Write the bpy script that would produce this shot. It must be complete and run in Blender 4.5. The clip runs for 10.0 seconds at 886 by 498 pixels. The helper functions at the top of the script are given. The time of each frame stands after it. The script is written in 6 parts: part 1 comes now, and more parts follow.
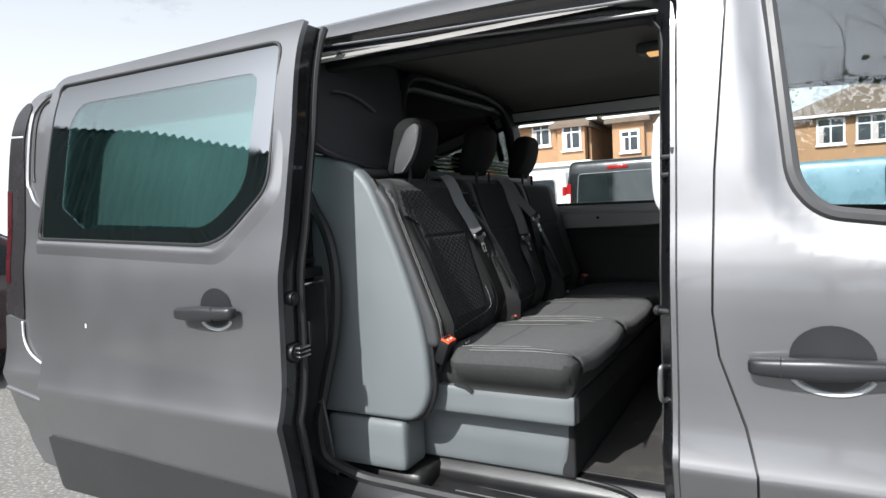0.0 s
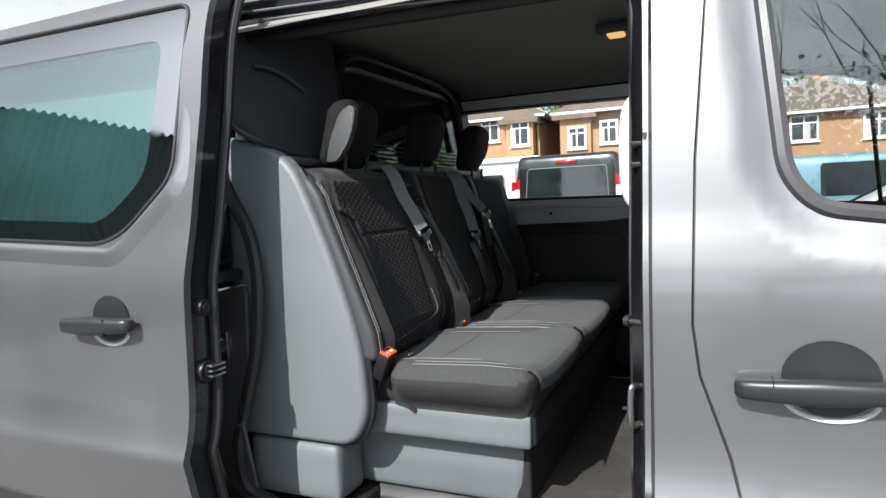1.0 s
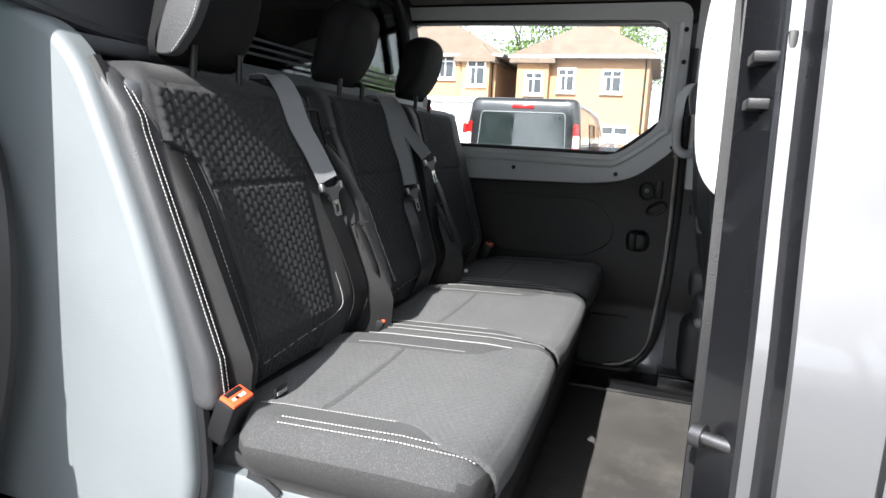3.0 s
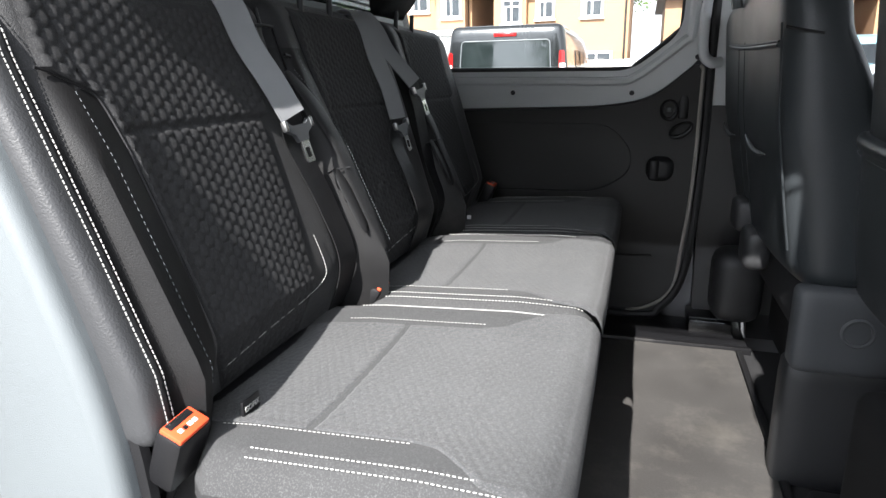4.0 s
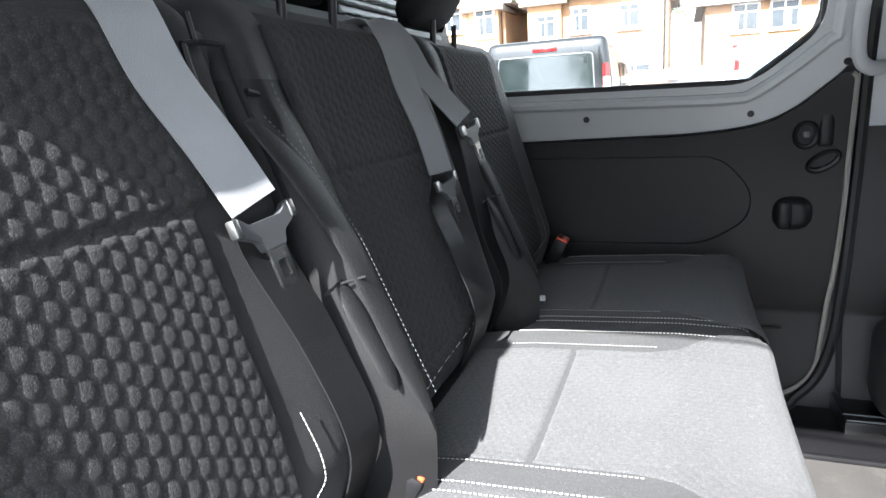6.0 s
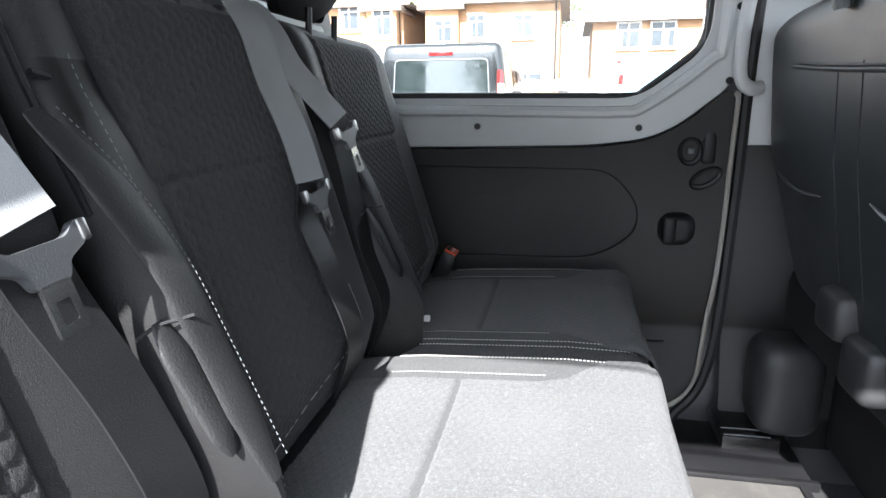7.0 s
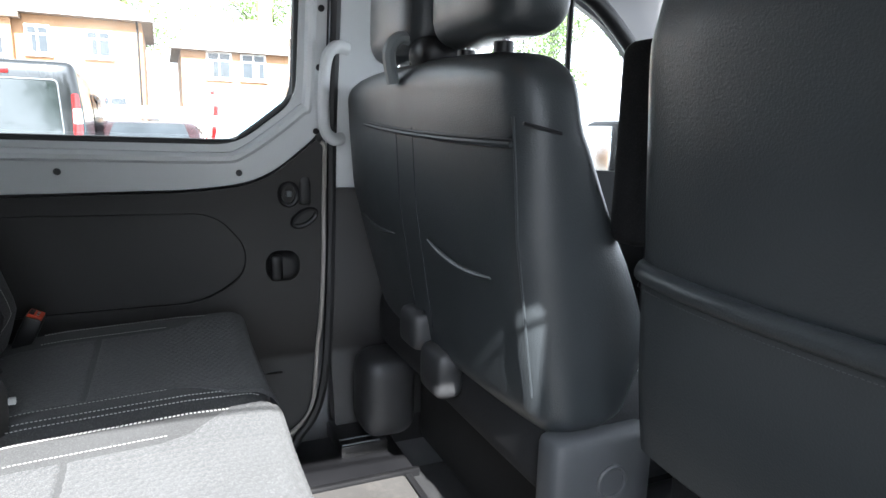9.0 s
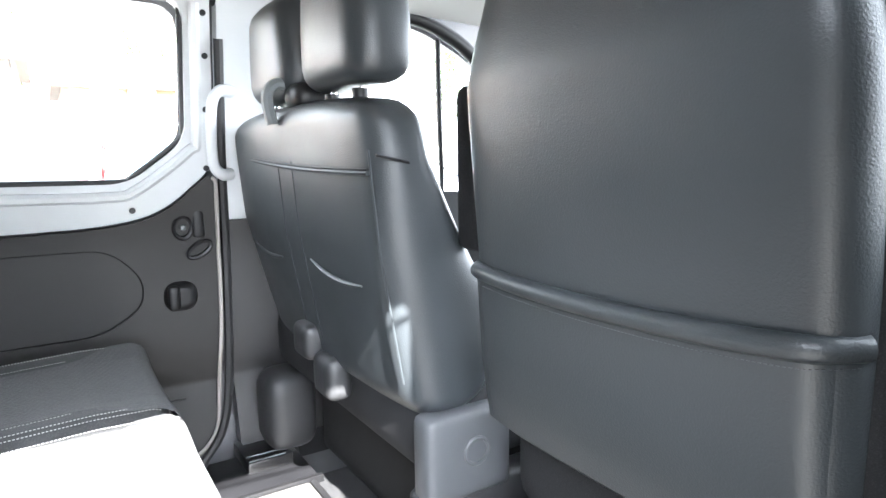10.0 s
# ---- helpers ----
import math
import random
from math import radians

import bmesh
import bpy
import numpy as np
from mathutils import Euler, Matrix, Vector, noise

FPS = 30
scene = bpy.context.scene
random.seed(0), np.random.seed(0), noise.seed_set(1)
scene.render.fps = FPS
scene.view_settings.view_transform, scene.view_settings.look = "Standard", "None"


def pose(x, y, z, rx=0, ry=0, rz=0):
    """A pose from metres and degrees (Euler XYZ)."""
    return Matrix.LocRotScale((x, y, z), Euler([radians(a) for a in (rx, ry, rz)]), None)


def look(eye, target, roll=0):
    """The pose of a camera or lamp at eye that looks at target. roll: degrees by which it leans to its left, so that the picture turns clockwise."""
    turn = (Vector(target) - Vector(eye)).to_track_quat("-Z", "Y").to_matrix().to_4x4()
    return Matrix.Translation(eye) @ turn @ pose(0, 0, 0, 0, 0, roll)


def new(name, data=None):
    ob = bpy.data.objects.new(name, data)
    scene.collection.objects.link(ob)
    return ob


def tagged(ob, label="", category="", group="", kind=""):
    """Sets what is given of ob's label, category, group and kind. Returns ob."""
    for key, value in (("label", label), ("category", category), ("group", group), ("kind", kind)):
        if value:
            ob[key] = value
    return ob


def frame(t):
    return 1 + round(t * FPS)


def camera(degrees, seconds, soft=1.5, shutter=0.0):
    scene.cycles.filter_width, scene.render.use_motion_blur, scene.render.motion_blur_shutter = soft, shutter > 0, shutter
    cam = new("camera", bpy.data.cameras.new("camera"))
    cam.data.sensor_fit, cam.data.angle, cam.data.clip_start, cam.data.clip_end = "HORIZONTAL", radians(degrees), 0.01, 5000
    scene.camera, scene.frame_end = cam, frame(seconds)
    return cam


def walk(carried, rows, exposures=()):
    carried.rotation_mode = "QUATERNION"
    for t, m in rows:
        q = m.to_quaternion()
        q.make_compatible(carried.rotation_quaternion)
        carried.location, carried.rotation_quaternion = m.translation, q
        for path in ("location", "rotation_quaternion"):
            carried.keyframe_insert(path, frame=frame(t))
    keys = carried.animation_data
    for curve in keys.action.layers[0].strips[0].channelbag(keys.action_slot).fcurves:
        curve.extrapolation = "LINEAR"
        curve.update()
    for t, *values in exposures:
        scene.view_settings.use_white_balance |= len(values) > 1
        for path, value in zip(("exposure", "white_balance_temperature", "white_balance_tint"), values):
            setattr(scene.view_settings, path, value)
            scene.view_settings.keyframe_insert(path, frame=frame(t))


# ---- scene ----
cam = camera(70.6, 10.0)
PATH = [
    (0, (0.241, -1.364, 1.353), (-0.713, 0.39, 1.233), -2.8),
    (0.5, (0.236, -1.328, 1.344), (-0.675, 0.443, 1.163), -3.4),
    (1, (0.158, -1.156, 1.35), (-0.651, 0.668, 1.207), -2.5),
    (1.5, (0.083, -0.957, 1.376), (-0.646, 0.892, 1.154), -2.1),
    (2, (0.109, -0.748, 1.384), (-0.604, 1.101, 1.115), -0.6),
    (2.2, (0.115, -0.678, 1.389), (-0.626, 1.159, 1.116), 0.1),
    (3.3, (-0.149, -0.452, 1.353), (-0.739, 1.417, 0.952), 3.1),
    (3.5, (-0.178, -0.407, 1.348), (-0.747, 1.457, 0.898), 2.4),
    (4, (-0.181, -0.256, 1.326), (-0.759, 1.586, 0.805), -0.9),
    (4.5, (-0.163, -0.089, 1.299), (-1.025, 1.566, 0.58), -2.7),
    (5, (-0.199, 0.021, 1.332), (-1.14, 1.683, 0.742), -2.3),
    (5.2, (-0.22, 0.062, 1.345), (-1.104, 1.784, 0.843), -1.7),
    (6.3, (-0.388, 0.271, 1.351), (-0.995, 2.115, 0.873), -3.0),
    (6.5, (-0.387, 0.315, 1.348), (-0.899, 2.184, 0.854), -1.8),
    (7, (-0.37, 0.309, 1.35), (-0.751, 2.215, 0.881), -0.6),
    (7.5, (-0.321, 0.228, 1.381), (-0.748, 2.137, 0.965), -0.1),
    (8, (-0.317, 0.234, 1.398), (-0.343, 2.204, 1.057), 1.5),
    (8.5, (-0.368, 0.283, 1.399), (0.096, 2.197, 1.053), 0.6),
    (9, (-0.375, 0.259, 1.39), (0.426, 2.053, 1.019), 1.5),
    (9.5, (-0.365, 0.207, 1.383), (0.747, 1.838, 1.06), 0.1),
    (10, (-0.393, 0.078, 1.396), (0.663, 1.752, 1.109), -1.0),
]
EXPOSURES = [(0.0, 0.72, 6150, 9), (0.5, 0.52, 6150, 9), (1.0, 0.77, 6150, 9), (1.5, 1.08, 6150, 9), (2.2, 1.37, 6150, 9), (3.5, 1.98, 6200, 11), (4.0, 1.9, 6200, 11), (4.5, 2.2, 6150, 11), (5.2, 2.35, 6050, 10), (6.5, 3.1, 6000, 10), (7.0, 3.02, 6000, 10), (7.5, 2.83, 5950, 9), (8.0, 2.43, 5950, 9), (8.5, 2.35, 5950, 9), (9.0, 2.94, 5950, 9), (9.5, 3.97, 6050, 10), (10.0, 4.68, 6050, 10)]
walk(cam, [(t, look(eye, target, roll)) for t, eye, target, roll in PATH], EXPOSURES)


# ---- light ----
SUN_WAY = Vector((0.15, 1.02, -0.84)).normalized()
SUN_EL = math.asin(-SUN_WAY.z)
world = bpy.data.worlds.new("daylight")
scene.world = world
world.use_nodes = True
wn = world.node_tree.nodes
sky = wn.new("ShaderNodeTexSky")
sky.sky_type, sky.sun_disc = "NISHITA", False
sky.sun_elevation = SUN_EL
sky.sun_rotation = math.atan2(-SUN_WAY.x, -SUN_WAY.y)
sky.air_density, sky.dust_density, sky.ozone_density = 1.0, 3.0, 1.0
wn["Background"].inputs["Strength"].default_value = 0.054
wl = world.node_tree.links
wtc, cloud, cover, wmix = wn.new("ShaderNodeTexCoord"), wn.new("ShaderNodeTexNoise"), wn.new("ShaderNodeMapRange"), wn.new("ShaderNodeMixRGB")
cloud.inputs["Scale"].default_value, cloud.inputs["Detail"].default_value, cloud.inputs["Roughness"].default_value = 2.2, 8, 0.6
stretch = wn.new("ShaderNodeVectorMath")
stretch.operation = "MULTIPLY"
stretch.inputs[1].default_value = (1.0, 1.0, 2.6)
wl.new(wtc.outputs["Generated"], stretch.inputs[0])
wl.new(stretch.outputs[0], cloud.inputs["Vector"])
cover.inputs["From Min"].default_value, cover.inputs["From Max"].default_value = 0.20, 0.40
wl.new(cloud.outputs["Fac"], cover.inputs["Value"])
# clouds, thinner and brighter round the sun
toward, power, bright, tinted = wn.new("ShaderNodeVectorMath"), wn.new("ShaderNodeMath"), wn.new("ShaderNodeMath"), wn.new("ShaderNodeVectorMath")
toward.operation, power.operation, bright.operation, tinted.operation = "DOT_PRODUCT", "POWER", "MULTIPLY_ADD", "SCALE"
toward.inputs[1].default_value = -SUN_WAY
wl.new(wtc.outputs["Generated"], toward.inputs[0])
clampd = wn.new("ShaderNodeMath")
clampd.operation = "MAXIMUM"
wl.new(toward.outputs["Value"], clampd.inputs[0])
clampd.inputs[1].default_value = 0.0
wl.new(clampd.outputs[0], power.inputs[0])
power.inputs[1].default_value = 6.0
wl.new(power.outputs[0], bright.inputs[0])
bright.inputs[1].default_value, bright.inputs[2].default_value = 9.0, 1.0
tinted.inputs[0].default_value = (3.9, 4.02, 4.2)
# paler haze towards the horizon
upward, low, haze, whole = wn.new("ShaderNodeSeparateXYZ"), wn.new("ShaderNodeMath"), wn.new("ShaderNodeMath"), wn.new("ShaderNodeMath")
low.operation, haze.operation, whole.operation = "SUBTRACT", "POWER", "MULTIPLY_ADD"
low.use_clamp = True
wl.new(wtc.outputs["Generated"], upward.inputs[0])
low.inputs[0].default_value = 1.0
wl.new(upward.outputs["Z"], low.inputs[1])
wl.new(low.outputs[0], haze.inputs[0])
haze.inputs[1].default_value = 2.0
wl.new(haze.outputs[0], whole.inputs[0])
whole.inputs[1].default_value = 3.0
wl.new(bright.outputs[0], whole.inputs[2])
wl.new(whole.outputs[0], tinted.inputs["Scale"])
wl.new(tinted.outputs[0], wmix.inputs["Color2"])
wl.new(cover.outputs[0], wmix.inputs["Fac"])
wl.new(sky.outputs[0], wmix.inputs["Color1"])
wl.new(wmix.outputs[0], wn["Background"].inputs["Color"])
sun_data = bpy.data.lights.new("sun", "SUN")
sun_data.energy, sun_data.angle, sun_data.color = 5.0, radians(0.6), (1.0, 0.95, 0.88)
sun = new("sun", sun_data)
sun.matrix_world = look((0, -20, 20), Vector((0, -20, 20)) + SUN_WAY)


# ---- materials ----
def mat(name, col, rough=0.5, metal=0.0, var=0.15, scale=6.0, bump=0.08, bscale=150.0, coat=0.0, spec=0.5, dirt=0.0, sheen=0.0):
    m = bpy.data.materials.new(name)
    m.use_nodes = True
    t = m.node_tree
    n, ln = t.nodes, t.links
    b = n["Principled BSDF"]
    tc = n.new("ShaderNodeTexCoord")
    big = n.new("ShaderNodeTexNoise")
    big.inputs["Scale"].default_value, big.inputs["Detail"].default_value = scale, 6
    fine = n.new("ShaderNodeTexNoise")
    fine.inputs["Scale"].default_value, fine.inputs["Detail"].default_value = bscale, 3
    ln.new(tc.outputs["Object"], big.inputs["Vector"])
    ln.new(tc.outputs["Object"], fine.inputs["Vector"])
    mixf = n.new("ShaderNodeMath")
    mixf.operation = "MULTIPLY_ADD"
    ln.new(fine.outputs["Fac"], mixf.inputs[0])
    mixf.inputs[1].default_value = 0.5
    ln.new(big.outputs["Fac"], mixf.inputs[2])
    ramp = n.new("ShaderNodeMapRange")
    ramp.inputs["From Min"].default_value, ramp.inputs["From Max"].default_value = 0.4, 1.1
    ramp.inputs["To Min"].default_value, ramp.inputs["To Max"].default_value = 1 - var, 1 + var
    ln.new(mixf.outputs[0], ramp.inputs["Value"])
    sc = n.new("ShaderNodeVectorMath")
    sc.operation = "SCALE"
    sc.inputs[0].default_value = col[:3]
    ln.new(ramp.outputs[0], sc.inputs["Scale"])
    out = sc.outputs[0]
    if dirt:
        sp = n.new("ShaderNodeTexNoise")
        sp.inputs["Scale"].default_value, sp.inputs["Detail"].default_value, sp.inputs["Roughness"].default_value = 3.0, 10, 0.75
        ln.new(tc.outputs["Object"], sp.inputs["Vector"])
        r2 = n.new("ShaderNodeMapRange")
        r2.inputs["From Min"].default_value, r2.inputs["From Max"].default_value = 0.52, 0.75
        r2.inputs["To Max"].default_value = dirt
        ln.new(sp.outputs["Fac"], r2.inputs["Value"])
        mx = n.new("ShaderNodeMixRGB")
        mx.inputs["Color2"].default_value = (0.22, 0.2, 0.17, 1)
        ln.new(r2.outputs[0], mx.inputs["Fac"])
        ln.new(out, mx.inputs["Color1"])
        out = mx.outputs[0]
    ln.new(out, b.inputs["Base Color"])
    rr = n.new("ShaderNodeMapRange")
    rr.inputs["From Min"].default_value, rr.inputs["From Max"].default_value = 0.3, 0.7
    rr.inputs["To Min"].default_value, rr.inputs["To Max"].default_value = max(0.0, rough - 0.06), min(1.0, rough + 0.06)
    ln.new(big.outputs["Fac"], rr.inputs["Value"])
    ln.new(rr.outputs[0], b.inputs["Roughness"])
    b.inputs["Metallic"].default_value = metal
    b.inputs["Specular IOR Level"].default_value = spec
    b.inputs["Coat Weight"].default_value = coat
    b.inputs["Coat Roughness"].default_value = 0.04
    b.inputs["Sheen Weight"].default_value = sheen
    b.inputs["Sheen Roughness"].default_value = 0.5
    if bump:
        bp = n.new("ShaderNodeBump")
        bp.inputs["Strength"].default_value, bp.inputs["Distance"].default_value = bump, 0.002
        ln.new(fine.outputs["Fac"], bp.inputs["Height"])
        ln.new(bp.outputs[0], b.inputs["Normal"])
    return m


def weave(name, col, fleck, rough=0.9, scale=900.0, bump=0.4, sheen=0.15):
    """Cloth: fine threads with light flecks."""
    m = mat(name, col, rough, 0, 0.2, 7.0, bump, scale, spec=0.25, sheen=sheen)
    n, ln = m.node_tree.nodes, m.node_tree.links
    b = n["Principled BSDF"]
    tc = n["Texture Coordinate"]
    vor = n.new("ShaderNodeTexNoise")
    vor.inputs["Scale"].default_value, vor.inputs["Detail"].default_value = scale * 0.6, 2
    ln.new(tc.outputs["Object"], vor.inputs["Vector"])
    mr = n.new("ShaderNodeMapRange")
    mr.inputs["From Min"].default_value, mr.inputs["From Max"].default_value = 0.5, 0.75
    ln.new(vor.outputs["Fac"], mr.inputs["Value"])
    mx = n.new("ShaderNodeMixRGB")
    mx.inputs["Color2"].default_value = (*fleck, 1)
    ln.new(mr.outputs[0], mx.inputs["Fac"])
    old = b.inputs["Base Color"].links[0].from_socket
    ln.new(old, mx.inputs["Color1"])
    ln.new(mx.outputs[0], b.inputs["Base Color"])
    return m


def glass(name, tint, rough=0.0, face=0.045):
    """Clear or tinted glass; both faces of a pane tint the light and mirror more at a glancing view."""
    m = bpy.data.materials.new(name)
    m.use_nodes = True
    n, ln = m.node_tree.nodes, m.node_tree.links
    n.remove(n["Principled BSDF"])
    tr = n.new("ShaderNodeBsdfTransparent")
    tr.inputs[0].default_value = (*[math.sqrt(c) for c in tint], 1)
    gl = n.new("ShaderNodeBsdfGlossy")
    gl.inputs["Roughness"].default_value = rough
    lw = n.new("ShaderNodeLayerWeight")
    lw.inputs["Blend"].default_value = 0.5
    steep, add = n.new("ShaderNodeMath"), n.new("ShaderNodeMath")
    steep.operation, add.operation = "POWER", "MULTIPLY_ADD"
    ln.new(lw.outputs["Facing"], steep.inputs[0])
    steep.inputs[1].default_value = 5.0
    ln.new(steep.outputs[0], add.inputs[0])
    add.inputs[1].default_value, add.inputs[2].default_value = 1 - face, face
    mx = n.new("ShaderNodeMixShader")
    ln.new(add.outputs[0], mx.inputs[0])
    ln.new(tr.outputs[0], mx.inputs[1])
    ln.new(gl.outputs[0], mx.inputs[2])
    ln.new(mx.outputs[0], n["Material Output"].inputs["Surface"])
    return m


def glow(name, col, strength):
    m = bpy.data.materials.new(name)
    m.use_nodes = True
    b = m.node_tree.nodes["Principled BSDF"]
    b.inputs["Base Color"].default_value = (*col, 1)
    b.inputs["Emission Color"].default_value = (*col, 1)
    b.inputs["Emission Strength"].default_value = strength
    return m


PAINT = mat("grey_metallic_paint", (0.150, 0.151, 0.158), 0.48, 0.74, 0.03, 3.0, 0.0, 1500.0, coat=1.0)
PAINT_IN = mat("grey_inner_paint", (0.58, 0.60, 0.61), 0.36, 0.0, 0.05, 4.0, 0.03, 500.0, coat=0.2)
PAINT.node_tree.nodes["Principled BSDF"].inputs["Coat Roughness"].default_value = 0.06
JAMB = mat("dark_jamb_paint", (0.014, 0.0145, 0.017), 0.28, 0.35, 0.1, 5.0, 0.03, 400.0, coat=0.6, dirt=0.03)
RUBBER = mat("black_rubber", (0.012, 0.012, 0.013), 0.55, 0, 0.3, 9.0, 0.15, 250.0)
BLACK = mat("black_plastic", (0.009, 0.009, 0.010), 0.45, 0, 0.2, 8.0, 0.15, 600.0, spec=0.35)
TRIM_DARK = mat("charcoal_trim_plastic", (0.0130, 0.0130, 0.0138), 0.52, 0, 0.12, 5.0, 0.3, 700.0, spec=0.3)
CARD = mat("warm_charcoal_plastic", (0.0235, 0.0228, 0.0226), 0.5, 0, 0.12, 5.0, 0.3, 700.0, spec=0.35)
EDGE_BEAD = mat("pale_edge_bead", (0.30, 0.285, 0.26), 0.45, 0, 0.1, 9.0, 0.1, 400.0)
CHEEK = mat("slate_grey_plastic", (0.032, 0.0335, 0.037), 0.5, 0, 0.1, 5.0, 0.25, 700.0)
PILLAR_GREY = mat("mid_grey_plastic", (0.030, 0.0297, 0.030), 0.48, 0, 0.12, 5.0, 0.25, 700.0)
CHARCOAL = mat("lighter_charcoal_plastic", (0.024, 0.0245, 0.026), 0.48, 0, 0.12, 5.0, 0.25, 700.0)
TRIM_MID = mat("grey_plastic", (0.062, 0.065, 0.07), 0.5, 0, 0.1, 5.0, 0.2, 700.0)
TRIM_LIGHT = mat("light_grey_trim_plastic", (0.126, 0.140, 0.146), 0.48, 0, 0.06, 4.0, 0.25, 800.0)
SEAT_SKIRT = mat("matt_charcoal_plastic", (0.016, 0.016, 0.0165), 0.8, 0, 0.1, 5.0, 0.3, 700.0, spec=0.2)
HANDLE = mat("satin_dark_plastic", (0.027, 0.028, 0.031), 0.38, 0.3, 0.08, 8.0, 0.05, 600.0)
FABRIC = weave("charcoal_fabric", (0.0135, 0.014, 0.0155), (0.03, 0.03, 0.033), 0.75, sheen=0.0)
HEADREST = weave("black_fabric", (0.006, 0.006, 0.0065), (0.012, 0.012, 0.013), 0.8, sheen=0.0)
FIELD = weave("embossed_charcoal_fabric", (0.023, 0.023, 0.024), (0.050, 0.050, 0.049), 0.85, sheen=0.03)
BODY_CLOTH = weave("smooth_charcoal_fabric", (0.0145, 0.0147, 0.0155), (0.026, 0.026, 0.027), 0.55, sheen=0.12)
SIDE_CLOTH = mat("black_bolster_vinyl", (0.0085, 0.0083, 0.0085), 0.55, 0, 0.30, 14.0, 0.15, 500.0, spec=0.25, dirt=0.10)
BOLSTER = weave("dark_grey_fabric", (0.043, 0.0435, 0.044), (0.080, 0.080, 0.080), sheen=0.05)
# Darker copy of the bolster cloth, shade of the cushion sides in its colour.
CUSHION_SIDE_SHADE = weave("shaded_cushion_cloth", (0.025, 0.025, 0.0255), (0.045, 0.045, 0.045), 0.85, sheen=0.02)
SEATC = weave("grey_woven_fabric", (0.055, 0.056, 0.0575), (0.125, 0.125, 0.124), bump=0.7, sheen=0.08)
ROLL = mat("soft_grey_vinyl", (0.017, 0.0172, 0.0178), 0.5, 0, 0.1, 9.0, 0.3, 420.0, spec=0.35)
VINYL_BACK = mat("blue_black_vinyl", (0.028, 0.0322, 0.0352), 0.38, 0, 0.08, 6.0, 0.25, 420.0)
SIDE_VINYL = mat("grey_side_vinyl", (0.034, 0.035, 0.037), 0.55, 0, 0.08, 6.0, 0.3, 420.0)
THREAD = mat("pale_thread", (0.42, 0.42, 0.40), 0.8, 0, 0.1, 20.0, 0.0, 600.0)
BELT = mat("seat_belt_webbing", (0.185, 0.19, 0.198), 0.34, 0, 0.08, 25.0, 0.25, 900.0, spec=0.8, sheen=0.25)
# Shade on the belt's lower length is put into this near-black colour.
STRAP_SHADE = mat("shaded_webbing", (0.009, 0.009, 0.0098), 0.5, 0, 0.1, 25.0, 0.3, 900.0)
CHROME = mat("bright_steel", (0.62, 0.62, 0.62), 0.22, 1.0, 0.08, 20.0, 0.02, 300.0)
STEEL = mat("zinc_steel", (0.38, 0.38, 0.38), 0.35, 1.0, 0.15, 30.0, 0.05, 300.0)
DARK_STEEL = mat("dark_oiled_steel", (0.10, 0.10, 0.105), 0.42, 0.9, 0.2, 30.0, 0.05, 300.0)
ORANGE = mat("red_orange_plastic", (0.75, 0.09, 0.03), 0.4, 0, 0.05, 10.0, 0.02, 400.0)
HEADLINER = mat("headliner_felt", (0.24, 0.23, 0.22), 0.95, 0, 0.08, 5.0, 0.4, 900.0)
HEADLINER_PALE = mat("pale_headliner", (0.55, 0.55, 0.53), 0.95, 0, 0.05, 5.0, 0.3, 900.0)
MAT_FLOOR = mat("floor_vinyl", (0.050, 0.047, 0.044), 0.75, 0, 0.2, 9.0, 0.25, 350.0, dirt=0.35)
CARPET = mat("black_carpet", (0.014, 0.014, 0.015), 0.95, 0, 0.3, 9.0, 0.8, 900.0, dirt=0.1)
STEP = mat("step_tread_plastic", (0.009, 0.009, 0.0097), 0.36, 0, 0.15, 6.0, 0.15, 500.0, dirt=0.12)
GLASS = glass("clear_glass", (0.93, 0.96, 0.95))
GLASS_TINT = glass("green_tinted_glass", (0.42, 0.88, 0.82), face=0.30)
GLASS_DARK = glass("dark_tinted_glass", (0.32, 0.40, 0.37), face=0.06)
GLASS_CAB = glass("cab_glass", (0.91, 0.95, 0.95), face=0.06)
FRIT = mat("black_window_border", (0.003, 0.003, 0.0035), 0.06, 0, 0.05, 8.0, 0.0, 100.0, spec=1.0)
FRIT.node_tree.nodes["Principled BSDF"].inputs["IOR"].default_value = 2.8
AMBER = glow("amber_lamp", (1.0, 0.55, 0.2), 0.5)
TYRE = mat("tyre_rubber", (0.02, 0.02, 0.021), 0.8, 0, 0.2, 9.0, 0.3, 200.0)
ALLOY = mat("silver_wheel", (0.55, 0.55, 0.56), 0.3, 0.9, 0.06, 9.0, 0.02, 300.0)
ASPHALT = weave("worn_asphalt", (0.155, 0.152, 0.144), (0.34, 0.33, 0.31), 0.92, scale=75.0, bump=0.9, sheen=0.0)
LAMP_DARK = mat("smoked_lens", (0.022, 0.020, 0.022), 0.25, 0, 0.1, 12.0, 0.02, 200.0)
DEEP_RED = mat("deep_red_lens", (0.045, 0.006, 0.008), 0.3, 0, 0.1, 12.0, 0.02, 200.0)
RED_LENS = mat("red_lens", (0.28, 0.010, 0.010), 0.12, 0, 0.1, 12.0, 0.02, 200.0, coat=0.6)
CLEAR_LENS = mat("white_lens", (0.75, 0.72, 0.7), 0.15, 0, 0.06, 12.0, 0.02, 200.0, coat=0.5)
WHITE = mat("white_paint", (0.75, 0.75, 0.74), 0.4, 0, 0.06, 3.0, 0.05, 100.0)


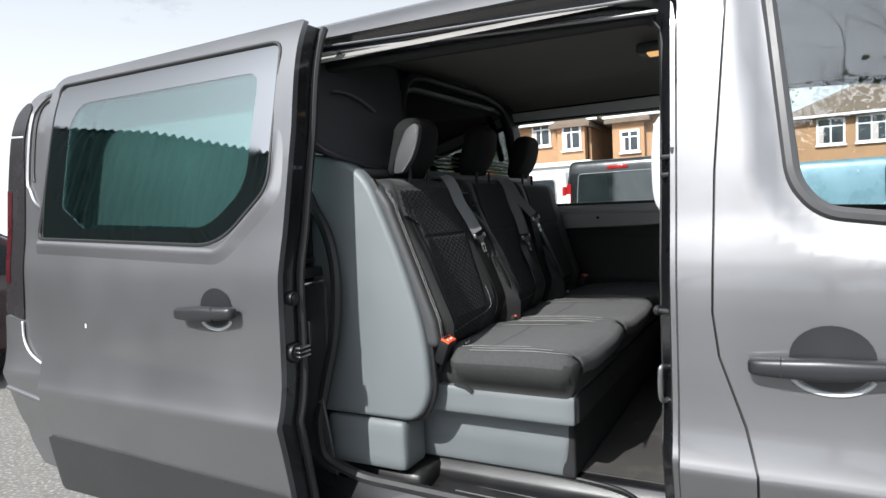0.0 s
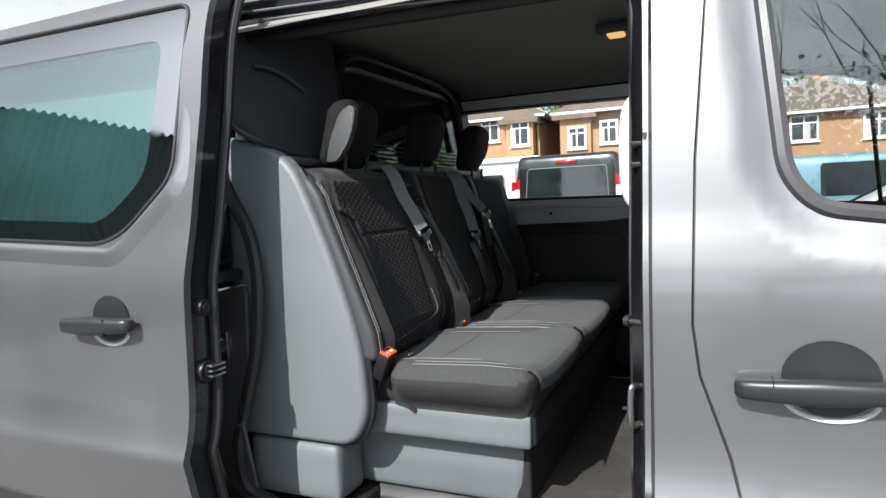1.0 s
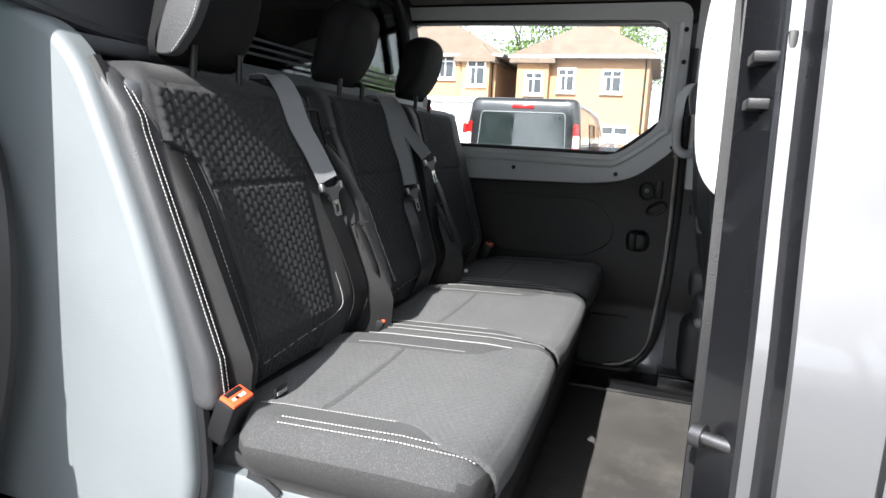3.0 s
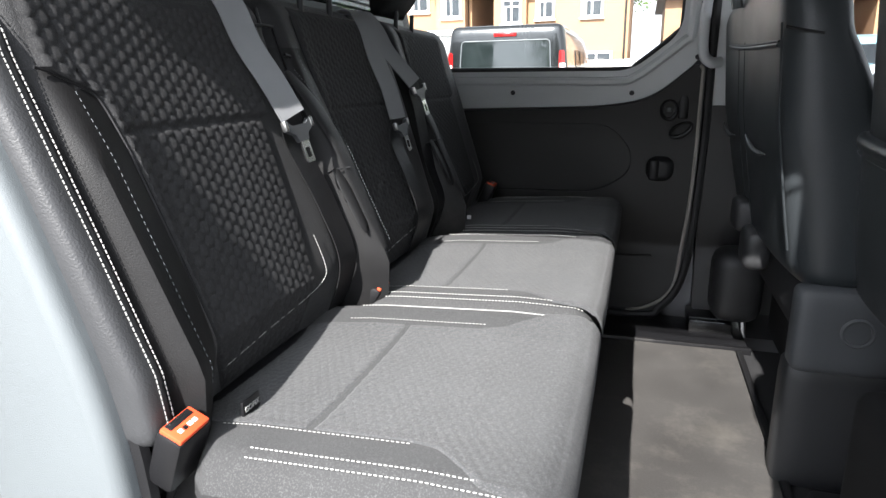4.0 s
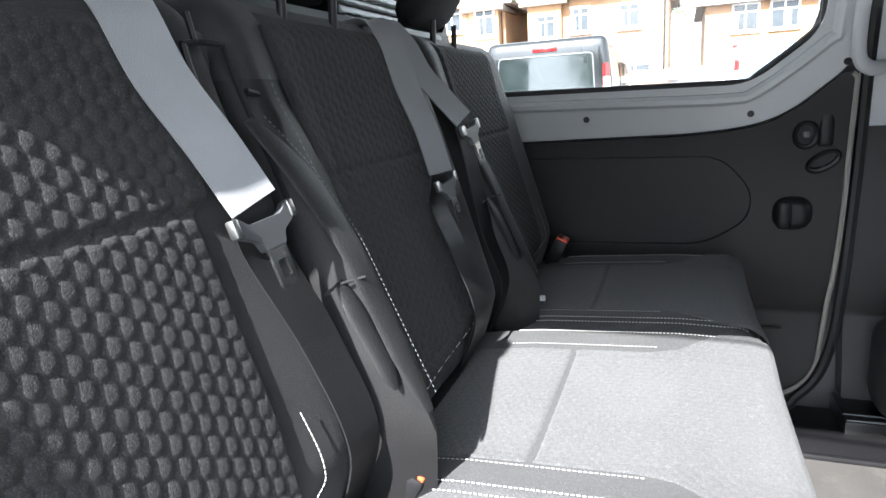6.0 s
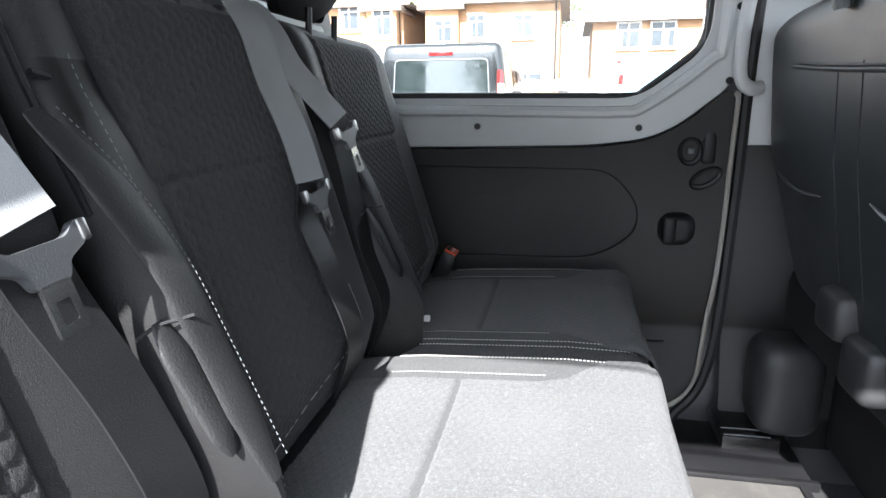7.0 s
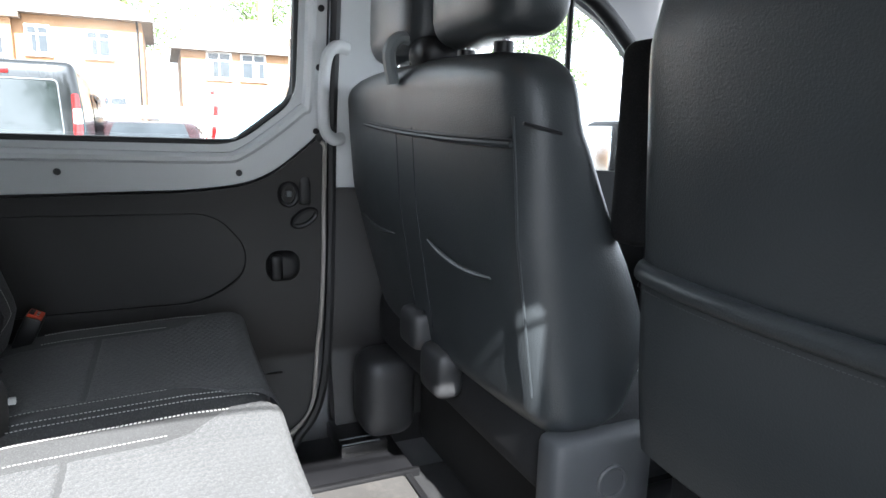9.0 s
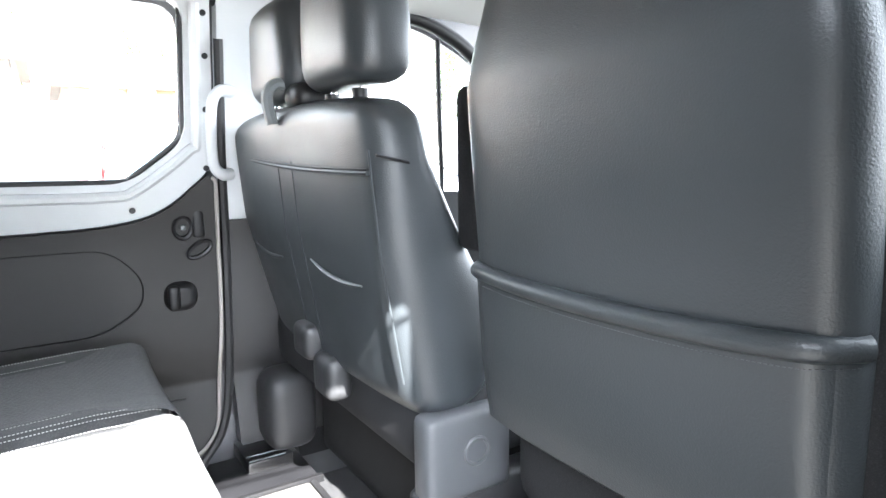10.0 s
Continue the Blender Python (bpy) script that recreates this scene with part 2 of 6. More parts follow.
# ---- shapes ----
def finish(name, me, material, parent, label, smooth):
    ob = new(name, me)
    if material:
        me.materials.append(material)
    if smooth and "nrm" in me.attributes:
        me.shade_smooth()
        vn = np.zeros(3 * len(me.vertices), np.float32)
        me.attributes["nrm"].data.foreach_get("vector", vn)
        vn = vn.reshape(-1, 3)
        wide = np.zeros(len(me.polygons), np.int32)
        me.attributes["broad"].data.foreach_get("value", wide)
        rows = []
        for poly in me.polygons:
            for v in poly.vertices:
                n = vn[v] if wide[poly.index] else np.array(poly.normal)
                rows.append(tuple(n if np.dot(n, poly.normal) > 0 else poly.normal))
        me.normals_split_custom_set(rows)
        me.attributes.remove(me.attributes["nrm"])
        me.attributes.remove(me.attributes["broad"])
    elif smooth:
        me.shade_smooth()
        me.set_sharp_from_angle(angle=radians(38))
    if parent is not None:
        ob.parent = parent
    if label:
        ob["label"] = label
    return ob


def part(name, bm, material, parent=None, label="", smooth=True):
    me = bpy.data.meshes.new(name)
    bm.normal_update()
    bm.to_mesh(me)
    bm.free()
    return finish(name, me, material, parent, label, smooth)


def thing(name, label, category, at=(0, 0, 0), rz=0, group="", kind=""):
    e = new(name)
    e.empty_display_size = 0.1
    e.matrix_world = pose(*at, 0, 0, rz)
    return tagged(e, label, category, group, kind)


def box(x0, x1, y0, y1, z0, z1, r=0.0, seg=2, bm=None, m=None):
    own = bm or bmesh.new()
    got = bmesh.ops.create_cube(own, size=1.0)["verts"]
    bmesh.ops.scale(own, vec=(x1 - x0, y1 - y0, z1 - z0), verts=got)
    bmesh.ops.translate(own, vec=((x0 + x1) / 2, (y0 + y1) / 2, (z0 + z1) / 2), verts=got)
    if r > 0:
        edges = list({e for v in got for e in v.link_edges})
        made = bmesh.ops.bevel(own, geom=edges, offset=r, segments=seg, affect="EDGES", profile=0.5)
        got = list({v for f in made["faces"] for v in f.verts} | {v for v in got if v.is_valid})
    if m is not None:
        bmesh.ops.transform(own, matrix=m, verts=got)
    return own


def cyl(p, q, r, seg=16, r2=None, bm=None):
    own = bm or bmesh.new()
    p, q = Vector(p), Vector(q)
    d = q - p
    got = bmesh.ops.create_cone(own, cap_ends=True, segments=seg, radius1=r, radius2=r if r2 is None else r2, depth=d.length)["verts"]
    bmesh.ops.transform(own, matrix=Matrix.Translation((p + q) / 2) @ d.to_track_quat("Z", "Y").to_matrix().to_4x4(), verts=got)
    return own


def smooth_path(points, n=8):
    """A smooth line through the points."""
    ps = [Vector(p) for p in points]
    out = []
    for i in range(len(ps) - 1):
        a, b, c, d = ps[max(i - 1, 0)], ps[i], ps[i + 1], ps[min(i + 2, len(ps) - 1)]
        for k in range(n):
            t = k / n
            out.append(0.5 * (2 * b + (c - a) * t + (2 * a - 5 * b + 4 * c - d) * t * t + (3 * b - a - 3 * c + d) * t ** 3))
    return out + [ps[-1]]


def tube(points, r, seg=8, closed=False, bm=None, flat=1.0):
    own = bm or bmesh.new()
    ps = [Vector(p) for p in points]
    rings, up = [], Vector((0.13, 0.21, 0.97))
    for i, p in enumerate(ps):
        a = ps[i - 1] if (i or closed) else p
        b = ps[(i + 1) % len(ps)] if (i < len(ps) - 1 or closed) else p
        d = (b - a).normalized()
        if abs(d.dot(up)) > 0.98:
            up = Vector((0.9, 0.3, 0.1))
        s = d.cross(up).normalized()
        u = s.cross(d)
        up = u
        rings.append([own.verts.new(p + r * (math.cos(k * 2 * math.pi / seg) * s + flat * math.sin(k * 2 * math.pi / seg) * u)) for k in range(seg)])
    for i in range(len(rings) if closed else len(rings) - 1):
        a, b = rings[i], rings[(i + 1) % len(rings)]
        for k in range(seg):
            own.faces.new((a[k], a[(k + 1) % seg], b[(k + 1) % seg], b[k]))
    if not closed:
        own.faces.new(rings[0][::-1])
        own.faces.new(rings[-1])
    return own


def ribbon(points, across, width, thick, bm=None):
    """A strap along points; across: its width's direction."""
    own = bm or bmesh.new()
    ps = [Vector(p) for p in points]
    rows = []
    for i, p in enumerate(ps):
        d = (ps[min(i + 1, len(ps) - 1)] - ps[max(i - 1, 0)]).normalized()
        a = Vector(across)
        a = (a - d * a.dot(d)).normalized() * width / 2
        n = d.cross(a).normalized() * thick / 2
        rows.append([own.verts.new(p + k * a + 0.8 * n * (1 if abs(k) == 1 else 0) + q * n) for k, q in ((-1, 1), (0, 1), (1, 1), (1, -1), (0, -1), (-1, -1))])
    for a, b in zip(rows, rows[1:]):
        for k in range(6):
            own.faces.new((a[k], a[(k + 1) % 6], b[(k + 1) % 6], b[k]))
    own.faces.new(rows[0][::-1])
    own.faces.new(rows[-1])
    bmesh.ops.recalc_face_normals(own, faces=own.faces)
    return own


def pad(points, width, height, normal=(0.94, 0.0, 0.34), seg=14):
    """A long cushion lying on a face: an oval section, tapering at both ends."""
    own = bmesh.new()
    ps, nn = [Vector(p) for p in points], Vector(normal).normalized()
    rings = []
    for i, p in enumerate(ps):
        d = (ps[min(i + 1, len(ps) - 1)] - ps[max(i - 1, 0)]).normalized()
        a = d.cross(nn).normalized()
        t = i / (len(ps) - 1)
        k = min(1.0, 0.25 + 3.2 * min(t, 1 - t)) ** 0.7
        ring_ = []
        for q in range(seg):
            w = 2 * math.pi * q / seg
            ring_.append(own.verts.new(p + a * (0.5 * width * k * math.cos(w)) + nn * (height * k * math.sin(w) * (1.0 if math.sin(w) > 0 else 0.5))))
        rings.append(ring_)
    for r0, r1 in zip(rings, rings[1:]):
        for q in range(seg):
            own.faces.new((r0[q], r0[(q + 1) % seg], r1[(q + 1) % seg], r1[q]))
    own.faces.new(rings[0][::-1])
    own.faces.new(rings[-1])
    bmesh.ops.recalc_face_normals(own, faces=own.faces)
    return own


def dashes(points, step=0.0058, length=0.0034, r=0.0005, bm=None):
    """Stitches along a line."""
    own = bm or bmesh.new()
    ps = [Vector(p) for p in points]
    run = [0.0]
    for a, b in zip(ps, ps[1:]):
        run.append(run[-1] + (b - a).length)

    def at(s):
        return Vector([interp(s, run, [p[k] for p in ps]) for k in range(3)])
    for i in range(int((run[-1] - length) / step)):
        tube([at(i * step), at(i * step + length)], r, 4, bm=own)
    return own


def round_poly(points, r, n=6):
    """A closed outline with rounded corners; r is one radius or one for each."""
    out = []
    k = len(points)
    for i, p in enumerate(points):
        rad = r[i] if isinstance(r, (list, tuple)) else r
        p, a, b = Vector(p), Vector(points[i - 1]), Vector(points[(i + 1) % k])
        u, v = (a - p), (b - p)
        if rad <= 0:
            out.append(p)
            continue
        cut = min(rad, 0.49 * u.length, 0.49 * v.length)
        u, v = u.normalized() * cut, v.normalized() * cut
        for j in range(n + 1):
            t = j / n
            out.append((1 - t) ** 2 * (p + u) + 2 * t * (1 - t) * p + t * t * (p + v))
    return out


def panel(outline, holes, place, thick, levels=(), cuts=(), bm=None):
    """A sheet with holes. outline and holes are lists of (a, b); place(a, b, d) gives the point at depth d; levels: cuts along b."""
    own = bmesh.new()
    edges = []
    for loop in (outline, *holes):
        vs = [own.verts.new((p[0], p[1], 0)) for p in loop]
        edges += [own.edges.new((vs[i], vs[(i + 1) % len(vs)])) for i in range(len(vs))]
    bmesh.ops.triangle_fill(own, use_beauty=True, edges=edges, normal=(0, 0, 1))
    for z in levels:
        bmesh.ops.bisect_plane(own, geom=[*own.verts, *own.edges, *own.faces], plane_co=(0, z, 0), plane_no=(0, 1, 0), dist=1e-5)
    for x in cuts:
        bmesh.ops.bisect_plane(own, geom=[*own.verts, *own.edges, *own.faces], plane_co=(x, 0, 0), plane_no=(1, 0, 0), dist=1e-5)
    own.verts.ensure_lookup_table()
    own.verts.index_update()
    flat = [(v.co.x, v.co.y) for v in own.verts]
    faces = [[v.index for v in f.verts] for f in own.faces]
    rim = [(e.verts[0].index, e.verts[1].index) for e in own.edges if len(e.link_faces) == 1]
    own.free()
    made = bm or bmesh.new()
    smooth_n = made.verts.layers.float_vector.new("nrm")
    broad = made.faces.layers.int.new("broad")
    front = [made.verts.new(place(a, b, 0.0)) for a, b in flat]
    back = [made.verts.new(place(a, b, thick)) for a, b in flat]
    e = 0.0015
    for (a, b), p, q in zip(flat, front, back):
        n = (place(a + e, b, 0.0) - place(a - e, b, 0.0)).cross(place(a, b + e, 0.0) - place(a, b - e, 0.0)).normalized()
        if n.dot(q.co - p.co) > 0:
            n = -n
        p[smooth_n], q[smooth_n] = n, -n
    for f in faces:
        made.faces.new([front[i] for i in f])[broad] = 1
        made.faces.new([back[i] for i in reversed(f)])[broad] = 1
    for a, b in rim:
        made.faces.new((front[a], front[b], back[b], back[a]))
    bmesh.ops.recalc_face_normals(made, faces=made.faces)
    return made


def soft(x0, x1, y0, y1, z0, z1, r, n=(14, 14, 8), fn=None):
    """A padded block with round edges, dense enough to be shaped by fn."""
    c = Vector(((x0 + x1) / 2, (y0 + y1) / 2, (z0 + z1) / 2))
    h = Vector(((x1 - x0) / 2, (y1 - y0) / 2, (z1 - z0) / 2))
    own = bmesh.new()
    seen = {}

    def vert(i, j, k):
        if (i, j, k) not in seen:
            def ease(a, m):
                return -math.cos(math.pi * a / m)
            p = Vector((h.x * ease(i, n[0]), h.y * ease(j, n[1]), h.z * ease(k, n[2])))
            q = Vector([max(-(h[a] - r), min(h[a] - r, p[a])) for a in range(3)])
            d = p - q
            p = c + q + (d.normalized() * r if d.length > 1e-9 else d)
            seen[(i, j, k)] = own.verts.new(fn(p) if fn else p)
        return seen[(i, j, k)]

    for a, b, e in ((0, 1, 2), (1, 2, 0), (2, 0, 1)):
        for side in (0, n[e]):
            for i in range(n[a]):
                for j in range(n[b]):
                    quad = []
                    for di, dj in ((0, 0), (1, 0), (1, 1), (0, 1)):
                        t = [0, 0, 0]
                        t[a], t[b], t[e] = i + di, j + dj, side
                        quad.append(vert(*t))
                    own.faces.new(quad if side else quad[::-1])
    bmesh.ops.recalc_face_normals(own, faces=own.faces)
    return own


def sheet(fn, nu, nv, thick=None):
    """An open surface fn(u, v), u and v from 0 to 1."""
    own = bmesh.new()
    g = [[own.verts.new(fn(i / nu, j / nv)) for j in range(nv + 1)] for i in range(nu + 1)]
    for i in range(nu):
        for j in range(nv):
            own.faces.new((g[i][j], g[i + 1][j], g[i + 1][j + 1], g[i][j + 1]))
    return own


def inset(loop, d):
    """The outline moved inwards by d (counter-clockwise loops)."""
    n, out = len(loop), []
    for i in range(n):
        a, p, b = Vector(loop[i - 1][:2]), Vector(loop[i][:2]), Vector(loop[(i + 1) % n][:2])
        t = (b - a).normalized()
        out.append(p + Vector((-t.y, t.x)) * d)
    return out


def plate(outline, place, thick, r, n=5):
    """A flat moulded plate with a rounded rim; place(a, b, d) as for panel()."""
    pts = [Vector(p[:2]) for p in outline]
    if sum(a.x * b.y - b.x * a.y for a, b in zip(pts, pts[1:] + pts[:1])) < 0:
        pts.reverse()
    own = bmesh.new()
    rows = []
    for k in range(n + 1):
        a = k / n * math.pi / 2
        loop = inset(pts, r * (1 - math.sin(a)))
        rows.append([own.verts.new(place(p.x, p.y, r * (1 - math.cos(a)))) for p in loop])
    rows.append([own.verts.new(place(p.x, p.y, thick)) for p in pts])
    for r0, r1 in zip(rows, rows[1:]):
        for i in range(len(pts)):
            own.faces.new((r0[i], r0[(i + 1) % len(pts)], r1[(i + 1) % len(pts)], r1[i]))
    own.faces.new(rows[0])
    own.faces.new(rows[-1][::-1])
    bmesh.ops.recalc_face_normals(own, faces=own.faces)
    return own


def interp(x, xs, ys):
    return float(np.interp(x, xs, ys))


def hexes(a, b, pitch):
    """Height of an embossed cell pattern, 0 to 1, at (a, b)."""
    row = pitch * 0.866
    best, lip = 9.0, 0.0
    j0 = math.floor(b / row)
    for j in (j0, j0 + 1):
        off = 0.5 * pitch if j % 2 else 0.0
        i = round((a - off) / pitch)
        dd = (a - off - i * pitch) ** 2 + (b - j * row) ** 2
        if dd < best:
            best, lip = dd, (a - off - i * pitch) / pitch
    return min(1.0, 1.35 * max(0.0, 1 - best / (0.53 * pitch) ** 2)) * (0.80 - 0.55 * lip)


# ---- the van's body ----
def skin(z):
    """How far in the near side's outer skin lies at height z."""
    return interp(z, SKIN_Z, SKIN_Y)


SKIN_KNOTS = ([0.30, 0.42, 0.60, 0.73, 0.785, 0.80, 0.84, 0.91, 1.02, 1.12, 1.20, 1.27, 1.33, 1.50, 1.70, 1.80, 1.88, 1.93, 1.96, 1.98],
                  [0.085, 0.050, 0.016, -0.012, -0.0250, -0.0245, -0.0115, -0.0005, 0.004, 0.006, 0.011, 0.024, 0.036, 0.062, 0.095, 0.118, 0.150, 0.19, 0.25, 0.33])
# eased between the knots, so that the sheet metal flows
_p = smooth_path([(a, b, 0) for a, b in zip(*SKIN_KNOTS)], 8)
SKIN_Z, SKIN_Y = [p.x for p in _p], [p.y for p in _p]


def near_side(off=0.0):
    return lambda a, b, d: Vector((a, skin(b) + off + d, b))


def far_side(off=0.0):
    return lambda a, b, d: Vector((a, 1.956 - skin(b) - off - d, b))


LEVELS = [0.36 + 0.03 * i for i in range(16)] + [0.785, 0.793, 0.80, 0.835, 0.85, 0.87, 0.89, 0.91, 0.93, 0.95] + [0.98 + 0.025 * i for i in range(40)]
WIDE = 1.956
van = thing("panel_van", "grey metallic crew van with its sliding door open, parked on asphalt", "van", (-0.6, 0.978, 0))
VAN0 = van.matrix_world.inverted()


def vpart(name, bm, material, label="", parent=None, smooth=True):
    """A part of the van, given in the world's metres."""
    ob = part(name, bm, material, parent or van, label, smooth)
    if parent is None:
        ob.matrix_parent_inverse = VAN0
    return ob


APERTURE = round_poly([(-1.16, 0.43), (0.047, 0.43), (0.047, 1.865), (-1.16, 1.89)], [0.1, 0.06, 0.09, 0.09])
ARCH = [(-1.72 + 0.37 * math.cos(a), 0.36 + 0.37 * math.sin(a)) for a in np.linspace(math.pi, 0, 16)]
REAR = [(-2.50, 1.93), (-2.545, 1.75), (-2.53, 1.5), (-2.47, 1.15), (-2.50, 0.9), (-2.49, 0.5), (-2.45, 0.40)]
# near side: rear quarter with the door hole, up to the front door's shut line
side_outline = REAR[::-1] + [(-2.48, 1.975), (0.134, 1.975), (0.139, 1.74), (0.117, 1.41), (0.111, 1.12), (0.122, 1.03), (0.169, 0.89), (0.190, 0.80), (0.1905, 0.36)] + ARCH[::-1]
side_outline = [p for i, p in enumerate(side_outline) if p not in side_outline[:i] and p != (-2.50, 1.93)]
vpart("side_panel", panel(side_outline, [APERTURE], near_side(), 0.02, LEVELS), PAINT)
# front door
door_line = [(0.195, 0.36), (0.195, 0.80), (0.175, 0.89), (0.127, 1.03), (0.116, 1.12), (0.122, 1.41), (0.144, 1.74), (0.15, 1.90), (0.95, 1.90), (1.42, 1.32), (1.38, 0.8), (1.33, 0.36)]
f_window = round_poly([(0.262, 1.375), (0.31, 1.315), (0.45, 1.295), (1.33, 1.25), (0.93, 1.83), (0.215, 1.83)], [0.09, 0.07, 0.1, 0.03, 0.08, 0.04])
def near_line(a, b, loop):
    """The distance from (a, b) to a closed outline."""
    p, best = Vector((a, b)), 9.0
    for i in range(len(loop)):
        u, v = Vector(loop[i - 1][:2]), Vector(loop[i][:2])
        d = v - u
        t = max(0.0, min(1.0, (p - u).dot(d) / max(1e-12, d.dot(d))))
        best = min(best, (p - u - d * t).length)
    return best


def dished(a, b, d):
    e = max(0.0, 1 - near_line(a, b, f_window) / 0.085)
    return Vector((a, skin(b) + 0.016 * e * e * (3 - 2 * e) + d, b))


def panel_cut(outline, holes, place, thick, cuts):
    """A panel that is also cut along its length, for relief in both ways."""
    return panel(outline, holes, place, thick, LEVELS, cuts=cuts)


front_door = vpart("front_door", panel_cut(door_line, [f_window], dished, 0.022, [0.14 + 0.03 * i for i in range(42)]), PAINT, "closed grey driver's door")
vpart("shut_line", panel([(x + dx, z) for dx, pts in ((-0.012, door_line[:8]), (0.006, door_line[:8][::-1])) for x, z in pts], [], near_side(0.012), 0.02, LEVELS), RUBBER)
seal = [Vector((a, skin(b) + 0.016, b)) for a, b in f_window]
vpart("window_seal", tube(seal, 0.015, 8, True), mat("grey_rubber", (0.05, 0.05, 0.053), 0.45, 0, 0.1, 8.0, 0.05, 300.0), "grey rubber seal", front_door)
win = vpart("door_glass", panel(f_window, [], near_side(0.022), 0.004, LEVELS), GLASS_CAB, "clear side glass", front_door)
win.visible_shadow = False


def pull_handle(parent, x, z, off, wide, s=1.0, cap=-0.27):
    """A door pull: a dark disc for the cup pressed into the door, a grip across it."""
    y = skin(z) + off

    def cup(u, v):
        a, r = u * 2 * math.pi, v
        dx, dz = 0.062 * s * r * math.cos(a), 0.055 * s * r * math.sin(a)
        return Vector((x + 0.02 + dx, y - 0.0025 + 0.022 * (1 - r * r) ** 1.0 * 0.2 - 0.003 * (1 - r), z + 0.012 + dz))
    # Cup shade is in the dark colour, its lip's highlight in the pale paint.
    vpart("cup", sheet(cup, 28, 6), HANDLE, "dark disc for the shaded cup", parent)
    rim = [Vector((x + 0.02 + 0.060 * s * math.cos(a), y - 0.003, z - 0.018 - 0.034 * s * math.sin(a))) for a in np.linspace(0.25, math.pi - 0.25, 18)]
    vpart("cup_lip", tube(rim, 0.0045, 6), PAINT_IN, "pale arc for the light on the cup's lip", parent)

    def grip(p):
        t = (p.x - x) / (wide / 2)
        p.y -= 0.012 * (1 - t * t)
        p.z += (1 - 0.25 * abs(t)) * (p.z - z) - (p.z - z) + 0.004 * t
        return p
    vpart("grip", soft(x - wide / 2, x + wide / 2, y - 0.042, y - 0.008, z - 0.024, z + 0.020, 0.014, (20, 8, 8), grip), HANDLE, "satin grey grip", parent)
    vpart("joint", box(x + wide * cap, x + wide * cap + 0.0015, y - 0.0512, y - 0.02, z - 0.0205, z + 0.0172), RUBBER, "", parent)


pull_handle(front_door, 0.30, 1.028, 0.0, 0.245, 1.15)
# rubbing strip and sill
vpart("sill_strip", panel([(0.2, 0.40), (1.3, 0.40), (1.3, 0.60), (0.2, 0.62)], [], near_side(-0.012), 0.014, LEVELS), TRIM_MID)

# ---- the open sliding door, standing off the side ----
OFF = -0.125
D0, D1 = -2.07, -0.945
sd_outline = round_poly([(D0, 0.415), (D1 - 0.012, 0.43), (D1, 0.9), (D1, 1.2), (D1 + 0.02, 1.6), (D1 + 0.015, 1.915), (D0 - 0.035, 1.915), (D0 - 0.03, 1.5), (D0, 1.0)], [0.03, 0.05, 0, 0, 0, 0.02, 0.06, 0, 0])
sd_win = round_poly([(-2.09, 1.325), (-1.185, 1.285), (-1.0, 1.445), (-0.985, 1.855), (-2.05, 1.875)], [0.03, 0.09, 0.05, 0.05, 0.02])
sd_glass = round_poly([(-1.965, 1.43), (-1.83, 1.352), (-1.235, 1.335), (-1.09, 1.45), (-1.06, 1.775), (-1.90, 1.79), (-1.955, 1.73)], [0.02, 0.02, 0.08, 0.06, 0.05, 0.08, 0.05])
sliding_door = vpart("sliding_door", panel(sd_outline, [sd_win], near_side(OFF), 0.02, LEVELS), PAINT, "open grey sliding door")
vpart("window_border", panel(sd_win, [sd_glass], near_side(OFF + 0.003), 0.004, LEVELS), FRIT, "black glass border", sliding_door)
sg = vpart("door_glass", panel(sd_glass, [], near_side(OFF + 0.0035), 0.004, LEVELS), GLASS_TINT, "green tinted privacy glass", sliding_door)
sg.visible_shadow = False
vpart("window_seal", tube([Vector((a, skin(b) + OFF + 0.001, b)) for a, b in sd_win], 0.006, 6, True), RUBBER, "", sliding_door)
ledge_line = smooth_path([(-2.085, 0, 1.322), (-1.9, 0, 1.314), (-1.5, 0, 1.296), (-1.25, 0, 1.285), (-1.18, 0, 1.288), (-1.11, 0, 1.343), (-1.02, 0, 1.422), (-0.996, 0, 1.47), (-0.990, 0, 1.60)], 8)


def window_ledge(u, v):
    """The sheet metal rolled outwards below the glass."""
    i = min(int(u * (len(ledge_line) - 1)), len(ledge_line) - 2)
    f = u * (len(ledge_line) - 1) - i
    p, way = ledge_line[i].lerp(ledge_line[i + 1], f), (ledge_line[i + 1] - ledge_line[i]).normalized()
    out, fade = Vector((way.z, 0, -way.x)), interp(u, [0.0, 0.75, 1.0], [1, 1, 0.2])
    q = p + out * (0.055 * v * v + 0.003 * v)
    return Vector((q.x, skin(q.z) + OFF + 0.002 - fade * interp(v, [0, 0.2, 0.4, 0.55, 0.75, 1.0], [-0.001, 0.006, 0.010, 0.0105, 0.007, 0.0]), q.z))


vpart("window_ledge", sheet(window_ledge, 80, 14), PAINT, "rolled ledge below the glass", sliding_door)
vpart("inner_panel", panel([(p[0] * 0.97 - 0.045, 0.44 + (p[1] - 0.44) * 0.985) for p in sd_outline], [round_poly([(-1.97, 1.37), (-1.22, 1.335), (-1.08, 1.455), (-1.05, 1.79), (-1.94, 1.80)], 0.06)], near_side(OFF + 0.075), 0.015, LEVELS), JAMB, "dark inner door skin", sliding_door)
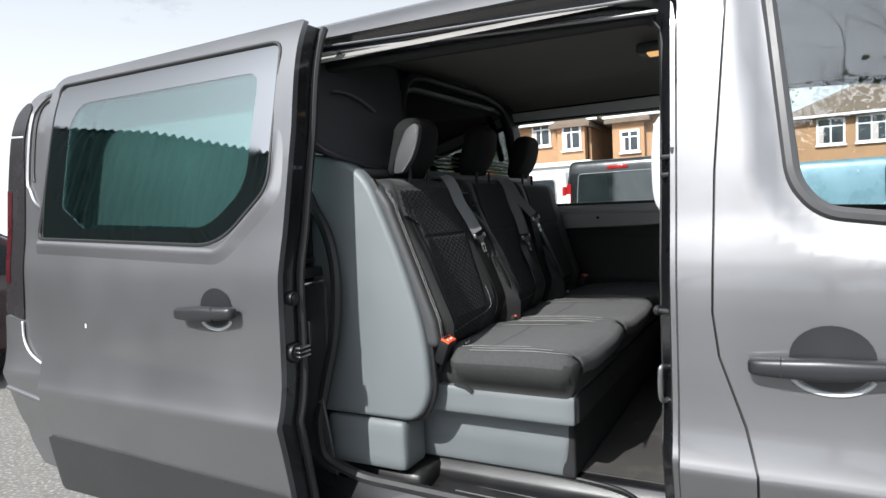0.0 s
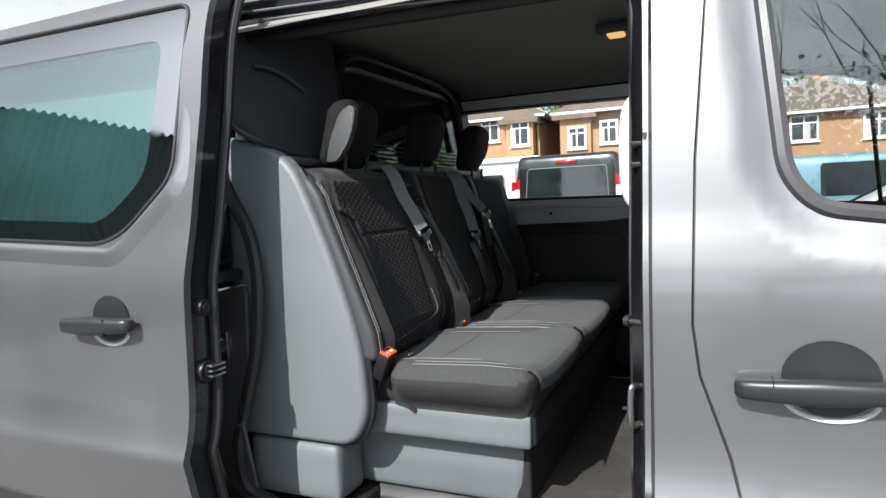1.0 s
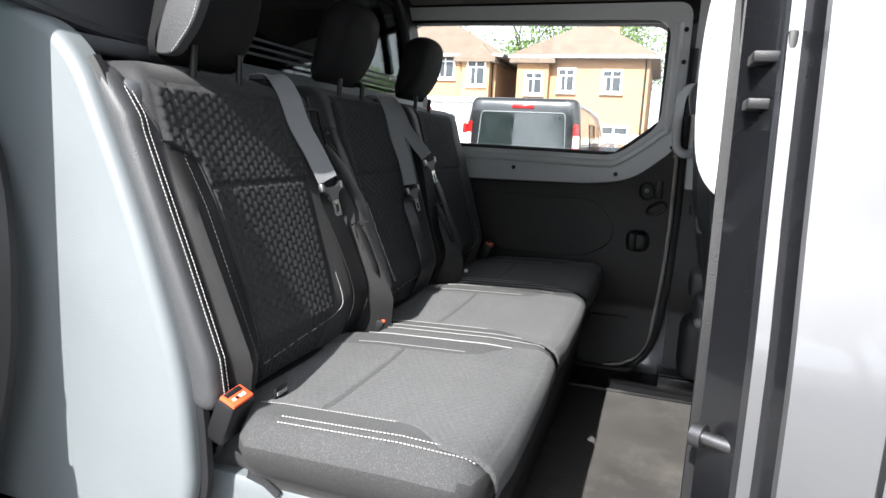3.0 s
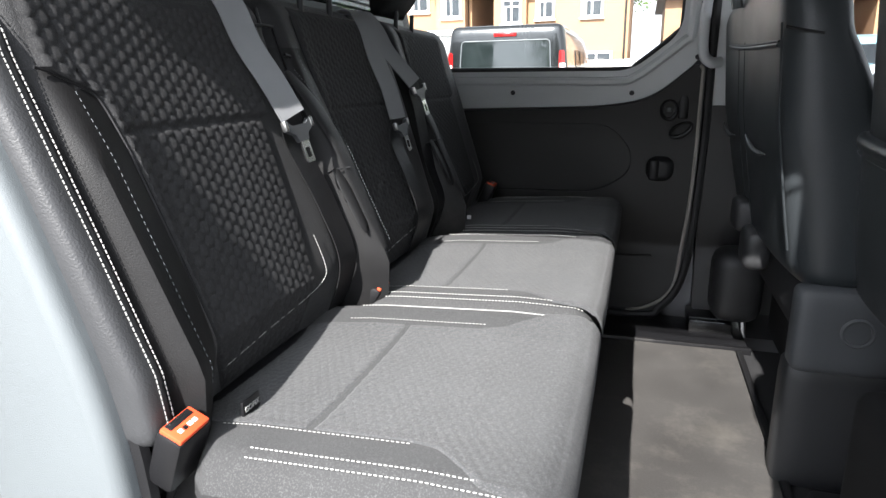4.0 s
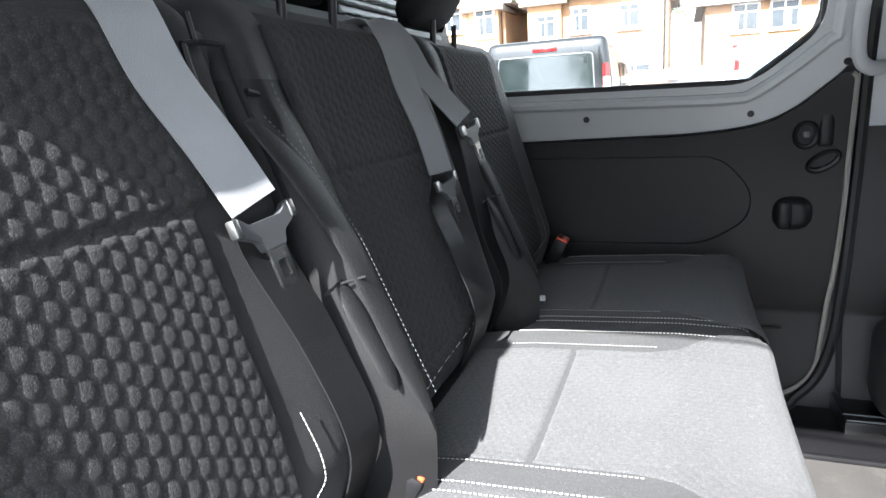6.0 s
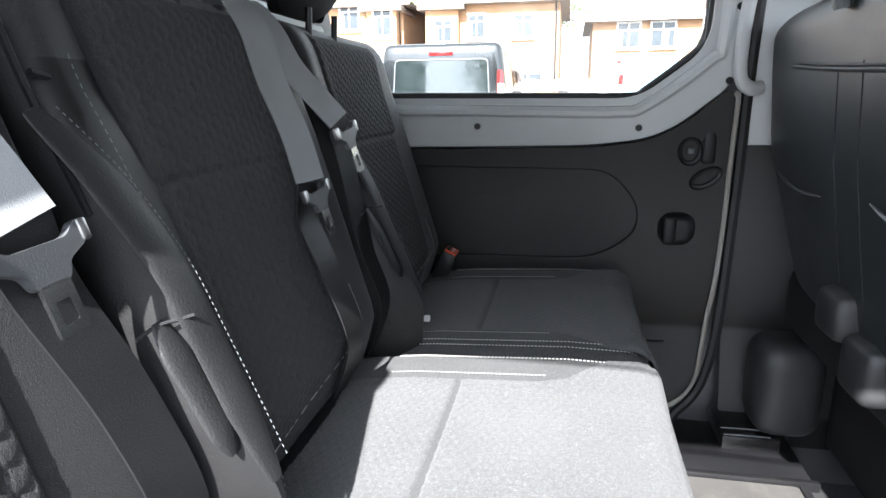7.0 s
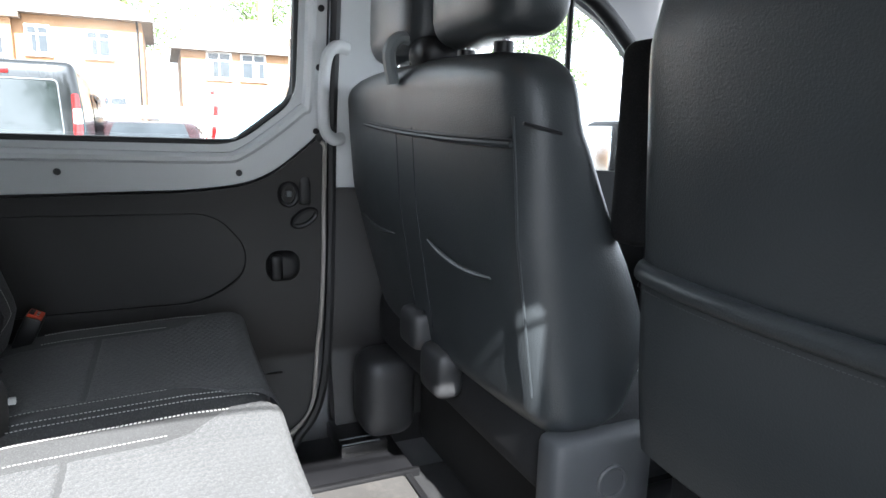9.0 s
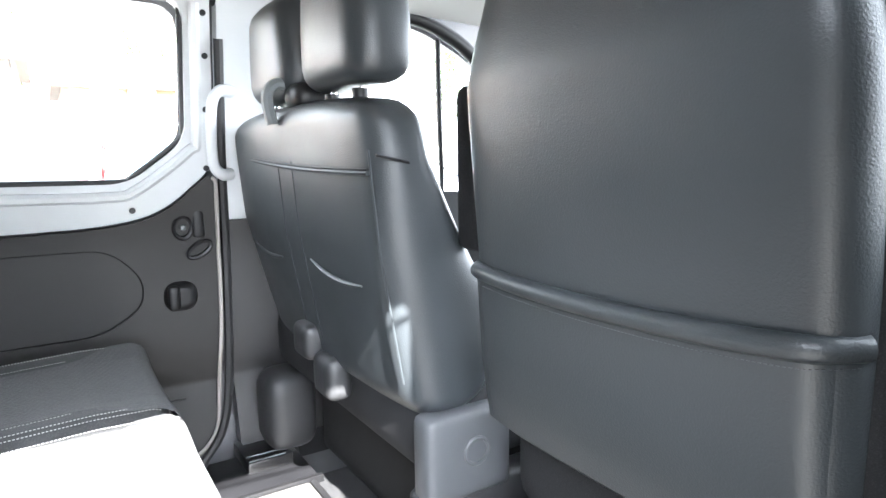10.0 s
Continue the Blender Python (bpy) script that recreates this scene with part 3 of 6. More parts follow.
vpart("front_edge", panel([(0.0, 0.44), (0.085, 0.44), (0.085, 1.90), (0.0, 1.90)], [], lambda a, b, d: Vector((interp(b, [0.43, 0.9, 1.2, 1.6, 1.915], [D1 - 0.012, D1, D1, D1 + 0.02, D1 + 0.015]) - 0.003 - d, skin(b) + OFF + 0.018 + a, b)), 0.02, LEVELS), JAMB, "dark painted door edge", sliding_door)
vpart("edge_rubber", tube([Vector((interp(b, [0.43, 0.9, 1.2, 1.6, 1.915], [D1 - 0.012, D1, D1, D1 + 0.02, D1 + 0.015]) + 0.004, skin(b) + OFF + 0.085, b)) for b in np.linspace(0.46, 1.90, 40)], 0.012, 8), RUBBER, "black rubber edge seal", sliding_door)
vpart("rub_strip", panel(round_poly([(D0 - 0.012, 0.41), (D1 - 0.02, 0.42), (D1 - 0.008, 0.59), (D0 - 0.012, 0.62)], 0.02), [], near_side(OFF - 0.008), 0.014, LEVELS), CHARCOAL, "dark grey plastic strip", sliding_door)
for z, r in ((1.135, 0.024), (0.985, 0.034)):
    x, y = D1 - 0.004, skin(z) + OFF + 0.055
    vpart("latch", cyl((x - 0.01, y, z), (x + 0.014, y, z), r, 20, r * 0.75), BLACK, "black round latch boss", sliding_door)
    vpart("latch_hole", cyl((x + 0.006, y, z), (x + 0.0165, y, z), r * 0.45, 16), RUBBER, "", sliding_door)
for k in range(3):
    vpart("latch_claw", box(D1, D1 + 0.026, -0.075, -0.03, 0.972 + 0.012 * k, 0.977 + 0.012 * k, 0.001), STEEL, "steel latch plate", sliding_door)
pull_handle(sliding_door, -1.20, 1.10, OFF, 0.235, cap=0.22)
for k, (x, z) in enumerate(((-1.805, 1.024),)):
    vpart("paint_chip", box(x, x + 0.006, skin(z) + OFF - 0.0008, skin(z) + OFF + 0.002, z, z + (0.014 if k == 0 else 0.005)), WHITE, "chipped paint", sliding_door)
for z in (1.20,):
    vpart("hinge_arm", box(-1.14, -0.99, -0.03, 0.13, 1.175, 1.205, 0.006), BLACK, "black roller arm")
    vpart("hinge_plate", box(-1.13, -0.98, -0.03, 0.14, 1.158, 1.165, 0.002), CHROME, "bright roller plate")
    vpart("hinge_arm", box(-1.14, -1.02, -0.03, 0.13, 1.215, 1.235, 0.006), BLACK, "black roller arm")

# ---- door jambs round the aperture ----
inner = round_poly([(-1.09, 0.55), (-0.004, 0.52), (-0.002, 1.80), (-1.10, 1.83)], [0.13, 0.05, 0.08, 0.08])


def ring(outer, inn, y_out, y_in, n=120):
    """The sloping band between two closed outlines."""
    def walk_loop(loop):
        pts = [Vector((p[0], p[1], 0)) for p in loop]
        lens = [0.0]
        for a, b in zip(pts, pts[1:] + pts[:1]):
            lens.append(lens[-1] + (b - a).length)
        out = []
        for k in range(n):
            s = lens[-1] * k / n
            i = max(j for j in range(len(pts)) if lens[j] <= s)
            t = (s - lens[i]) / max(1e-9, lens[i + 1] - lens[i])
            out.append(pts[i].lerp(pts[(i + 1) % len(pts)], t))
        return out
    a, b = walk_loop(outer), walk_loop(inn)
    own = bmesh.new()
    rows = [[own.verts.new((p.x, y_out(p.y), p.y)) for p in a]]
    for f in (0.35, 0.4, 1.0):
        rows.append([own.verts.new((p.x + (q.x - p.x) * (0.25 if f < 0.4 else 0.5 if f < 0.5 else 1), y_out(p.y) + (y_in(q.y) - y_out(p.y)) * (f if f < 0.5 else 1), p.y + (q.y - p.y) * (0.25 if f < 0.4 else 0.5 if f < 0.5 else 1))) for p, q in zip(a, b)])
    for r0, r1 in zip(rows, rows[1:]):
        for k in range(n):
            own.faces.new((r0[k], r0[(k + 1) % n], r1[(k + 1) % n], r1[k]))
    bmesh.ops.recalc_face_normals(own, faces=own.faces)
    return own


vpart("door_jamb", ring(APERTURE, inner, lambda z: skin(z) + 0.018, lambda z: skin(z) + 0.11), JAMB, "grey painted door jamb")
seal_path = round_poly([(-0.90, 0.555), (-1.035, 0.60), (-1.03, 0.70), (-0.945, 1.03), (-0.938, 1.20), (-0.985, 1.315), (-1.065, 1.41), (-1.095, 1.55), (-1.085, 1.825), (0.006, 1.795), (0.012, 0.53)], [0.05, 0.06, 0.04, 0.1, 0.08, 0.06, 0.08, 0.1, 0.06, 0.07, 0.04])
vpart("door_seal", tube([Vector((a, skin(b) + 0.118, b)) for a, b in seal_path], 0.017, 8, True), RUBBER, "thick black rubber door seal")
seal2 = [Vector((a, skin(b) + 0.088, b)) for a, b in round_poly([(-1.12, 0.50), (-1.12, 1.865), (0.014, 1.838), (0.022, 0.50)], [0.1, 0.08, 0.06, 0.04])]
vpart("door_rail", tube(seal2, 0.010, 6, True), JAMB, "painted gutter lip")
vpart("rear_jamb", panel([(-1.12, 0.45), (-1.0, 0.45), (-0.985, 1.14), (-1.0, 1.165), (-1.12, 1.165)], [], near_side(0.118), 0.01, LEVELS), PAINT, "dark painted pillar face")
vpart("striker_plate", box(-1.082, -1.046, 0.112, 0.121, 0.96, 1.035, 0.004), STEEL, "steel striker plate")
vpart("striker_loop", tube(smooth_path([(-1.066, 0.115, 1.014), (-1.066, 0.092, 1.011), (-1.066, 0.092, 0.986), (-1.066, 0.115, 0.983)]), 0.004, 6), CHROME, "steel striker loop")
# front pillar: seal strip, guide pin, hinge bracket, striker
vpart("pillar_strip", panel([(0.026, 0.5), (0.041, 0.5), (0.041, 1.82), (0.026, 1.82)], [], near_side(0.045), 0.006, LEVELS), PAINT, "bright painted pillar edge")
vpart("pillar_lip", panel([(-0.010, 0.53), (0.004, 0.53), (0.004, 1.78), (-0.010, 1.78)], [], near_side(0.13), 0.012, LEVELS), TRIM_DARK, "charcoal pillar trim lip")
pin = vpart("guide_pin", cyl((-0.004, 0.085, 1.108), (0.042, 0.062, 1.108), 0.0065, 14), DARK_STEEL, "steel guide pin")
vpart("pin_head", cyl((-0.010, 0.089, 1.108), (-0.001, 0.084, 1.108), 0.0115, 16), DARK_STEEL, "", pin)
vpart("pin_socket", cyl((-0.0108, 0.0894, 1.108), (-0.009, 0.0885, 1.108), 0.005, 6), RUBBER, "", pin)
vpart("pin_nut", cyl((0.034, 0.066, 1.108), (0.042, 0.062, 1.108), 0.0125, 6), DARK_STEEL, "", pin)
vpart("pillar_bracket", box(0.002, 0.03, 0.11, 0.15, 1.405, 1.415, 0.002), BLACK, "black bracket")
vpart("pillar_bracket", box(0.002, 0.03, 0.11, 0.15, 1.445, 1.455, 0.002), BLACK, "black bracket")
vpart("pillar_bracket", box(0.026, 0.034, 0.10, 0.145, 1.39, 1.47, 0.002), BLACK, "black bracket")
vpart("pillar_striker", tube(smooth_path([(0.012, 0.075, 0.985), (0.0, 0.06, 0.98), (0.0, 0.06, 0.915), (0.012, 0.075, 0.91)]), 0.006, 8), STEEL, "steel striker bar")
vpart("lower_bolt", cyl((0.0, 0.07, 0.66), (0.022, 0.055, 0.66), 0.009, 8), STEEL, "steel bolt")

# ---- roof and far side ----
def roof_fn(u, v):
    x = -2.48 + u * 3.46
    y = 0.31 + v * (WIDE - 0.62)
    return Vector((x, y, 1.972 + 0.03 * math.sin(math.pi * v) - 0.02 * max(0.0, (x - 0.3)) ** 2))


vpart("roof", sheet(roof_fn, 20, 14), PAINT, "grey roof skin")
far_win = round_poly([(-1.03, 1.36), (-0.218, 1.352), (-0.082, 1.455), (-0.075, 1.785), (-1.02, 1.80)], [0.06, 0.05, 0.05, 0.06, 0.06])
far_line = REAR[::-1] + [(-2.48, 1.975), (0.13, 1.975), (0.14, 1.74), (0.113, 1.41), (0.107, 1.12), (0.165, 0.89), (0.19, 0.36)] + ARCH[::-1]
far_line = [p for p in far_line if p != (-2.50, 1.93)]
vpart("side_panel", panel(far_line, [far_win], far_side(), 0.02, LEVELS), PAINT)
far_f_win = round_poly([(0.262, 1.36), (0.31, 1.31), (0.45, 1.29), (1.33, 1.25), (0.86, 1.695), (0.62, 1.80), (0.215, 1.82)], [0.09, 0.07, 0.1, 0.03, 0.1, 0.15, 0.04])
p_door = vpart("front_door", panel(door_line, [far_f_win], far_side(), 0.022, LEVELS), PAINT, "closed grey passenger door")
g = vpart("door_glass", panel(far_f_win, [], far_side(0.012), 0.004, LEVELS), GLASS_CAB, "clear side glass", p_door)
g.visible_shadow = False
vpart("window_divider", tube([(0.70 + 0.12 * (1.80 - z), 1.956 - skin(z) - 0.02, z) for z in np.linspace(1.27, 1.77, 10)], 0.009, 6), BLACK, "thin black divider", p_door)
for yy, out in ((0.17, -1), (1.786, 1)):
    vpart("windscreen_pillar", tube(smooth_path([(1.38, yy + 0.08 * out, 1.24), (1.10, yy + 0.05 * out, 1.49), (0.83, yy + 0.01 * out, 1.71), (0.71, yy, 1.78), (0.60, yy - 0.01 * out, 1.812), (0.40, yy - 0.02 * out, 1.835)]), 0.023, 10), BLACK, "black windscreen pillar trim")
vpart("inner_trim", panel([(0.19, 0.5), (0.14, 1.2), (0.22, 1.31), (1.33, 1.26), (1.3, 0.5)], [], far_side(0.03), 0.05, LEVELS), TRIM_DARK, "dark door card", p_door)
g = vpart("far_glass", panel(far_win, [], far_side(0.01), 0.004, LEVELS), GLASS, "clear side glass")
g.visible_shadow = False

# nose, windscreen, rear doors
def nose(u, v):
    prof_x = [0.95, 1.30, 1.62, 1.95, 2.20, 2.33, 2.36, 2.30]
    prof_z = [1.90, 1.62, 1.30, 1.17, 1.08, 0.90, 0.60, 0.36]
    x, z = interp(u * 7, range(8), prof_x), interp(u * 7, range(8), prof_z)
    y = 0.978 + (v - 0.5) * 2 * interp(u, [0, 0.3, 0.5, 0.8, 1], [0.64, 0.88, 0.92, 0.93, 0.88])
    return Vector((x - 0.22 * (abs(v - 0.5) * 2) ** 3 * (0.3 + u), y, z))


def strip_of(fn, u0, u1):
    return lambda u, v: fn(u0 + u * (u1 - u0), v)


g = vpart("windscreen", sheet(strip_of(nose, 0.02, 0.40), 10, 14), GLASS_CAB, "raked windscreen")
g.visible_shadow = False
vpart("bonnet", sheet(strip_of(nose, 0.40, 0.68), 8, 14), PAINT, "grey bonnet")
vpart("bumper", sheet(strip_of(nose, 0.68, 1.0), 8, 14), TRIM_MID, "grey bumper")
for side in (near_side(), far_side()):
    wing = round_poly([(1.345, 0.36), (1.43, 1.30), (1.62, 1.27), (2.0, 1.1), (2.2, 0.98), (2.28, 0.6), (2.2, 0.36), (2.02, 0.4), (1.9, 0.68), (1.72, 0.72), (1.54, 0.66), (1.44, 0.36)], 0.02)
    vpart("front_wing", panel(wing, [], side, 0.02, LEVELS), PAINT, "grey front wing")
for y0, y1 in ((0.10, 0.974), (0.982, 1.856)):
    def leaf(a, b, d):
        return Vector((interp(b, [0.4, 1.0, 1.5, 1.93], [-2.50, -2.47, -2.52, -2.48]) + d, a, b))
    top = 1.93
    vpart("rear_door", panel(round_poly([(y0, 0.42), (y1, 0.42), (y1, top), (max(y0, 0.24) if y0 < 0.5 else y0, top), ] if y0 < 0.5 else [(y0, 0.42), (y1, 0.42), (min(y1, 1.72), top), (y0, top)], 0.05), [], leaf, 0.03, LEVELS), PAINT, "closed grey rear door")
for y0, y1 in ((0.0, 0.10), (1.856, 1.956)):
    lamp = soft(-2.53, -2.465, y0 + 0.05, y1 - 0.012 if y0 < 0.5 else y1 - 0.05, 1.03, 1.50, 0.03, (6, 6, 10))
    tail = vpart("tail_lamp", lamp, LAMP_DARK, "tall smoked tail lamp with a red strip")
    side = near_side if y0 < 0.5 else far_side
    glassy = round_poly([(-2.525, 1.030), (-2.399, 1.006), (-2.387, 1.154), (-2.425, 1.50), (-2.470, 1.72), (-2.462, 1.86), (-2.510, 1.895), (-2.560, 1.84), (-2.568, 1.75), (-2.555, 1.54), (-2.500, 1.16)], [0.01, 0.01, 0.1, 0.2, 0.1, 0.02, 0.03, 0.04, 0.05, 0.1, 0.1])
    vpart("lamp_side", panel(glassy, [], side(-0.006), 0.014, LEVELS), LAMP_DARK, "smoked lamp side", tail)
    vpart("red_strip", panel(round_poly([(-2.500, 1.15), (-2.472, 1.15), (-2.515, 1.515), (-2.550, 1.525)], 0.006), [], side(-0.009), 0.012, LEVELS), DEEP_RED, "deep red strip", tail)
    vpart("lamp_seam", panel([(-2.566, 1.742), (-2.474, 1.736), (-2.474, 1.742), (-2.566, 1.748)], [], side(-0.008), 0.008), PAINT_IN, "pale joint line", tail)
    skirt = round_poly([(-2.525, 1.022), (-2.404, 0.998), (-2.404, 0.93), (-2.365, 0.882), (-2.285, 0.846), (-2.16, 0.835), (-2.16, 0.50), (-2.36, 0.49), (-2.50, 0.56), (-2.525, 0.74), (-2.53, 0.92)], [0.01, 0.01, 0.03, 0.05, 0.06, 0.01, 0.01, 0.08, 0.08, 0.1, 0.1])
    corner_piece = vpart("rear_corner", panel(skirt, [], side(-0.007), 0.04, LEVELS), PAINT, "grey painted bumper corner")
    edge = [(a, b) for a, b in skirt if b > 0.83 and a > -2.41]
    # Sunlit look of the edge comes from a paint paler than the body's.
    vpart("corner_edge_glint", tube([side(-0.008)(a, b, 0.0) for a, b in edge], 0.0045, 8), PAINT_IN, "pressed edge with its glint put in pale paint", corner_piece)
    vpart("corner_ledge", sheet(lambda u, v: side(-0.007)(-2.515 + 0.32 * u, 0.741 - 0.055 * u - 0.030 * v, -0.012 * math.sin(math.pi * v ** 0.6)), 12, 10), PAINT, "raised ledge", corner_piece)
    # pressed surround of the quarter window
    press = [(-2.30, 1.905), (-2.38, 1.895), (-2.428, 1.84), (-2.432, 1.78), (-2.412, 1.56), (-2.385, 1.51), (-2.335, 1.455), (-2.24, 1.42)]
    vpart("window_pressing", tube([side(-0.003)(p.x, p.z, 0.0) for p in smooth_path([(a, 0, b) for a, b in press], 6)], 0.011, 8), PAINT, "raised pressed edge")
    vpart("pressing_seal", tube([side(-0.003)(p.x, p.z, 0.0) for p in smooth_path([(-2.30, 0, 1.875), (-2.375, 0, 1.865), (-2.398, 0, 1.80), (-2.382, 0, 1.60), (-2.37, 0, 1.55)], 6)], 0.005, 6), RUBBER, "dark seal line")
vpart("rear_bumper", soft(-2.50, -2.42, 0.10, 1.90, 0.34, 0.50, 0.04, (6, 14, 6)), TRIM_MID, "dark plastic bumper")


def wheel(x, y, side):
    w = vpart("wheel", cyl((x, y - 0.1, 0.325), (x, y + 0.1, 0.325), 0.325, 40), TYRE, "black tyre on a silver wheel")
    s = -0.1 if side < 0 else 0.1
    vpart("rim", cyl((x, y + s * 0.9, 0.325), (x, y + s * 1.03, 0.325), 0.215, 32), ALLOY, "silver wheel cover", w)
    for k in range(10):
        a = k * math.pi / 5
        vpart("spoke", box(-0.012, 0.012, -0.008, 0.008, 0.05, 0.2, 0.004, m=Matrix.Translation((x, y + s * 1.05, 0.325)) @ Matrix.Rotation(a, 4, "Y")), ALLOY, "", w)
    vpart("hub", cyl((x, y + s, 0.325), (x, y + s * 1.12, 0.325), 0.05, 20), TRIM_MID, "", w)


for x in (-1.72, 1.72):
    wheel(x, 0.16, -1)
    wheel(x, WIDE - 0.16, 1)
vpart("underbody", box(-2.5, 2.1, 0.3, 1.66, 0.30, 0.42, 0.02), RUBBER)

# ---- cabin shell ----
vpart("cabin_floor", box(-1.05, 1.5, 0.36, 1.60, 0.42, 0.558), CARPET, "black carpeted floor")
vpart("cabin_floor", box(0.0, 1.5, 0.12, 0.36, 0.42, 0.555), CARPET, "black carpeted floor")
vpart("floor_mat", panel(round_poly([(-0.95, 0.40), (0.114, 0.40), (0.116, 1.555), (-0.95, 1.555)], 0.01), [], lambda a, b, d: Vector((a, b, 0.570 - d)), 0.008), MAT_FLOOR, "worn grey vinyl floor mat", smooth=False)
vpart("mat_edge", box(0.118, 0.135, 0.40, 1.555, 0.56, 0.574, 0.004), TRIM_DARK)
vpart("far_sill", box(-1.05, 0.16, 1.575, 1.83, 0.50, 0.560, 0.006), BLACK, "black door sill")
vpart("sill_lip", box(-1.05, 0.16, 1.560, 1.574, 0.55, 0.578, 0.003), STEP, "black raised sill edge")


def step_fn(a, b, d):
    return Vector((a, b, interp(b, [0.04, 0.10, 0.13, 0.155, 0.27, 0.325, 0.350, 0.365, 0.40], [0.46, 0.48, 0.50, 0.497, 0.503, 0.515, 0.550, 0.566, 0.567]) - d))


vpart("door_step", panel([(-0.80, 0.045), (0.0, 0.045), (0.0, 0.402), (-0.42, 0.402), (-0.72, 0.402), (-0.80, 0.33)], [], step_fn, 0.02, [0.06 + 0.02 * i for i in range(17)]), STEP, "black ribbed plastic step")
for xa, xb, ya, yb in ((-0.66, -0.25, 0.312, 0.298), (-0.64, -0.24, 0.264, 0.250), (-0.655, -0.52, 0.205, 0.200)):
    vpart("step_rib", tube([(xa, ya, 0.507), ((xa + xb) / 2, (ya + yb) / 2, 0.507), (xb, yb, 0.507)], 0.005, 8), STEP, "raised tread line")
vpart("step_lip", tube(smooth_path([(-0.86, 0.372, 0.556), (-0.80, 0.362, 0.564), (-0.67, 0.359, 0.566), (-0.387, 0.357, 0.566), (-0.178, 0.334, 0.564), (-0.095, 0.292, 0.552), (-0.05, 0.25, 0.53)]), 0.0065, 8), STEP, "glossy rounded step edge")
vpart("step_riser", soft(-1.03, -0.73, 0.215, 0.42, 0.42, 0.562, 0.035, (8, 8, 6)), STEP, "black plastic step end")
vpart("sill_rail", tube(smooth_path([(-1.04, 0.215, 0.53), (-0.936, 0.24, 0.525), (-0.85, 0.238, 0.52), (-0.775, 0.186, 0.518), (-0.69, 0.143, 0.515), (-0.61, 0.127, 0.512), (-0.49, 0.124, 0.51), (0.0, 0.12, 0.51)]), 0.013, 8), PAINT, "painted sill rail")


def head_fn(u, v):
    y = 0.17 + v * (WIDE - 0.34)
    x = -1.12 + u * 1.35
    return Vector((x, y, 1.82 + 0.10 * min(1.0, 6 * min(v, 1 - v)) ** 0.5 - 0.035 * max(0.0, 1 - 8 * (1 - u)) ))


vpart("roof_lining", sheet(head_fn, 20, 30), HEADLINER, "dark grey felt roof lining")
vpart("roof_lining", sheet(lambda u, v: Vector((0.22 + u * 0.78, 0.2 + v * 1.556, 1.885 - 0.03 * u * u - 0.06 * (2 * abs(v - 0.5)) ** 4)), 12, 14), HEADLINER_PALE, "pale cab roof lining")
vpart("cant_rail", box(-1.05, 0.05, 0.215, 0.27, 1.835, 1.885, 0.02), BLACK, "black roof edge trim")
vpart("gutter_lip", tube(smooth_path([(-1.10, 0.19, 1.80), (-1.088, 0.195, 1.832), (-1.057, 0.2, 1.846), (-0.998, 0.2, 1.855), (-0.697, 0.2, 1.838), (-0.45, 0.2, 1.82), (-0.2, 0.2, 1.806), (0.0, 0.2, 1.795)], 6), 0.0065, 8), PAINT, "painted steel gutter lip")
vpart("gutter_lip", tube(smooth_path([(-1.07, 0.135, 1.82), (-1.055, 0.14, 1.842), (-1.029, 0.14, 1.856), (-0.963, 0.14, 1.857), (-0.657, 0.14, 1.841), (-0.3, 0.14, 1.825), (0.0, 0.14, 1.81)], 6), 0.004, 8), PAINT, "painted steel gutter lip")
vpart("cant_rail", box(-1.05, 0.10, 1.74, 1.80, 1.785, 1.86, 0.02), BLACK, "black roof edge trim")
lampb = vpart("roof_lamp", soft(-0.20, -0.075, 0.915, 0.99, 1.868, 1.905, 0.012, (10, 8, 6)), TRIM_MID, "roof lamp with an amber glow")
vpart("lens", soft(-0.165, -0.11, 0.925, 0.98, 1.860, 1.88, 0.008, (8, 8, 5)), AMBER, "lit amber lens", lampb)

# bulkhead behind the bench
bh_win = round_poly([(0.50, 1.46), (1.665, 1.46), (1.66, 1.79), (1.60, 1.838), (0.66, 1.825), (0.55, 1.75)], [0.05, 0.05, 0.05, 0.06, 0.08, 0.09])


def bulk(a, b, d):
    x = -0.93 - 0.06 * max(0.0, (b - 1.4)) / 0.45 - 0.10 * max(0.0, 1 - abs(a - 0.2) / 0.25) * 0.4
    return Vector((x - d, a, b))


vpart("bulkhead", panel([(0.235, 0.56), (1.84, 0.56), (1.84, 1.5), (1.76, 1.88), (0.235, 1.88)], [bh_win], bulk, 0.03, LEVELS), TRIM_DARK, "dark moulded bulkhead")
vpart("bulkhead_seal", tube([bulk(a, b, 0) for a, b in bh_win], 0.018, 8, True), BLACK, "black window seal")
vpart("bulkhead_glass", panel(bh_win, [], lambda a, b, d: bulk(a, b, d) + Vector((-0.01, 0, 0)), 0.004, LEVELS), GLASS_DARK, "dark tinted bulkhead glass")
vpart("bulkhead_brow", tube(smooth_path([bulk(a, b, -0.03) for a, b in ((0.53, 1.55), (0.57, 1.75), (0.68, 1.855), (1.0, 1.87), (1.4, 1.865), (1.55, 1.79), (1.6, 1.6))]), 0.016, 8), TRIM_DARK, "moulded brow over the window")


vpart("bulkhead_sill", panel(round_poly([(0.40, 1.452), (1.72, 1.452), (1.72, 1.508), (0.40, 1.508)], 0.015), [], lambda a, b, d: bulk(a, b, d) + Vector((0.022, 0, 0)), 0.024), TRIM_LIGHT, "pale grey sill under the window")
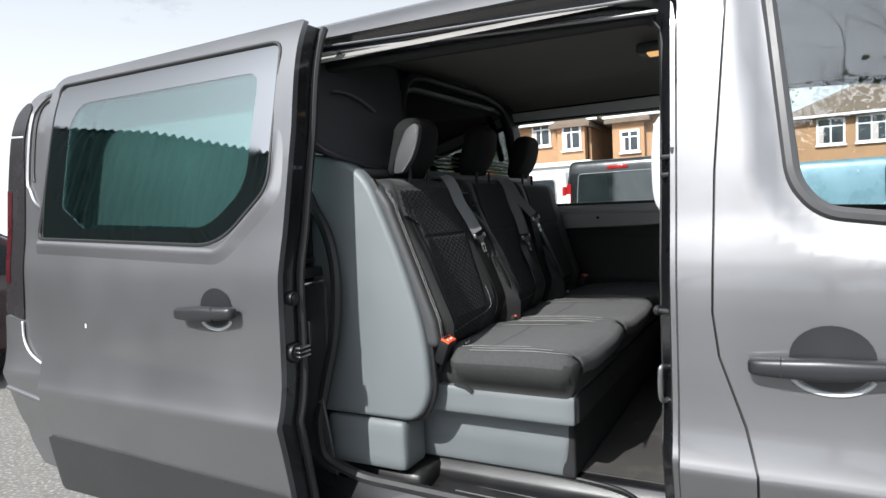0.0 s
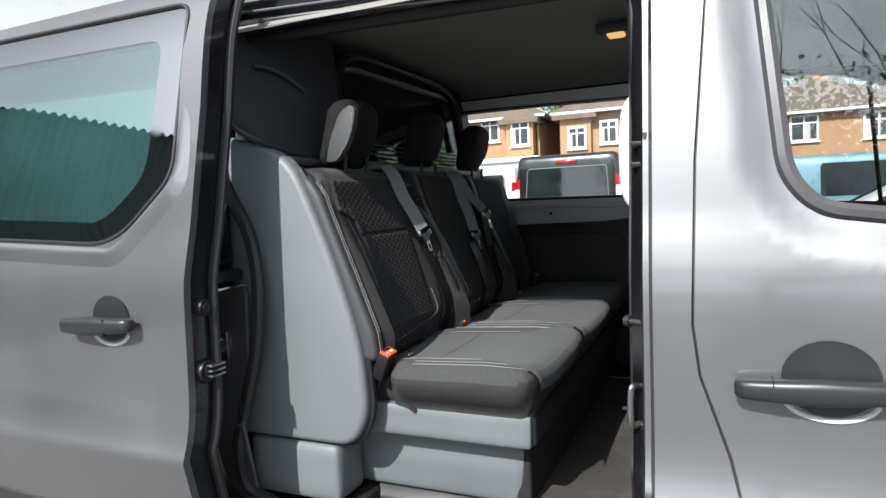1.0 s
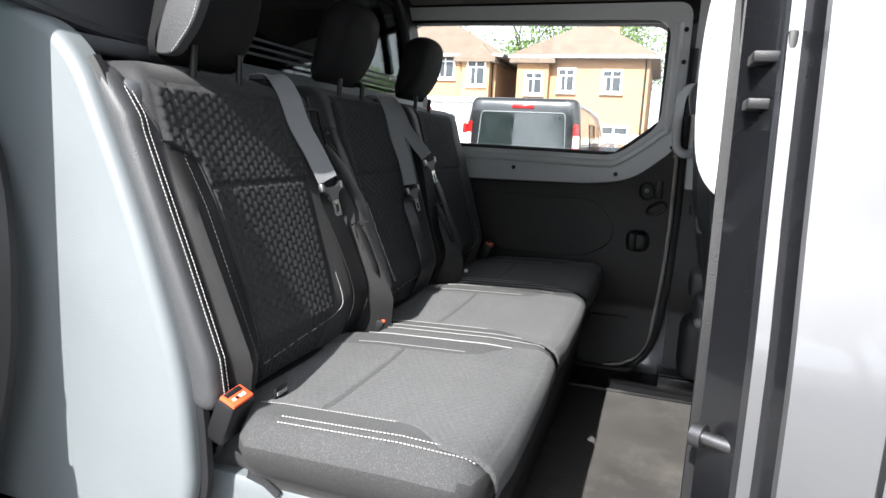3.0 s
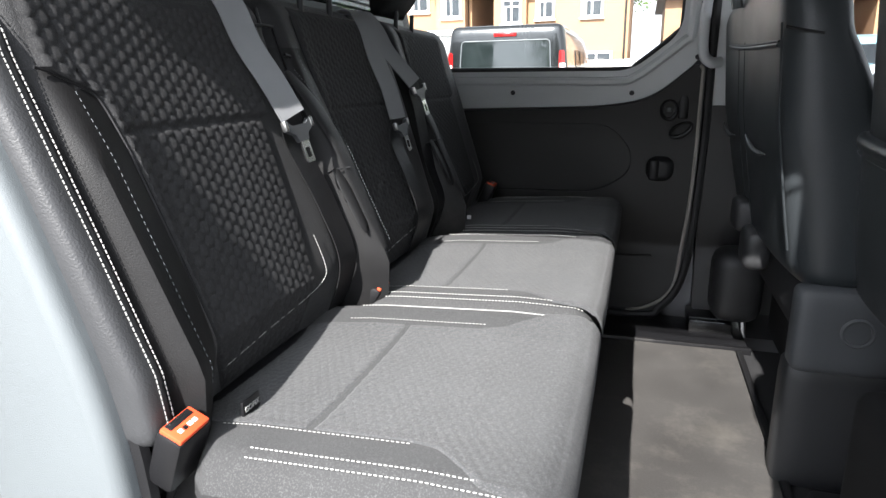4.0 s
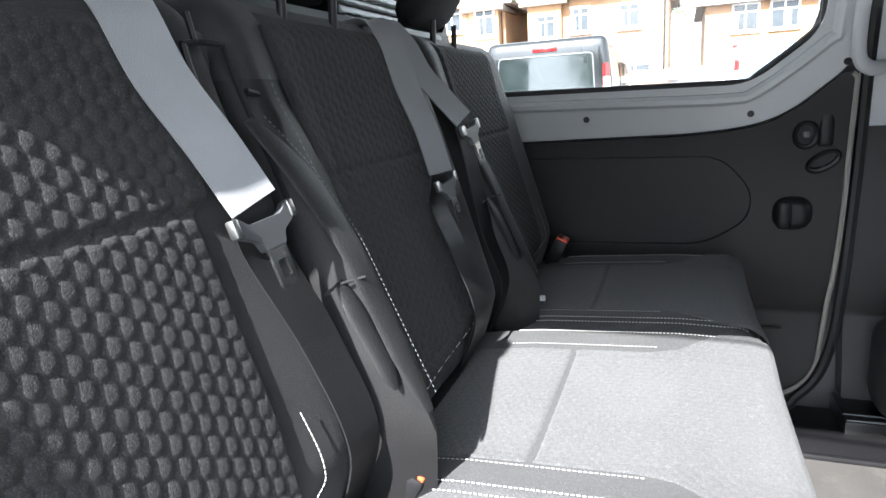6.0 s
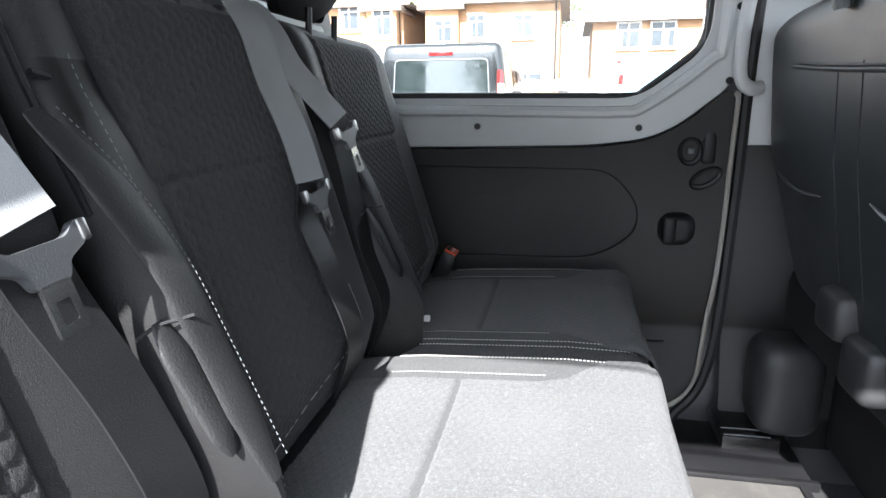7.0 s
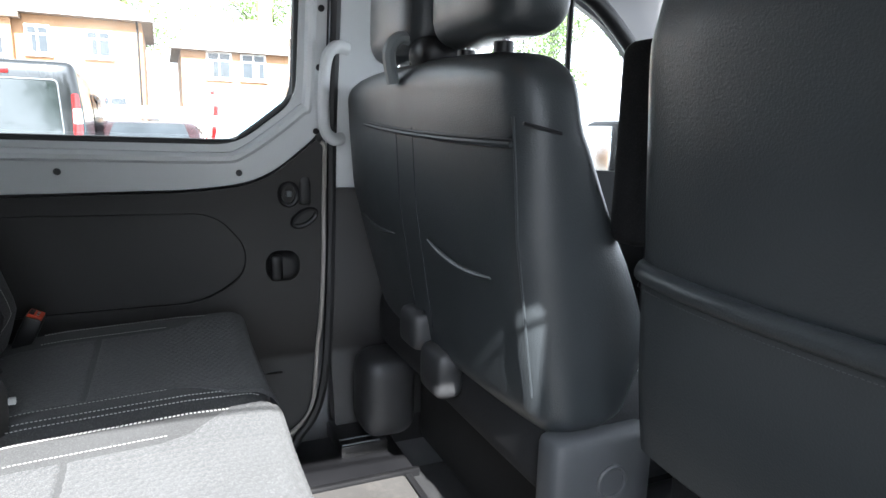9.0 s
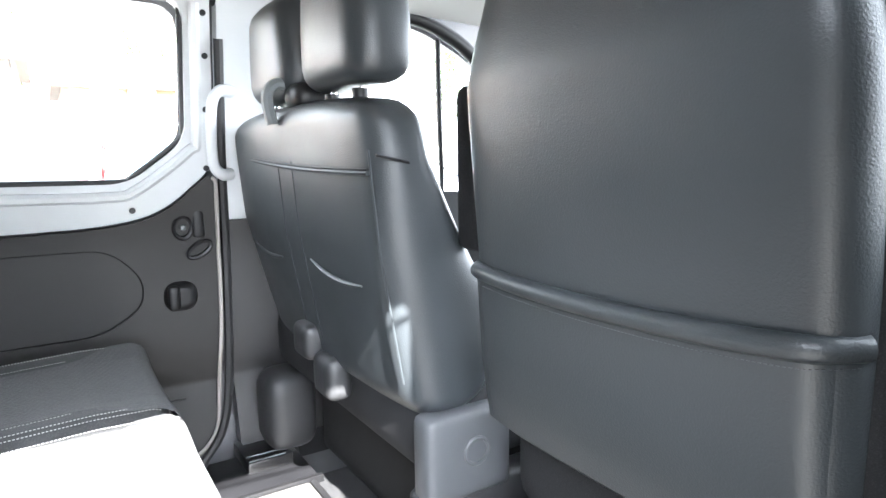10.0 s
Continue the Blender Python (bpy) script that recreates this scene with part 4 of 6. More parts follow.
for z in (1.534, 1.551, 1.568):
    vpart("guard_bar", tube([bulk(a, z, -0.012) for a in np.linspace(0.52, 1.65, 12)], 0.0035, 6), TRIM_LIGHT, "thin pale guard bar")


def corner(u, v):
    low = interp(u, [0, 0.15, 0.4, 0.7, 1], [1.58, 1.548, 1.522, 1.508, 1.50])
    k = (low + (1.87 - low) * v - 1.45) / 0.42
    return Vector((-1.0 + 0.085 * math.sin(u * math.pi / 2) - 0.05 * k * k, 0.12 + 0.42 * u + 0.03 * k, 1.45 + 0.42 * k))


vpart("corner_moulding", sheet(corner, 18, 12), CHEEK, "dark grey rounded corner moulding")
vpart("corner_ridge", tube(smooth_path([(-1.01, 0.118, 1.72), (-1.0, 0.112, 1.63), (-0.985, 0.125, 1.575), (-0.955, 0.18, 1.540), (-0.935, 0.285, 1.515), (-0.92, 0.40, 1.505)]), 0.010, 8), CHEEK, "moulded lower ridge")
vpart("corner_shelf", soft(-0.98, -0.90, 0.20, 0.415, 1.472, 1.500, 0.012, (8, 10, 6)), TRIM_MID, "grey ledge under the moulding")
# Sun patch on the moulding, put in as a paler tube.
vpart("corner_sun_band", tube(smooth_path([(-0.985, 0.215, 1.742), (-0.970, 0.26, 1.742), (-0.955, 0.32, 1.725), (-0.940, 0.38, 1.692)]), 0.010, 8, flat=0.5), TRIM_MID, "pale tube standing in for a sun patch")

# Dark panels added to keep the load bay dim behind the bulkhead glass.
for y in (0.16, 1.79):
    vpart("load_bay_blackout", box(-2.40, -1.06, y, y + 0.012, 0.50, 1.86, 0.002), TRIM_DARK, "added dark panel hiding the lit load bay walls")
vpart("load_bay_blackout", box(-2.40, -1.06, 0.22, 1.74, 1.90, 1.91, 0.002), TRIM_DARK, "added dark panel hiding the lit load bay walls")
vpart("load_bay_blackout", box(-2.395, -2.38, 0.25, 1.70, 0.50, 1.86, 0.002), TRIM_DARK, "added dark panel hiding the lit load bay walls")

# ---- far door's inner side ----
FD = 0.105
door_in = vpart("inner_frame", panel(round_poly([(-1.03, 1.228), (-0.30, 1.240), (-0.155, 1.262), (-0.03, 1.37), (-0.012, 1.42), (-0.012, 1.84), (-1.03, 1.84)], [0, 0.1, 0.1, 0.06, 0.05, 0.05, 0]),
      [round_poly([(-1.02, 1.352), (-0.218, 1.345), (-0.080, 1.452), (-0.073, 1.79), (-1.02, 1.80)], [0.02, 0.05, 0.05, 0.06, 0.02])], far_side(FD - 0.04), 0.04, LEVELS), PAINT_IN, "light grey painted window frame")
lp = smooth_path([(-1.0, 0, 1.325), (-0.5, 0, 1.318), (-0.27, 0, 1.315), (-0.20, 0, 1.33), (-0.075, 0, 1.425), (-0.054, 0, 1.47), (-0.05, 0, 1.78)], 6)
vpart("frame_ledge", tube([Vector((p.x, 1.956 - skin(p.z) - FD - 0.004, p.z)) for p in lp], 0.014, 8), PAINT_IN, "raised painted ledge", door_in)
gk = smooth_path([(-1.0, 0, 1.357), (-0.5, 0, 1.352), (-0.235, 0, 1.350), (-0.205, 0, 1.362), (-0.093, 0, 1.452), (-0.079, 0, 1.49), (-0.078, 0, 1.77)], 6)
vpart("window_gasket", tube([Vector((p.x, 1.956 - skin(p.z) - FD + 0.022, p.z)) for p in gk], 0.009, 8), RUBBER, "black rubber window gasket", door_in)
for x, z in ((-0.586, 1.283), (-0.213, 1.279), (-0.032, 1.381), (-0.028, 1.53), (-0.026, 1.66), (-0.028, 1.76)):
    y = 1.956 - skin(z) - FD
    vpart("frame_plug", cyl((x, y + 0.004, z), (x, y - 0.004, z), 0.0085, 14, 0.007), BLACK, "", door_in)
trim_line = round_poly([(-1.03, 0.60), (-0.15, 0.575), (-0.045, 0.64), (-0.012, 1.0), (-0.016, 1.35), (-0.035, 1.362), (-0.155, 1.256), (-0.30, 1.234), (-1.03, 1.222)], [0, 0.06, 0.12, 0.2, 0.02, 0.03, 0.08, 0.1, 0])
recess = round_poly([(-1.02, 0.96), (-0.30, 0.965), (-0.205, 1.03), (-0.20, 1.10), (-0.27, 1.185), (-1.02, 1.192)], [0, 0.07, 0.05, 0.06, 0.1, 0])
card = vpart("door_card", panel(trim_line, [recess], far_side(FD), 0.02, LEVELS), CARD, "charcoal plastic door card")
vpart("card_recess", panel(recess, [], far_side(FD - 0.012), 0.02, LEVELS), CARD, "shallow recessed field", card)
# Shade in the recess's crease, drawn as a thin black tube.
vpart("recess_shade_line", tube([Vector((a, 1.956 - skin(b) - FD - 0.012, b)) for a, b in recess], 0.003, 6, True), BLACK, "", card)
vpart("card_edge", tube([Vector((a, 1.956 - skin(b) - FD - 0.03, b)) for a, b in trim_line[2:30]], 0.0055, 6), EDGE_BEAD, "pale worn edge bead", card)
vpart("card_crease", tube([(x, 1.956 - skin(0.76) - FD - 0.024, 0.757 + 0.012 * x) for x in (-0.30, -0.2, -0.12)], 0.004, 6), CARD, "", card)
vpart("sill_seal", tube(smooth_path([(-0.9, 1.79, 0.575), (-0.2, 1.79, 0.565), (-0.08, 1.80, 0.60), (-0.015, 1.815, 0.74), (0.008, 1.83, 1.1), (0.006, 1.80, 1.38), (0.004, 1.74, 1.7)]), 0.012, 8), RUBBER, "black door seal")
# inside pull, lock ring and lever
y = 1.956 - skin(1.045) - FD - 0.03
pull = vpart("inside_pull", soft(-0.158, -0.072, y - 0.016, y + 0.03, 1.006, 1.087, 0.034, (16, 10, 16), lambda p: Vector((p.x, max(p.y, y - 0.012), p.z))), BLACK, "black inside door pull")
vpart("pull_finger", soft(-0.15, -0.118, y - 0.022, y + 0.0, 1.012, 1.08, 0.012, (8, 6, 8)), BLACK, "", pull)
yr = 1.956 - skin(1.22) - FD - 0.024
ringp = [Vector((-0.100 + 0.022 * math.cos(a), yr, 1.228 + 0.028 * math.sin(a))) for a in np.linspace(0, 2 * math.pi, 20)[:-1]]
lock = vpart("lock_ring", tube(ringp, 0.006, 6, True), BLACK, "round lock bezel")
vpart("lock_knob", box(-0.107, -0.093, yr - 0.012, yr + 0.006, 1.222, 1.236, 0.003), TRIM_LIGHT, "pale lock tab", lock)
lever = [Vector((-0.062 + 0.030 * math.cos(a), yr, 1.168 + 0.018 * math.sin(a) + 0.012 * math.cos(a))) for a in np.linspace(0, 2 * math.pi, 20)[:-1]]
vpart("latch_lever", tube(lever, 0.006, 6, True), BLACK, "black latch lever")
vpart("latch_slot", soft(-0.075, -0.045, yr - 0.006, yr + 0.02, 1.20, 1.33, 0.008, (6, 6, 10)), BLACK, "black finger slot")

# ---- pillars and grab handles ----
vpart("far_pillar", panel(round_poly([(0.004, 1.235), (0.20, 1.235), (0.20, 1.86), (0.006, 1.86)], 0.01), [], far_side(0.05), 0.05, LEVELS), PAINT_IN, "light grey painted pillar")
vpart("far_pillar_trim", panel(round_poly([(0.016, 0.59), (0.32, 0.59), (0.22, 1.24), (0.012, 1.24)], 0.01), [], far_side(0.065), 0.05, LEVELS), PILLAR_GREY, "grey plastic pillar trim")
vpart("far_pillar_foot", box(0.0, 0.125, 1.70, 1.86, 0.55, 0.592, 0.006), STEP, "glossy black sill end")
for k in range(2):
    vpart("pillar_groove", box(0.004, 0.105, 1.705 + 0.03 * k, 1.709 + 0.03 * k, 0.590, 0.595, 0.0015), TRIM_LIGHT)
vpart("belt_housing", soft(0.055, 0.20, 1.67, 1.82, 0.60, 0.825, 0.05, (10, 10, 10)), CHARCOAL, "dark rounded belt housing")


def grab(name, pts, material, label):
    vpart(name, tube(smooth_path(pts, 8), 0.0125, 10, flat=1.25), material, label)


grab("grab_handle", [(0.030, 1.80, 1.365), (0.0, 1.775, 1.365), (-0.022, 1.765, 1.40), (-0.022, 1.745, 1.53), (-0.002, 1.745, 1.572), (0.035, 1.765, 1.575)], PAINT_IN, "light grey grab handle")
grab("grab_handle", [(0.04, 0.175, 1.325), (0.008, 0.195, 1.33), (-0.016, 0.21, 1.37), (-0.019, 0.225, 1.49), (-0.004, 0.225, 1.545), (0.05, 0.205, 1.555)], PAINT_IN, "light grey grab handle")
vpart("near_pillar_trim", panel(round_poly([(0.008, 0.56), (0.16, 0.56), (0.16, 1.82), (0.008, 1.82)], 0.01), [], near_side(0.145), 0.02, LEVELS), TRIM_DARK, "dark pillar trim")
vpart("dashboard", soft(0.95, 1.7, 0.16, 1.80, 0.75, 1.22, 0.12, (10, 16, 10)), TRIM_DARK, "dark moulded dashboard")
mirror = vpart("door_mirror", soft(1.02, 1.14, 1.98, 2.20, 1.18, 1.44, 0.05, (8, 10, 10)), BLACK, "black door mirror")
vpart("mirror_glass", box(1.012, 1.019, 2.0, 2.18, 1.2, 1.42, 0.002), CHROME, "mirror glass", mirror)


# ---- rear bench ----
bench = thing("rear_bench", "three-seat bench in charcoal cloth with grey plastic sides and white stitching", "bench seat", (-0.6, 1.0, 0.565))
B0 = bench.matrix_world.inverted()


def bpart(name, bm, material, label="", parent=None, smooth=True):
    ob = part(name, bm, material, parent or bench, label, smooth)
    if parent is None:
        ob.matrix_parent_inverse = B0
    return ob


def back_x(z):
    """The backrest's face at height z."""
    return interp(z, [0.87, 0.92, 0.97, 1.02, 1.273, 1.36, 1.445, 1.5], [-0.712, -0.700, -0.685, -0.673, -0.748, -0.774, -0.792, -0.80])


def seat_top(x, y, y0, y1):
    """A cushion's upper side: raised bolsters, dished middle, rounded nose."""
    t = abs((y - (y0 + y1) / 2) / ((y1 - y0) / 2))
    z = 0.945 + 0.016 * interp(t, [0, 0.35, 0.55, 0.75, 0.9, 1], [0, 0.02, 0.15, 0.72, 1, 0.7])
    return z + 0.012 * interp(x, [-0.72, -0.66, -0.58, -0.36, -0.25], [-2.4, -1.0, -0.3, 0.5, 0.3])


def cushion(y0, y1):
    def shape(p):
        if y0 < 0.3 and p.y < 0.3:
            p.y += 0.05 * max(0.0, min(1.0, (-0.600 - p.x) / 0.03))
            p.y += 0.042 * max(0.0, min(1.0, (0.905 - p.z) / 0.07)) * max(0.0, min(1.0, (0.25 - p.y) / 0.04))
        if p.z > 0.89:
            p.z += (seat_top(p.x, p.y, y0, y1) - 0.945) * (p.z - 0.89) / 0.055
        nose = max(0.0, p.x + 0.30)
        p.x -= 0.9 * nose * max(0.0, (0.93 - p.z)) / 0.12 * 0.5
        # sides and nose swell a little, the nose bows outwards
        belly = max(0.0, 1 - ((p.z - 0.895) / 0.06) ** 2)
        edge = (p.y - (y0 + y1) / 2) / ((y1 - y0) / 2)
        if y0 < 0.3 and edge < -0.9:
            p.y -= 0.008 * belly
        p.x -= 0.020 * max(0.0, abs(edge) - 0.55) ** 2 / 0.2 * max(0.0, min(1.0, (p.x + 0.36) / 0.12))
        return p
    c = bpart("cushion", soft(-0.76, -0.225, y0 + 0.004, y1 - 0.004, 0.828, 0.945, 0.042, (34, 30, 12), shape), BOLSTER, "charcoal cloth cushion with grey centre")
    # Faces turned away from the sky get the darkened cloth.
    c.data.materials.append(CUSHION_SIDE_SHADE)
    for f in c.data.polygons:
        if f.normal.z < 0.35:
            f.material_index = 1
    ym, hw = (y0 + y1) / 2, (y1 - y0) / 2
    # grey middle field, widening towards the nose
    def wide(x):
        return interp(x, [-0.70, -0.40, -0.36, -0.30, -0.2], [0.64, 0.64, 0.68, 0.90, 0.95]) * hw

    def field(u, v):
        s = u * 0.565
        x = -0.70 + s
        drop = 0.0
        if x > -0.262:
            a = min((x + 0.262) / 0.042, 1.9)
            x, drop = -0.262 + 0.040 * math.sin(min(a, math.pi / 2)), 0.040 * (1 - math.cos(min(a, math.pi / 2))) + 0.02 * max(0.0, a - math.pi / 2) * 2
        w = wide(-0.70 + s)
        y = ym + (v - 0.5) * 2 * w
        e = min(1.0, 60 * min(v, 1 - v, u, 1 - u + 0.2))
        crease = -0.004 * math.exp(-((x + 0.515) / 0.005) ** 2)
        return Vector((x + 0.0026 * (drop > 0.01), y, seat_top(min(x, -0.25), y, y0, y1) + 0.0035 * e - 0.002 + crease - drop + 0.0011 * hexes(s, y - ym, 0.0135) * e))
    bpart("centre_field", sheet(field, 260, 230), SEATC, "grey embossed woven cloth", c)
    for side in (-1, 1):
        for back_in in (0.024, 0.036):
            gap = back_in - 0.004
            sag = 0.042 - math.sqrt(max(0.0, 0.042 ** 2 - max(0.0, 0.042 - gap) ** 2))
            line = []
            for x in np.linspace(-0.55 if y0 < 0.3 and side < 0 else -0.62, -0.245, 44):
                y = ym + side * (hw - back_in)
                line.append(Vector((x, y, seat_top(x, y, y0, y1) + 0.0012 - sag - (0.0 if x < -0.27 else 14 * (x + 0.27) ** 2))))
            bpart("stitching", dashes(line, r=0.0007), THREAD, "white stitching", c)
        own = dashes([Vector((x, ym + side * (hw - 0.085), seat_top(x, ym + side * (hw - 0.085), y0, y1) + 0.0022)) for x in np.linspace(-0.62, -0.385, 30)])
        bpart("stitching", own, THREAD, "white stitching", c)
    return c


SEATS = [(0.200, 0.712), (0.712, 1.240), (1.240, 1.76)]
for s in SEATS:
    cushion(*s)


def backrest(y0, y1, first, last):
    ym, hw = (y0 + y1) / 2, (y1 - y0) / 2

    def bolster(y, z):
        """How far the padded sides stand out; the near side most, low down."""
        t = (y - ym) / hw
        form = interp(abs(t), [0, 0.5, 0.72, 0.9, 1], [0, 0.05, 0.6, 1, 0.6])
        if t < 0:
            return form * (0.046 if first else 0.062) * interp(z, [0.9, 1.05, 1.25, 1.33, 1.37, 1.445], [1.75, 1.25, 0.66, 0.14, 0.04, 0.0] if first else [1.75, 1.25, 0.75, 0.48, 0.32, 0.15])
        return form * 0.014 * interp(z, [0.9, 1.0, 1.3, 1.45], [0.7, 1, 1, 0.3])

    def shape(p):
        z = p.z
        t = abs((p.y - ym) / hw)
        front = (p.x + 0.14) / 0.14
        p.x += back_x(z)
        p.x += front * bolster(p.y, z)
        if z > 1.36:
            p.x -= 0.075 * (z - 1.36)
            p.z += (0.018 if first else 0.028) * (z - 1.36) / 0.085
        return p
    b = bpart("backrest", soft(-0.14, 0.0, y0 + 0.003, y1 - 0.003, 0.87, 1.445, 0.038, (12, 30, 36), shape), BODY_CLOTH, "charcoal cloth backrest")
    b.data.materials.append(SIDE_CLOTH)
    for f in b.data.polygons:
        if f.center.y < ym - 0.62 * hw and f.center.z < (interp(f.center.y, [0.20, 0.232, 0.264, 0.293, 0.31], [1.353, 1.349, 1.339, 1.324, 1.315]) if first else 1.375):
            f.material_index = 1

    def face(y, z):
        if z > 1.36:
            z = 1.36 + (z - 1.36) / (1.21 if first else 1.33)
        turn_in = min(0.03, max(0.0, z - 1.407))
        return back_x(z) + bolster(y, z) - 0.075 * max(0.0, z - 1.36) - 0.038 + math.sqrt(0.038 ** 2 - turn_in ** 2)

    def field(u, v):
        z = 0.93 + (0.505 if first else 0.527) * u
        lo = interp(z, [0.93, 1.0, 1.27, 1.315, 1.324, 1.339, 1.346, 1.44], [0.40, 0.52, 0.665, 0.69, 0.757, 0.878, 0.93, 0.93] if first else [0.40, 0.52, 0.64, 0.66, 0.665, 0.67, 0.675, 0.70])
        hi = interp(z, [0.93, 1.0, 1.10, 1.27, 1.285, 1.415], [0.42, 0.55, 0.575, 0.565, 0.66, 0.66])
        y = ym + (-lo + v * (lo + hi)) * hw
        e = min(1.0, 45 * min(v, 1 - v, u, 1 - u))
        groove = 0.004 * math.exp(-((z - 1.275) / 0.0045) ** 2)
        if first and z > 1.30:
            groove += 0.004 * math.exp(-((y - interp(z, [1.326, 1.41], [0.299, 0.285])) / 0.0035) ** 2)
        return Vector((face(y, z) + 0.0055 * e - 0.001 - groove + 0.0027 * hexes(z - 0.93, y - ym, 0.0175) * min(e, 14 * (1 - v)), y, z))
    bpart("centre_field", sheet(field, 220, 150), FIELD, "embossed charcoal cloth", b)
    edge = [Vector((face(y, z) + 0.0015, y, z)) for z in np.linspace(1.0, 1.33 if first else 1.40, 30) for y in [ym - hw * 0.81]]
    bpart("stitching", dashes(edge, 0.008, 0.004, 0.0004), TRIM_LIGHT, "fine grey stitching", b)
    curve = [(ym + hw * a, c) for a, c in ((0.655, 1.085), (0.672, 1.038), (0.62, 1.010), (0.467, 0.995), (0.04, 0.983), (-0.46, 0.970))]
    own = dashes([Vector((face(p.y, p.z) + 0.006, p.y, p.z)) for p in smooth_path([(0, a, c) for a, c in curve], 8)], 0.0055, 0.004, 0.0006)
    bpart("stitching", own, THREAD, "white stitching", b)
    if first:
        piping = [(0.246, 1.345), (0.264, 1.339), (0.293, 1.324), (0.308, 1.312), (0.315, 1.27), (0.322, 1.20), (0.335, 1.10), (0.348, 1.02)]
        bpart("piping", tube([Vector((face(p.y, p.z) + 0.001, p.y, p.z)) for p in smooth_path([(0, a, c) for a, c in piping], 6)], 0.0018, 6), BLACK, "black piping", b)
    # padded roll and belt sleeve on the near bolster
    if not first:
        def lying(pts, lift):
            return [Vector((face(y0 + a, z) + lift, y0 + a, z)) for a, z in pts]
        roll = smooth_path([tuple(p) for p in lying(((-0.006, 1.345), (0.018, 1.29), (0.034, 1.22), (0.038, 1.15), (0.034, 1.09), (0.026, 1.04)), 0.0)], 6)
        bpart("side_roll", pad(roll, 0.044, 0.0045), ROLL, "soft padded roll", b)
        bpart("stitching", dashes([p + Vector((0.004, 0.021, 0.002)) for p in roll], 0.006, 0.003, 0.0004), TRIM_LIGHT, "fine grey stitching", b)
        sleeve = smooth_path([tuple(p) for p in lying(((0.006, 1.182), (0.010, 1.14), (0.012, 1.10), (0.013, 1.07)), 0.001)], 6)
        bpart("belt_pocket", pad(sleeve, 0.036, 0.0050), ROLL, "cloth belt sleeve", b)
        bpart("sleeve_flap", tube([tuple(p) for p in lying(((-0.018, 1.176), (0.004, 1.180), (0.027, 1.182)), 0.003)], 0.0016, 6), CHARCOAL, "small flap edge", b)
    return b


BACKS = [(0.235, 0.712), (0.712, 1.240), (1.240, 1.75)]
for k, s in enumerate(BACKS):
    backrest(*s, k == 0, k == 2)
# vinyl side of the outer backrest
def side_x(z):
    """The front edge of the outer side strip at height z."""
    return interp(z, [0.95, 0.98, 1.032, 1.173, 1.356, 1.445], [-0.648, -0.648, -0.655, -0.709, -0.782, -0.806])


def side_shape(p):
    p.x += side_x(p.z)
    if p.z > 1.38:
        p.x -= (p.z - 1.38) * 0.4
    return p


bpart("backrest_side", soft(-0.125, 0.008, 0.197, 0.240, 0.955, 1.452, 0.018, (12, 8, 36), side_shape), SIDE_VINYL, "grey vinyl backrest side")
for yy in (0.222, 0.232):
    bpart("side_stitching", dashes([Vector((side_x(z) + 0.0085 - 0.4 * max(0, z - 1.38), yy, z)) for z in np.linspace(0.965, 1.43, 70)], 0.006, 0.0042, 0.0007), THREAD, "white stitching")
bpart("seat_rail", box(-0.82, -0.60, 0.26, 1.73, 0.87, 0.93, 0.01), BLACK)
bpart("shelf", soft(-0.96, -0.80, 0.22, 1.74, 1.36, 1.435, 0.02, (6, 14, 6)), TRIM_MID, "grey plastic shelf behind the backrests")


def on_back(pts, lift=0.015):
    return [Vector((back_x(z) + lift * interp(z, [1.35, 1.45], [1, 0.6]), y, z)) for y, z in pts]


# sewn flap and seams between the first two backrests
for line in ([(0.675, 1.442), (0.674, 1.43), (0.673, 1.416)], [(0.654, 1.413), (0.68, 1.416), (0.710, 1.415)], [(0.656, 1.413), (0.655, 1.377), (0.665, 1.309), (0.672, 1.25)], [(0.709, 1.415), (0.712, 1.362), (0.722, 1.265)], [(0.721, 1.372), (0.745, 1.366), (0.77, 1.352)], [(0.782, 1.44), (0.785, 1.407), (0.798, 1.304), (0.802, 1.20), (0.80, 1.08)]):
    bpart("split_seam", tube(smooth_path([tuple(p) for p in on_back(line)], 5), 0.0032, 6), BLACK, "dark sewn seam")


def headrest(ym, w=0.214, up=0.0):
    def lean(z):
        return interp(z, [1.47, 1.655], [-0.846, -0.802])

    def shape(p):
        t = (p.y - ym) / (w / 2)
        s = (p.z - 1.562) / 0.095
        low = max(0.0, (1.555 - p.z) / 0.08)
        p.x += lean(p.z) + 0.014 * (1 - t * t) - 0.010 * max(0.0, s) ** 2 - (0.030 * low ** 1.5 if p.x > 0 else 0.0)
        p.y = ym + (p.y - ym) * (1 - 0.06 * max(0.0, s) - 0.03 * min(0.0, s))
        p.z += up - 0.026 * abs(t) ** 3 * max(0.0, s)
        return p
    h = bpart("headrest", soft(-0.038, 0.038, ym - w / 2, ym + w / 2, 1.468, 1.660, 0.036, (12, 20, 18), shape), HEADREST, "black cloth headrest")
    for dy in (-0.06, 0.06):
        bpart("post", cyl((-0.81, ym + dy, 1.41), (-0.806, ym + dy, 1.50), 0.006, 10), BLACK, "", h)
    return h


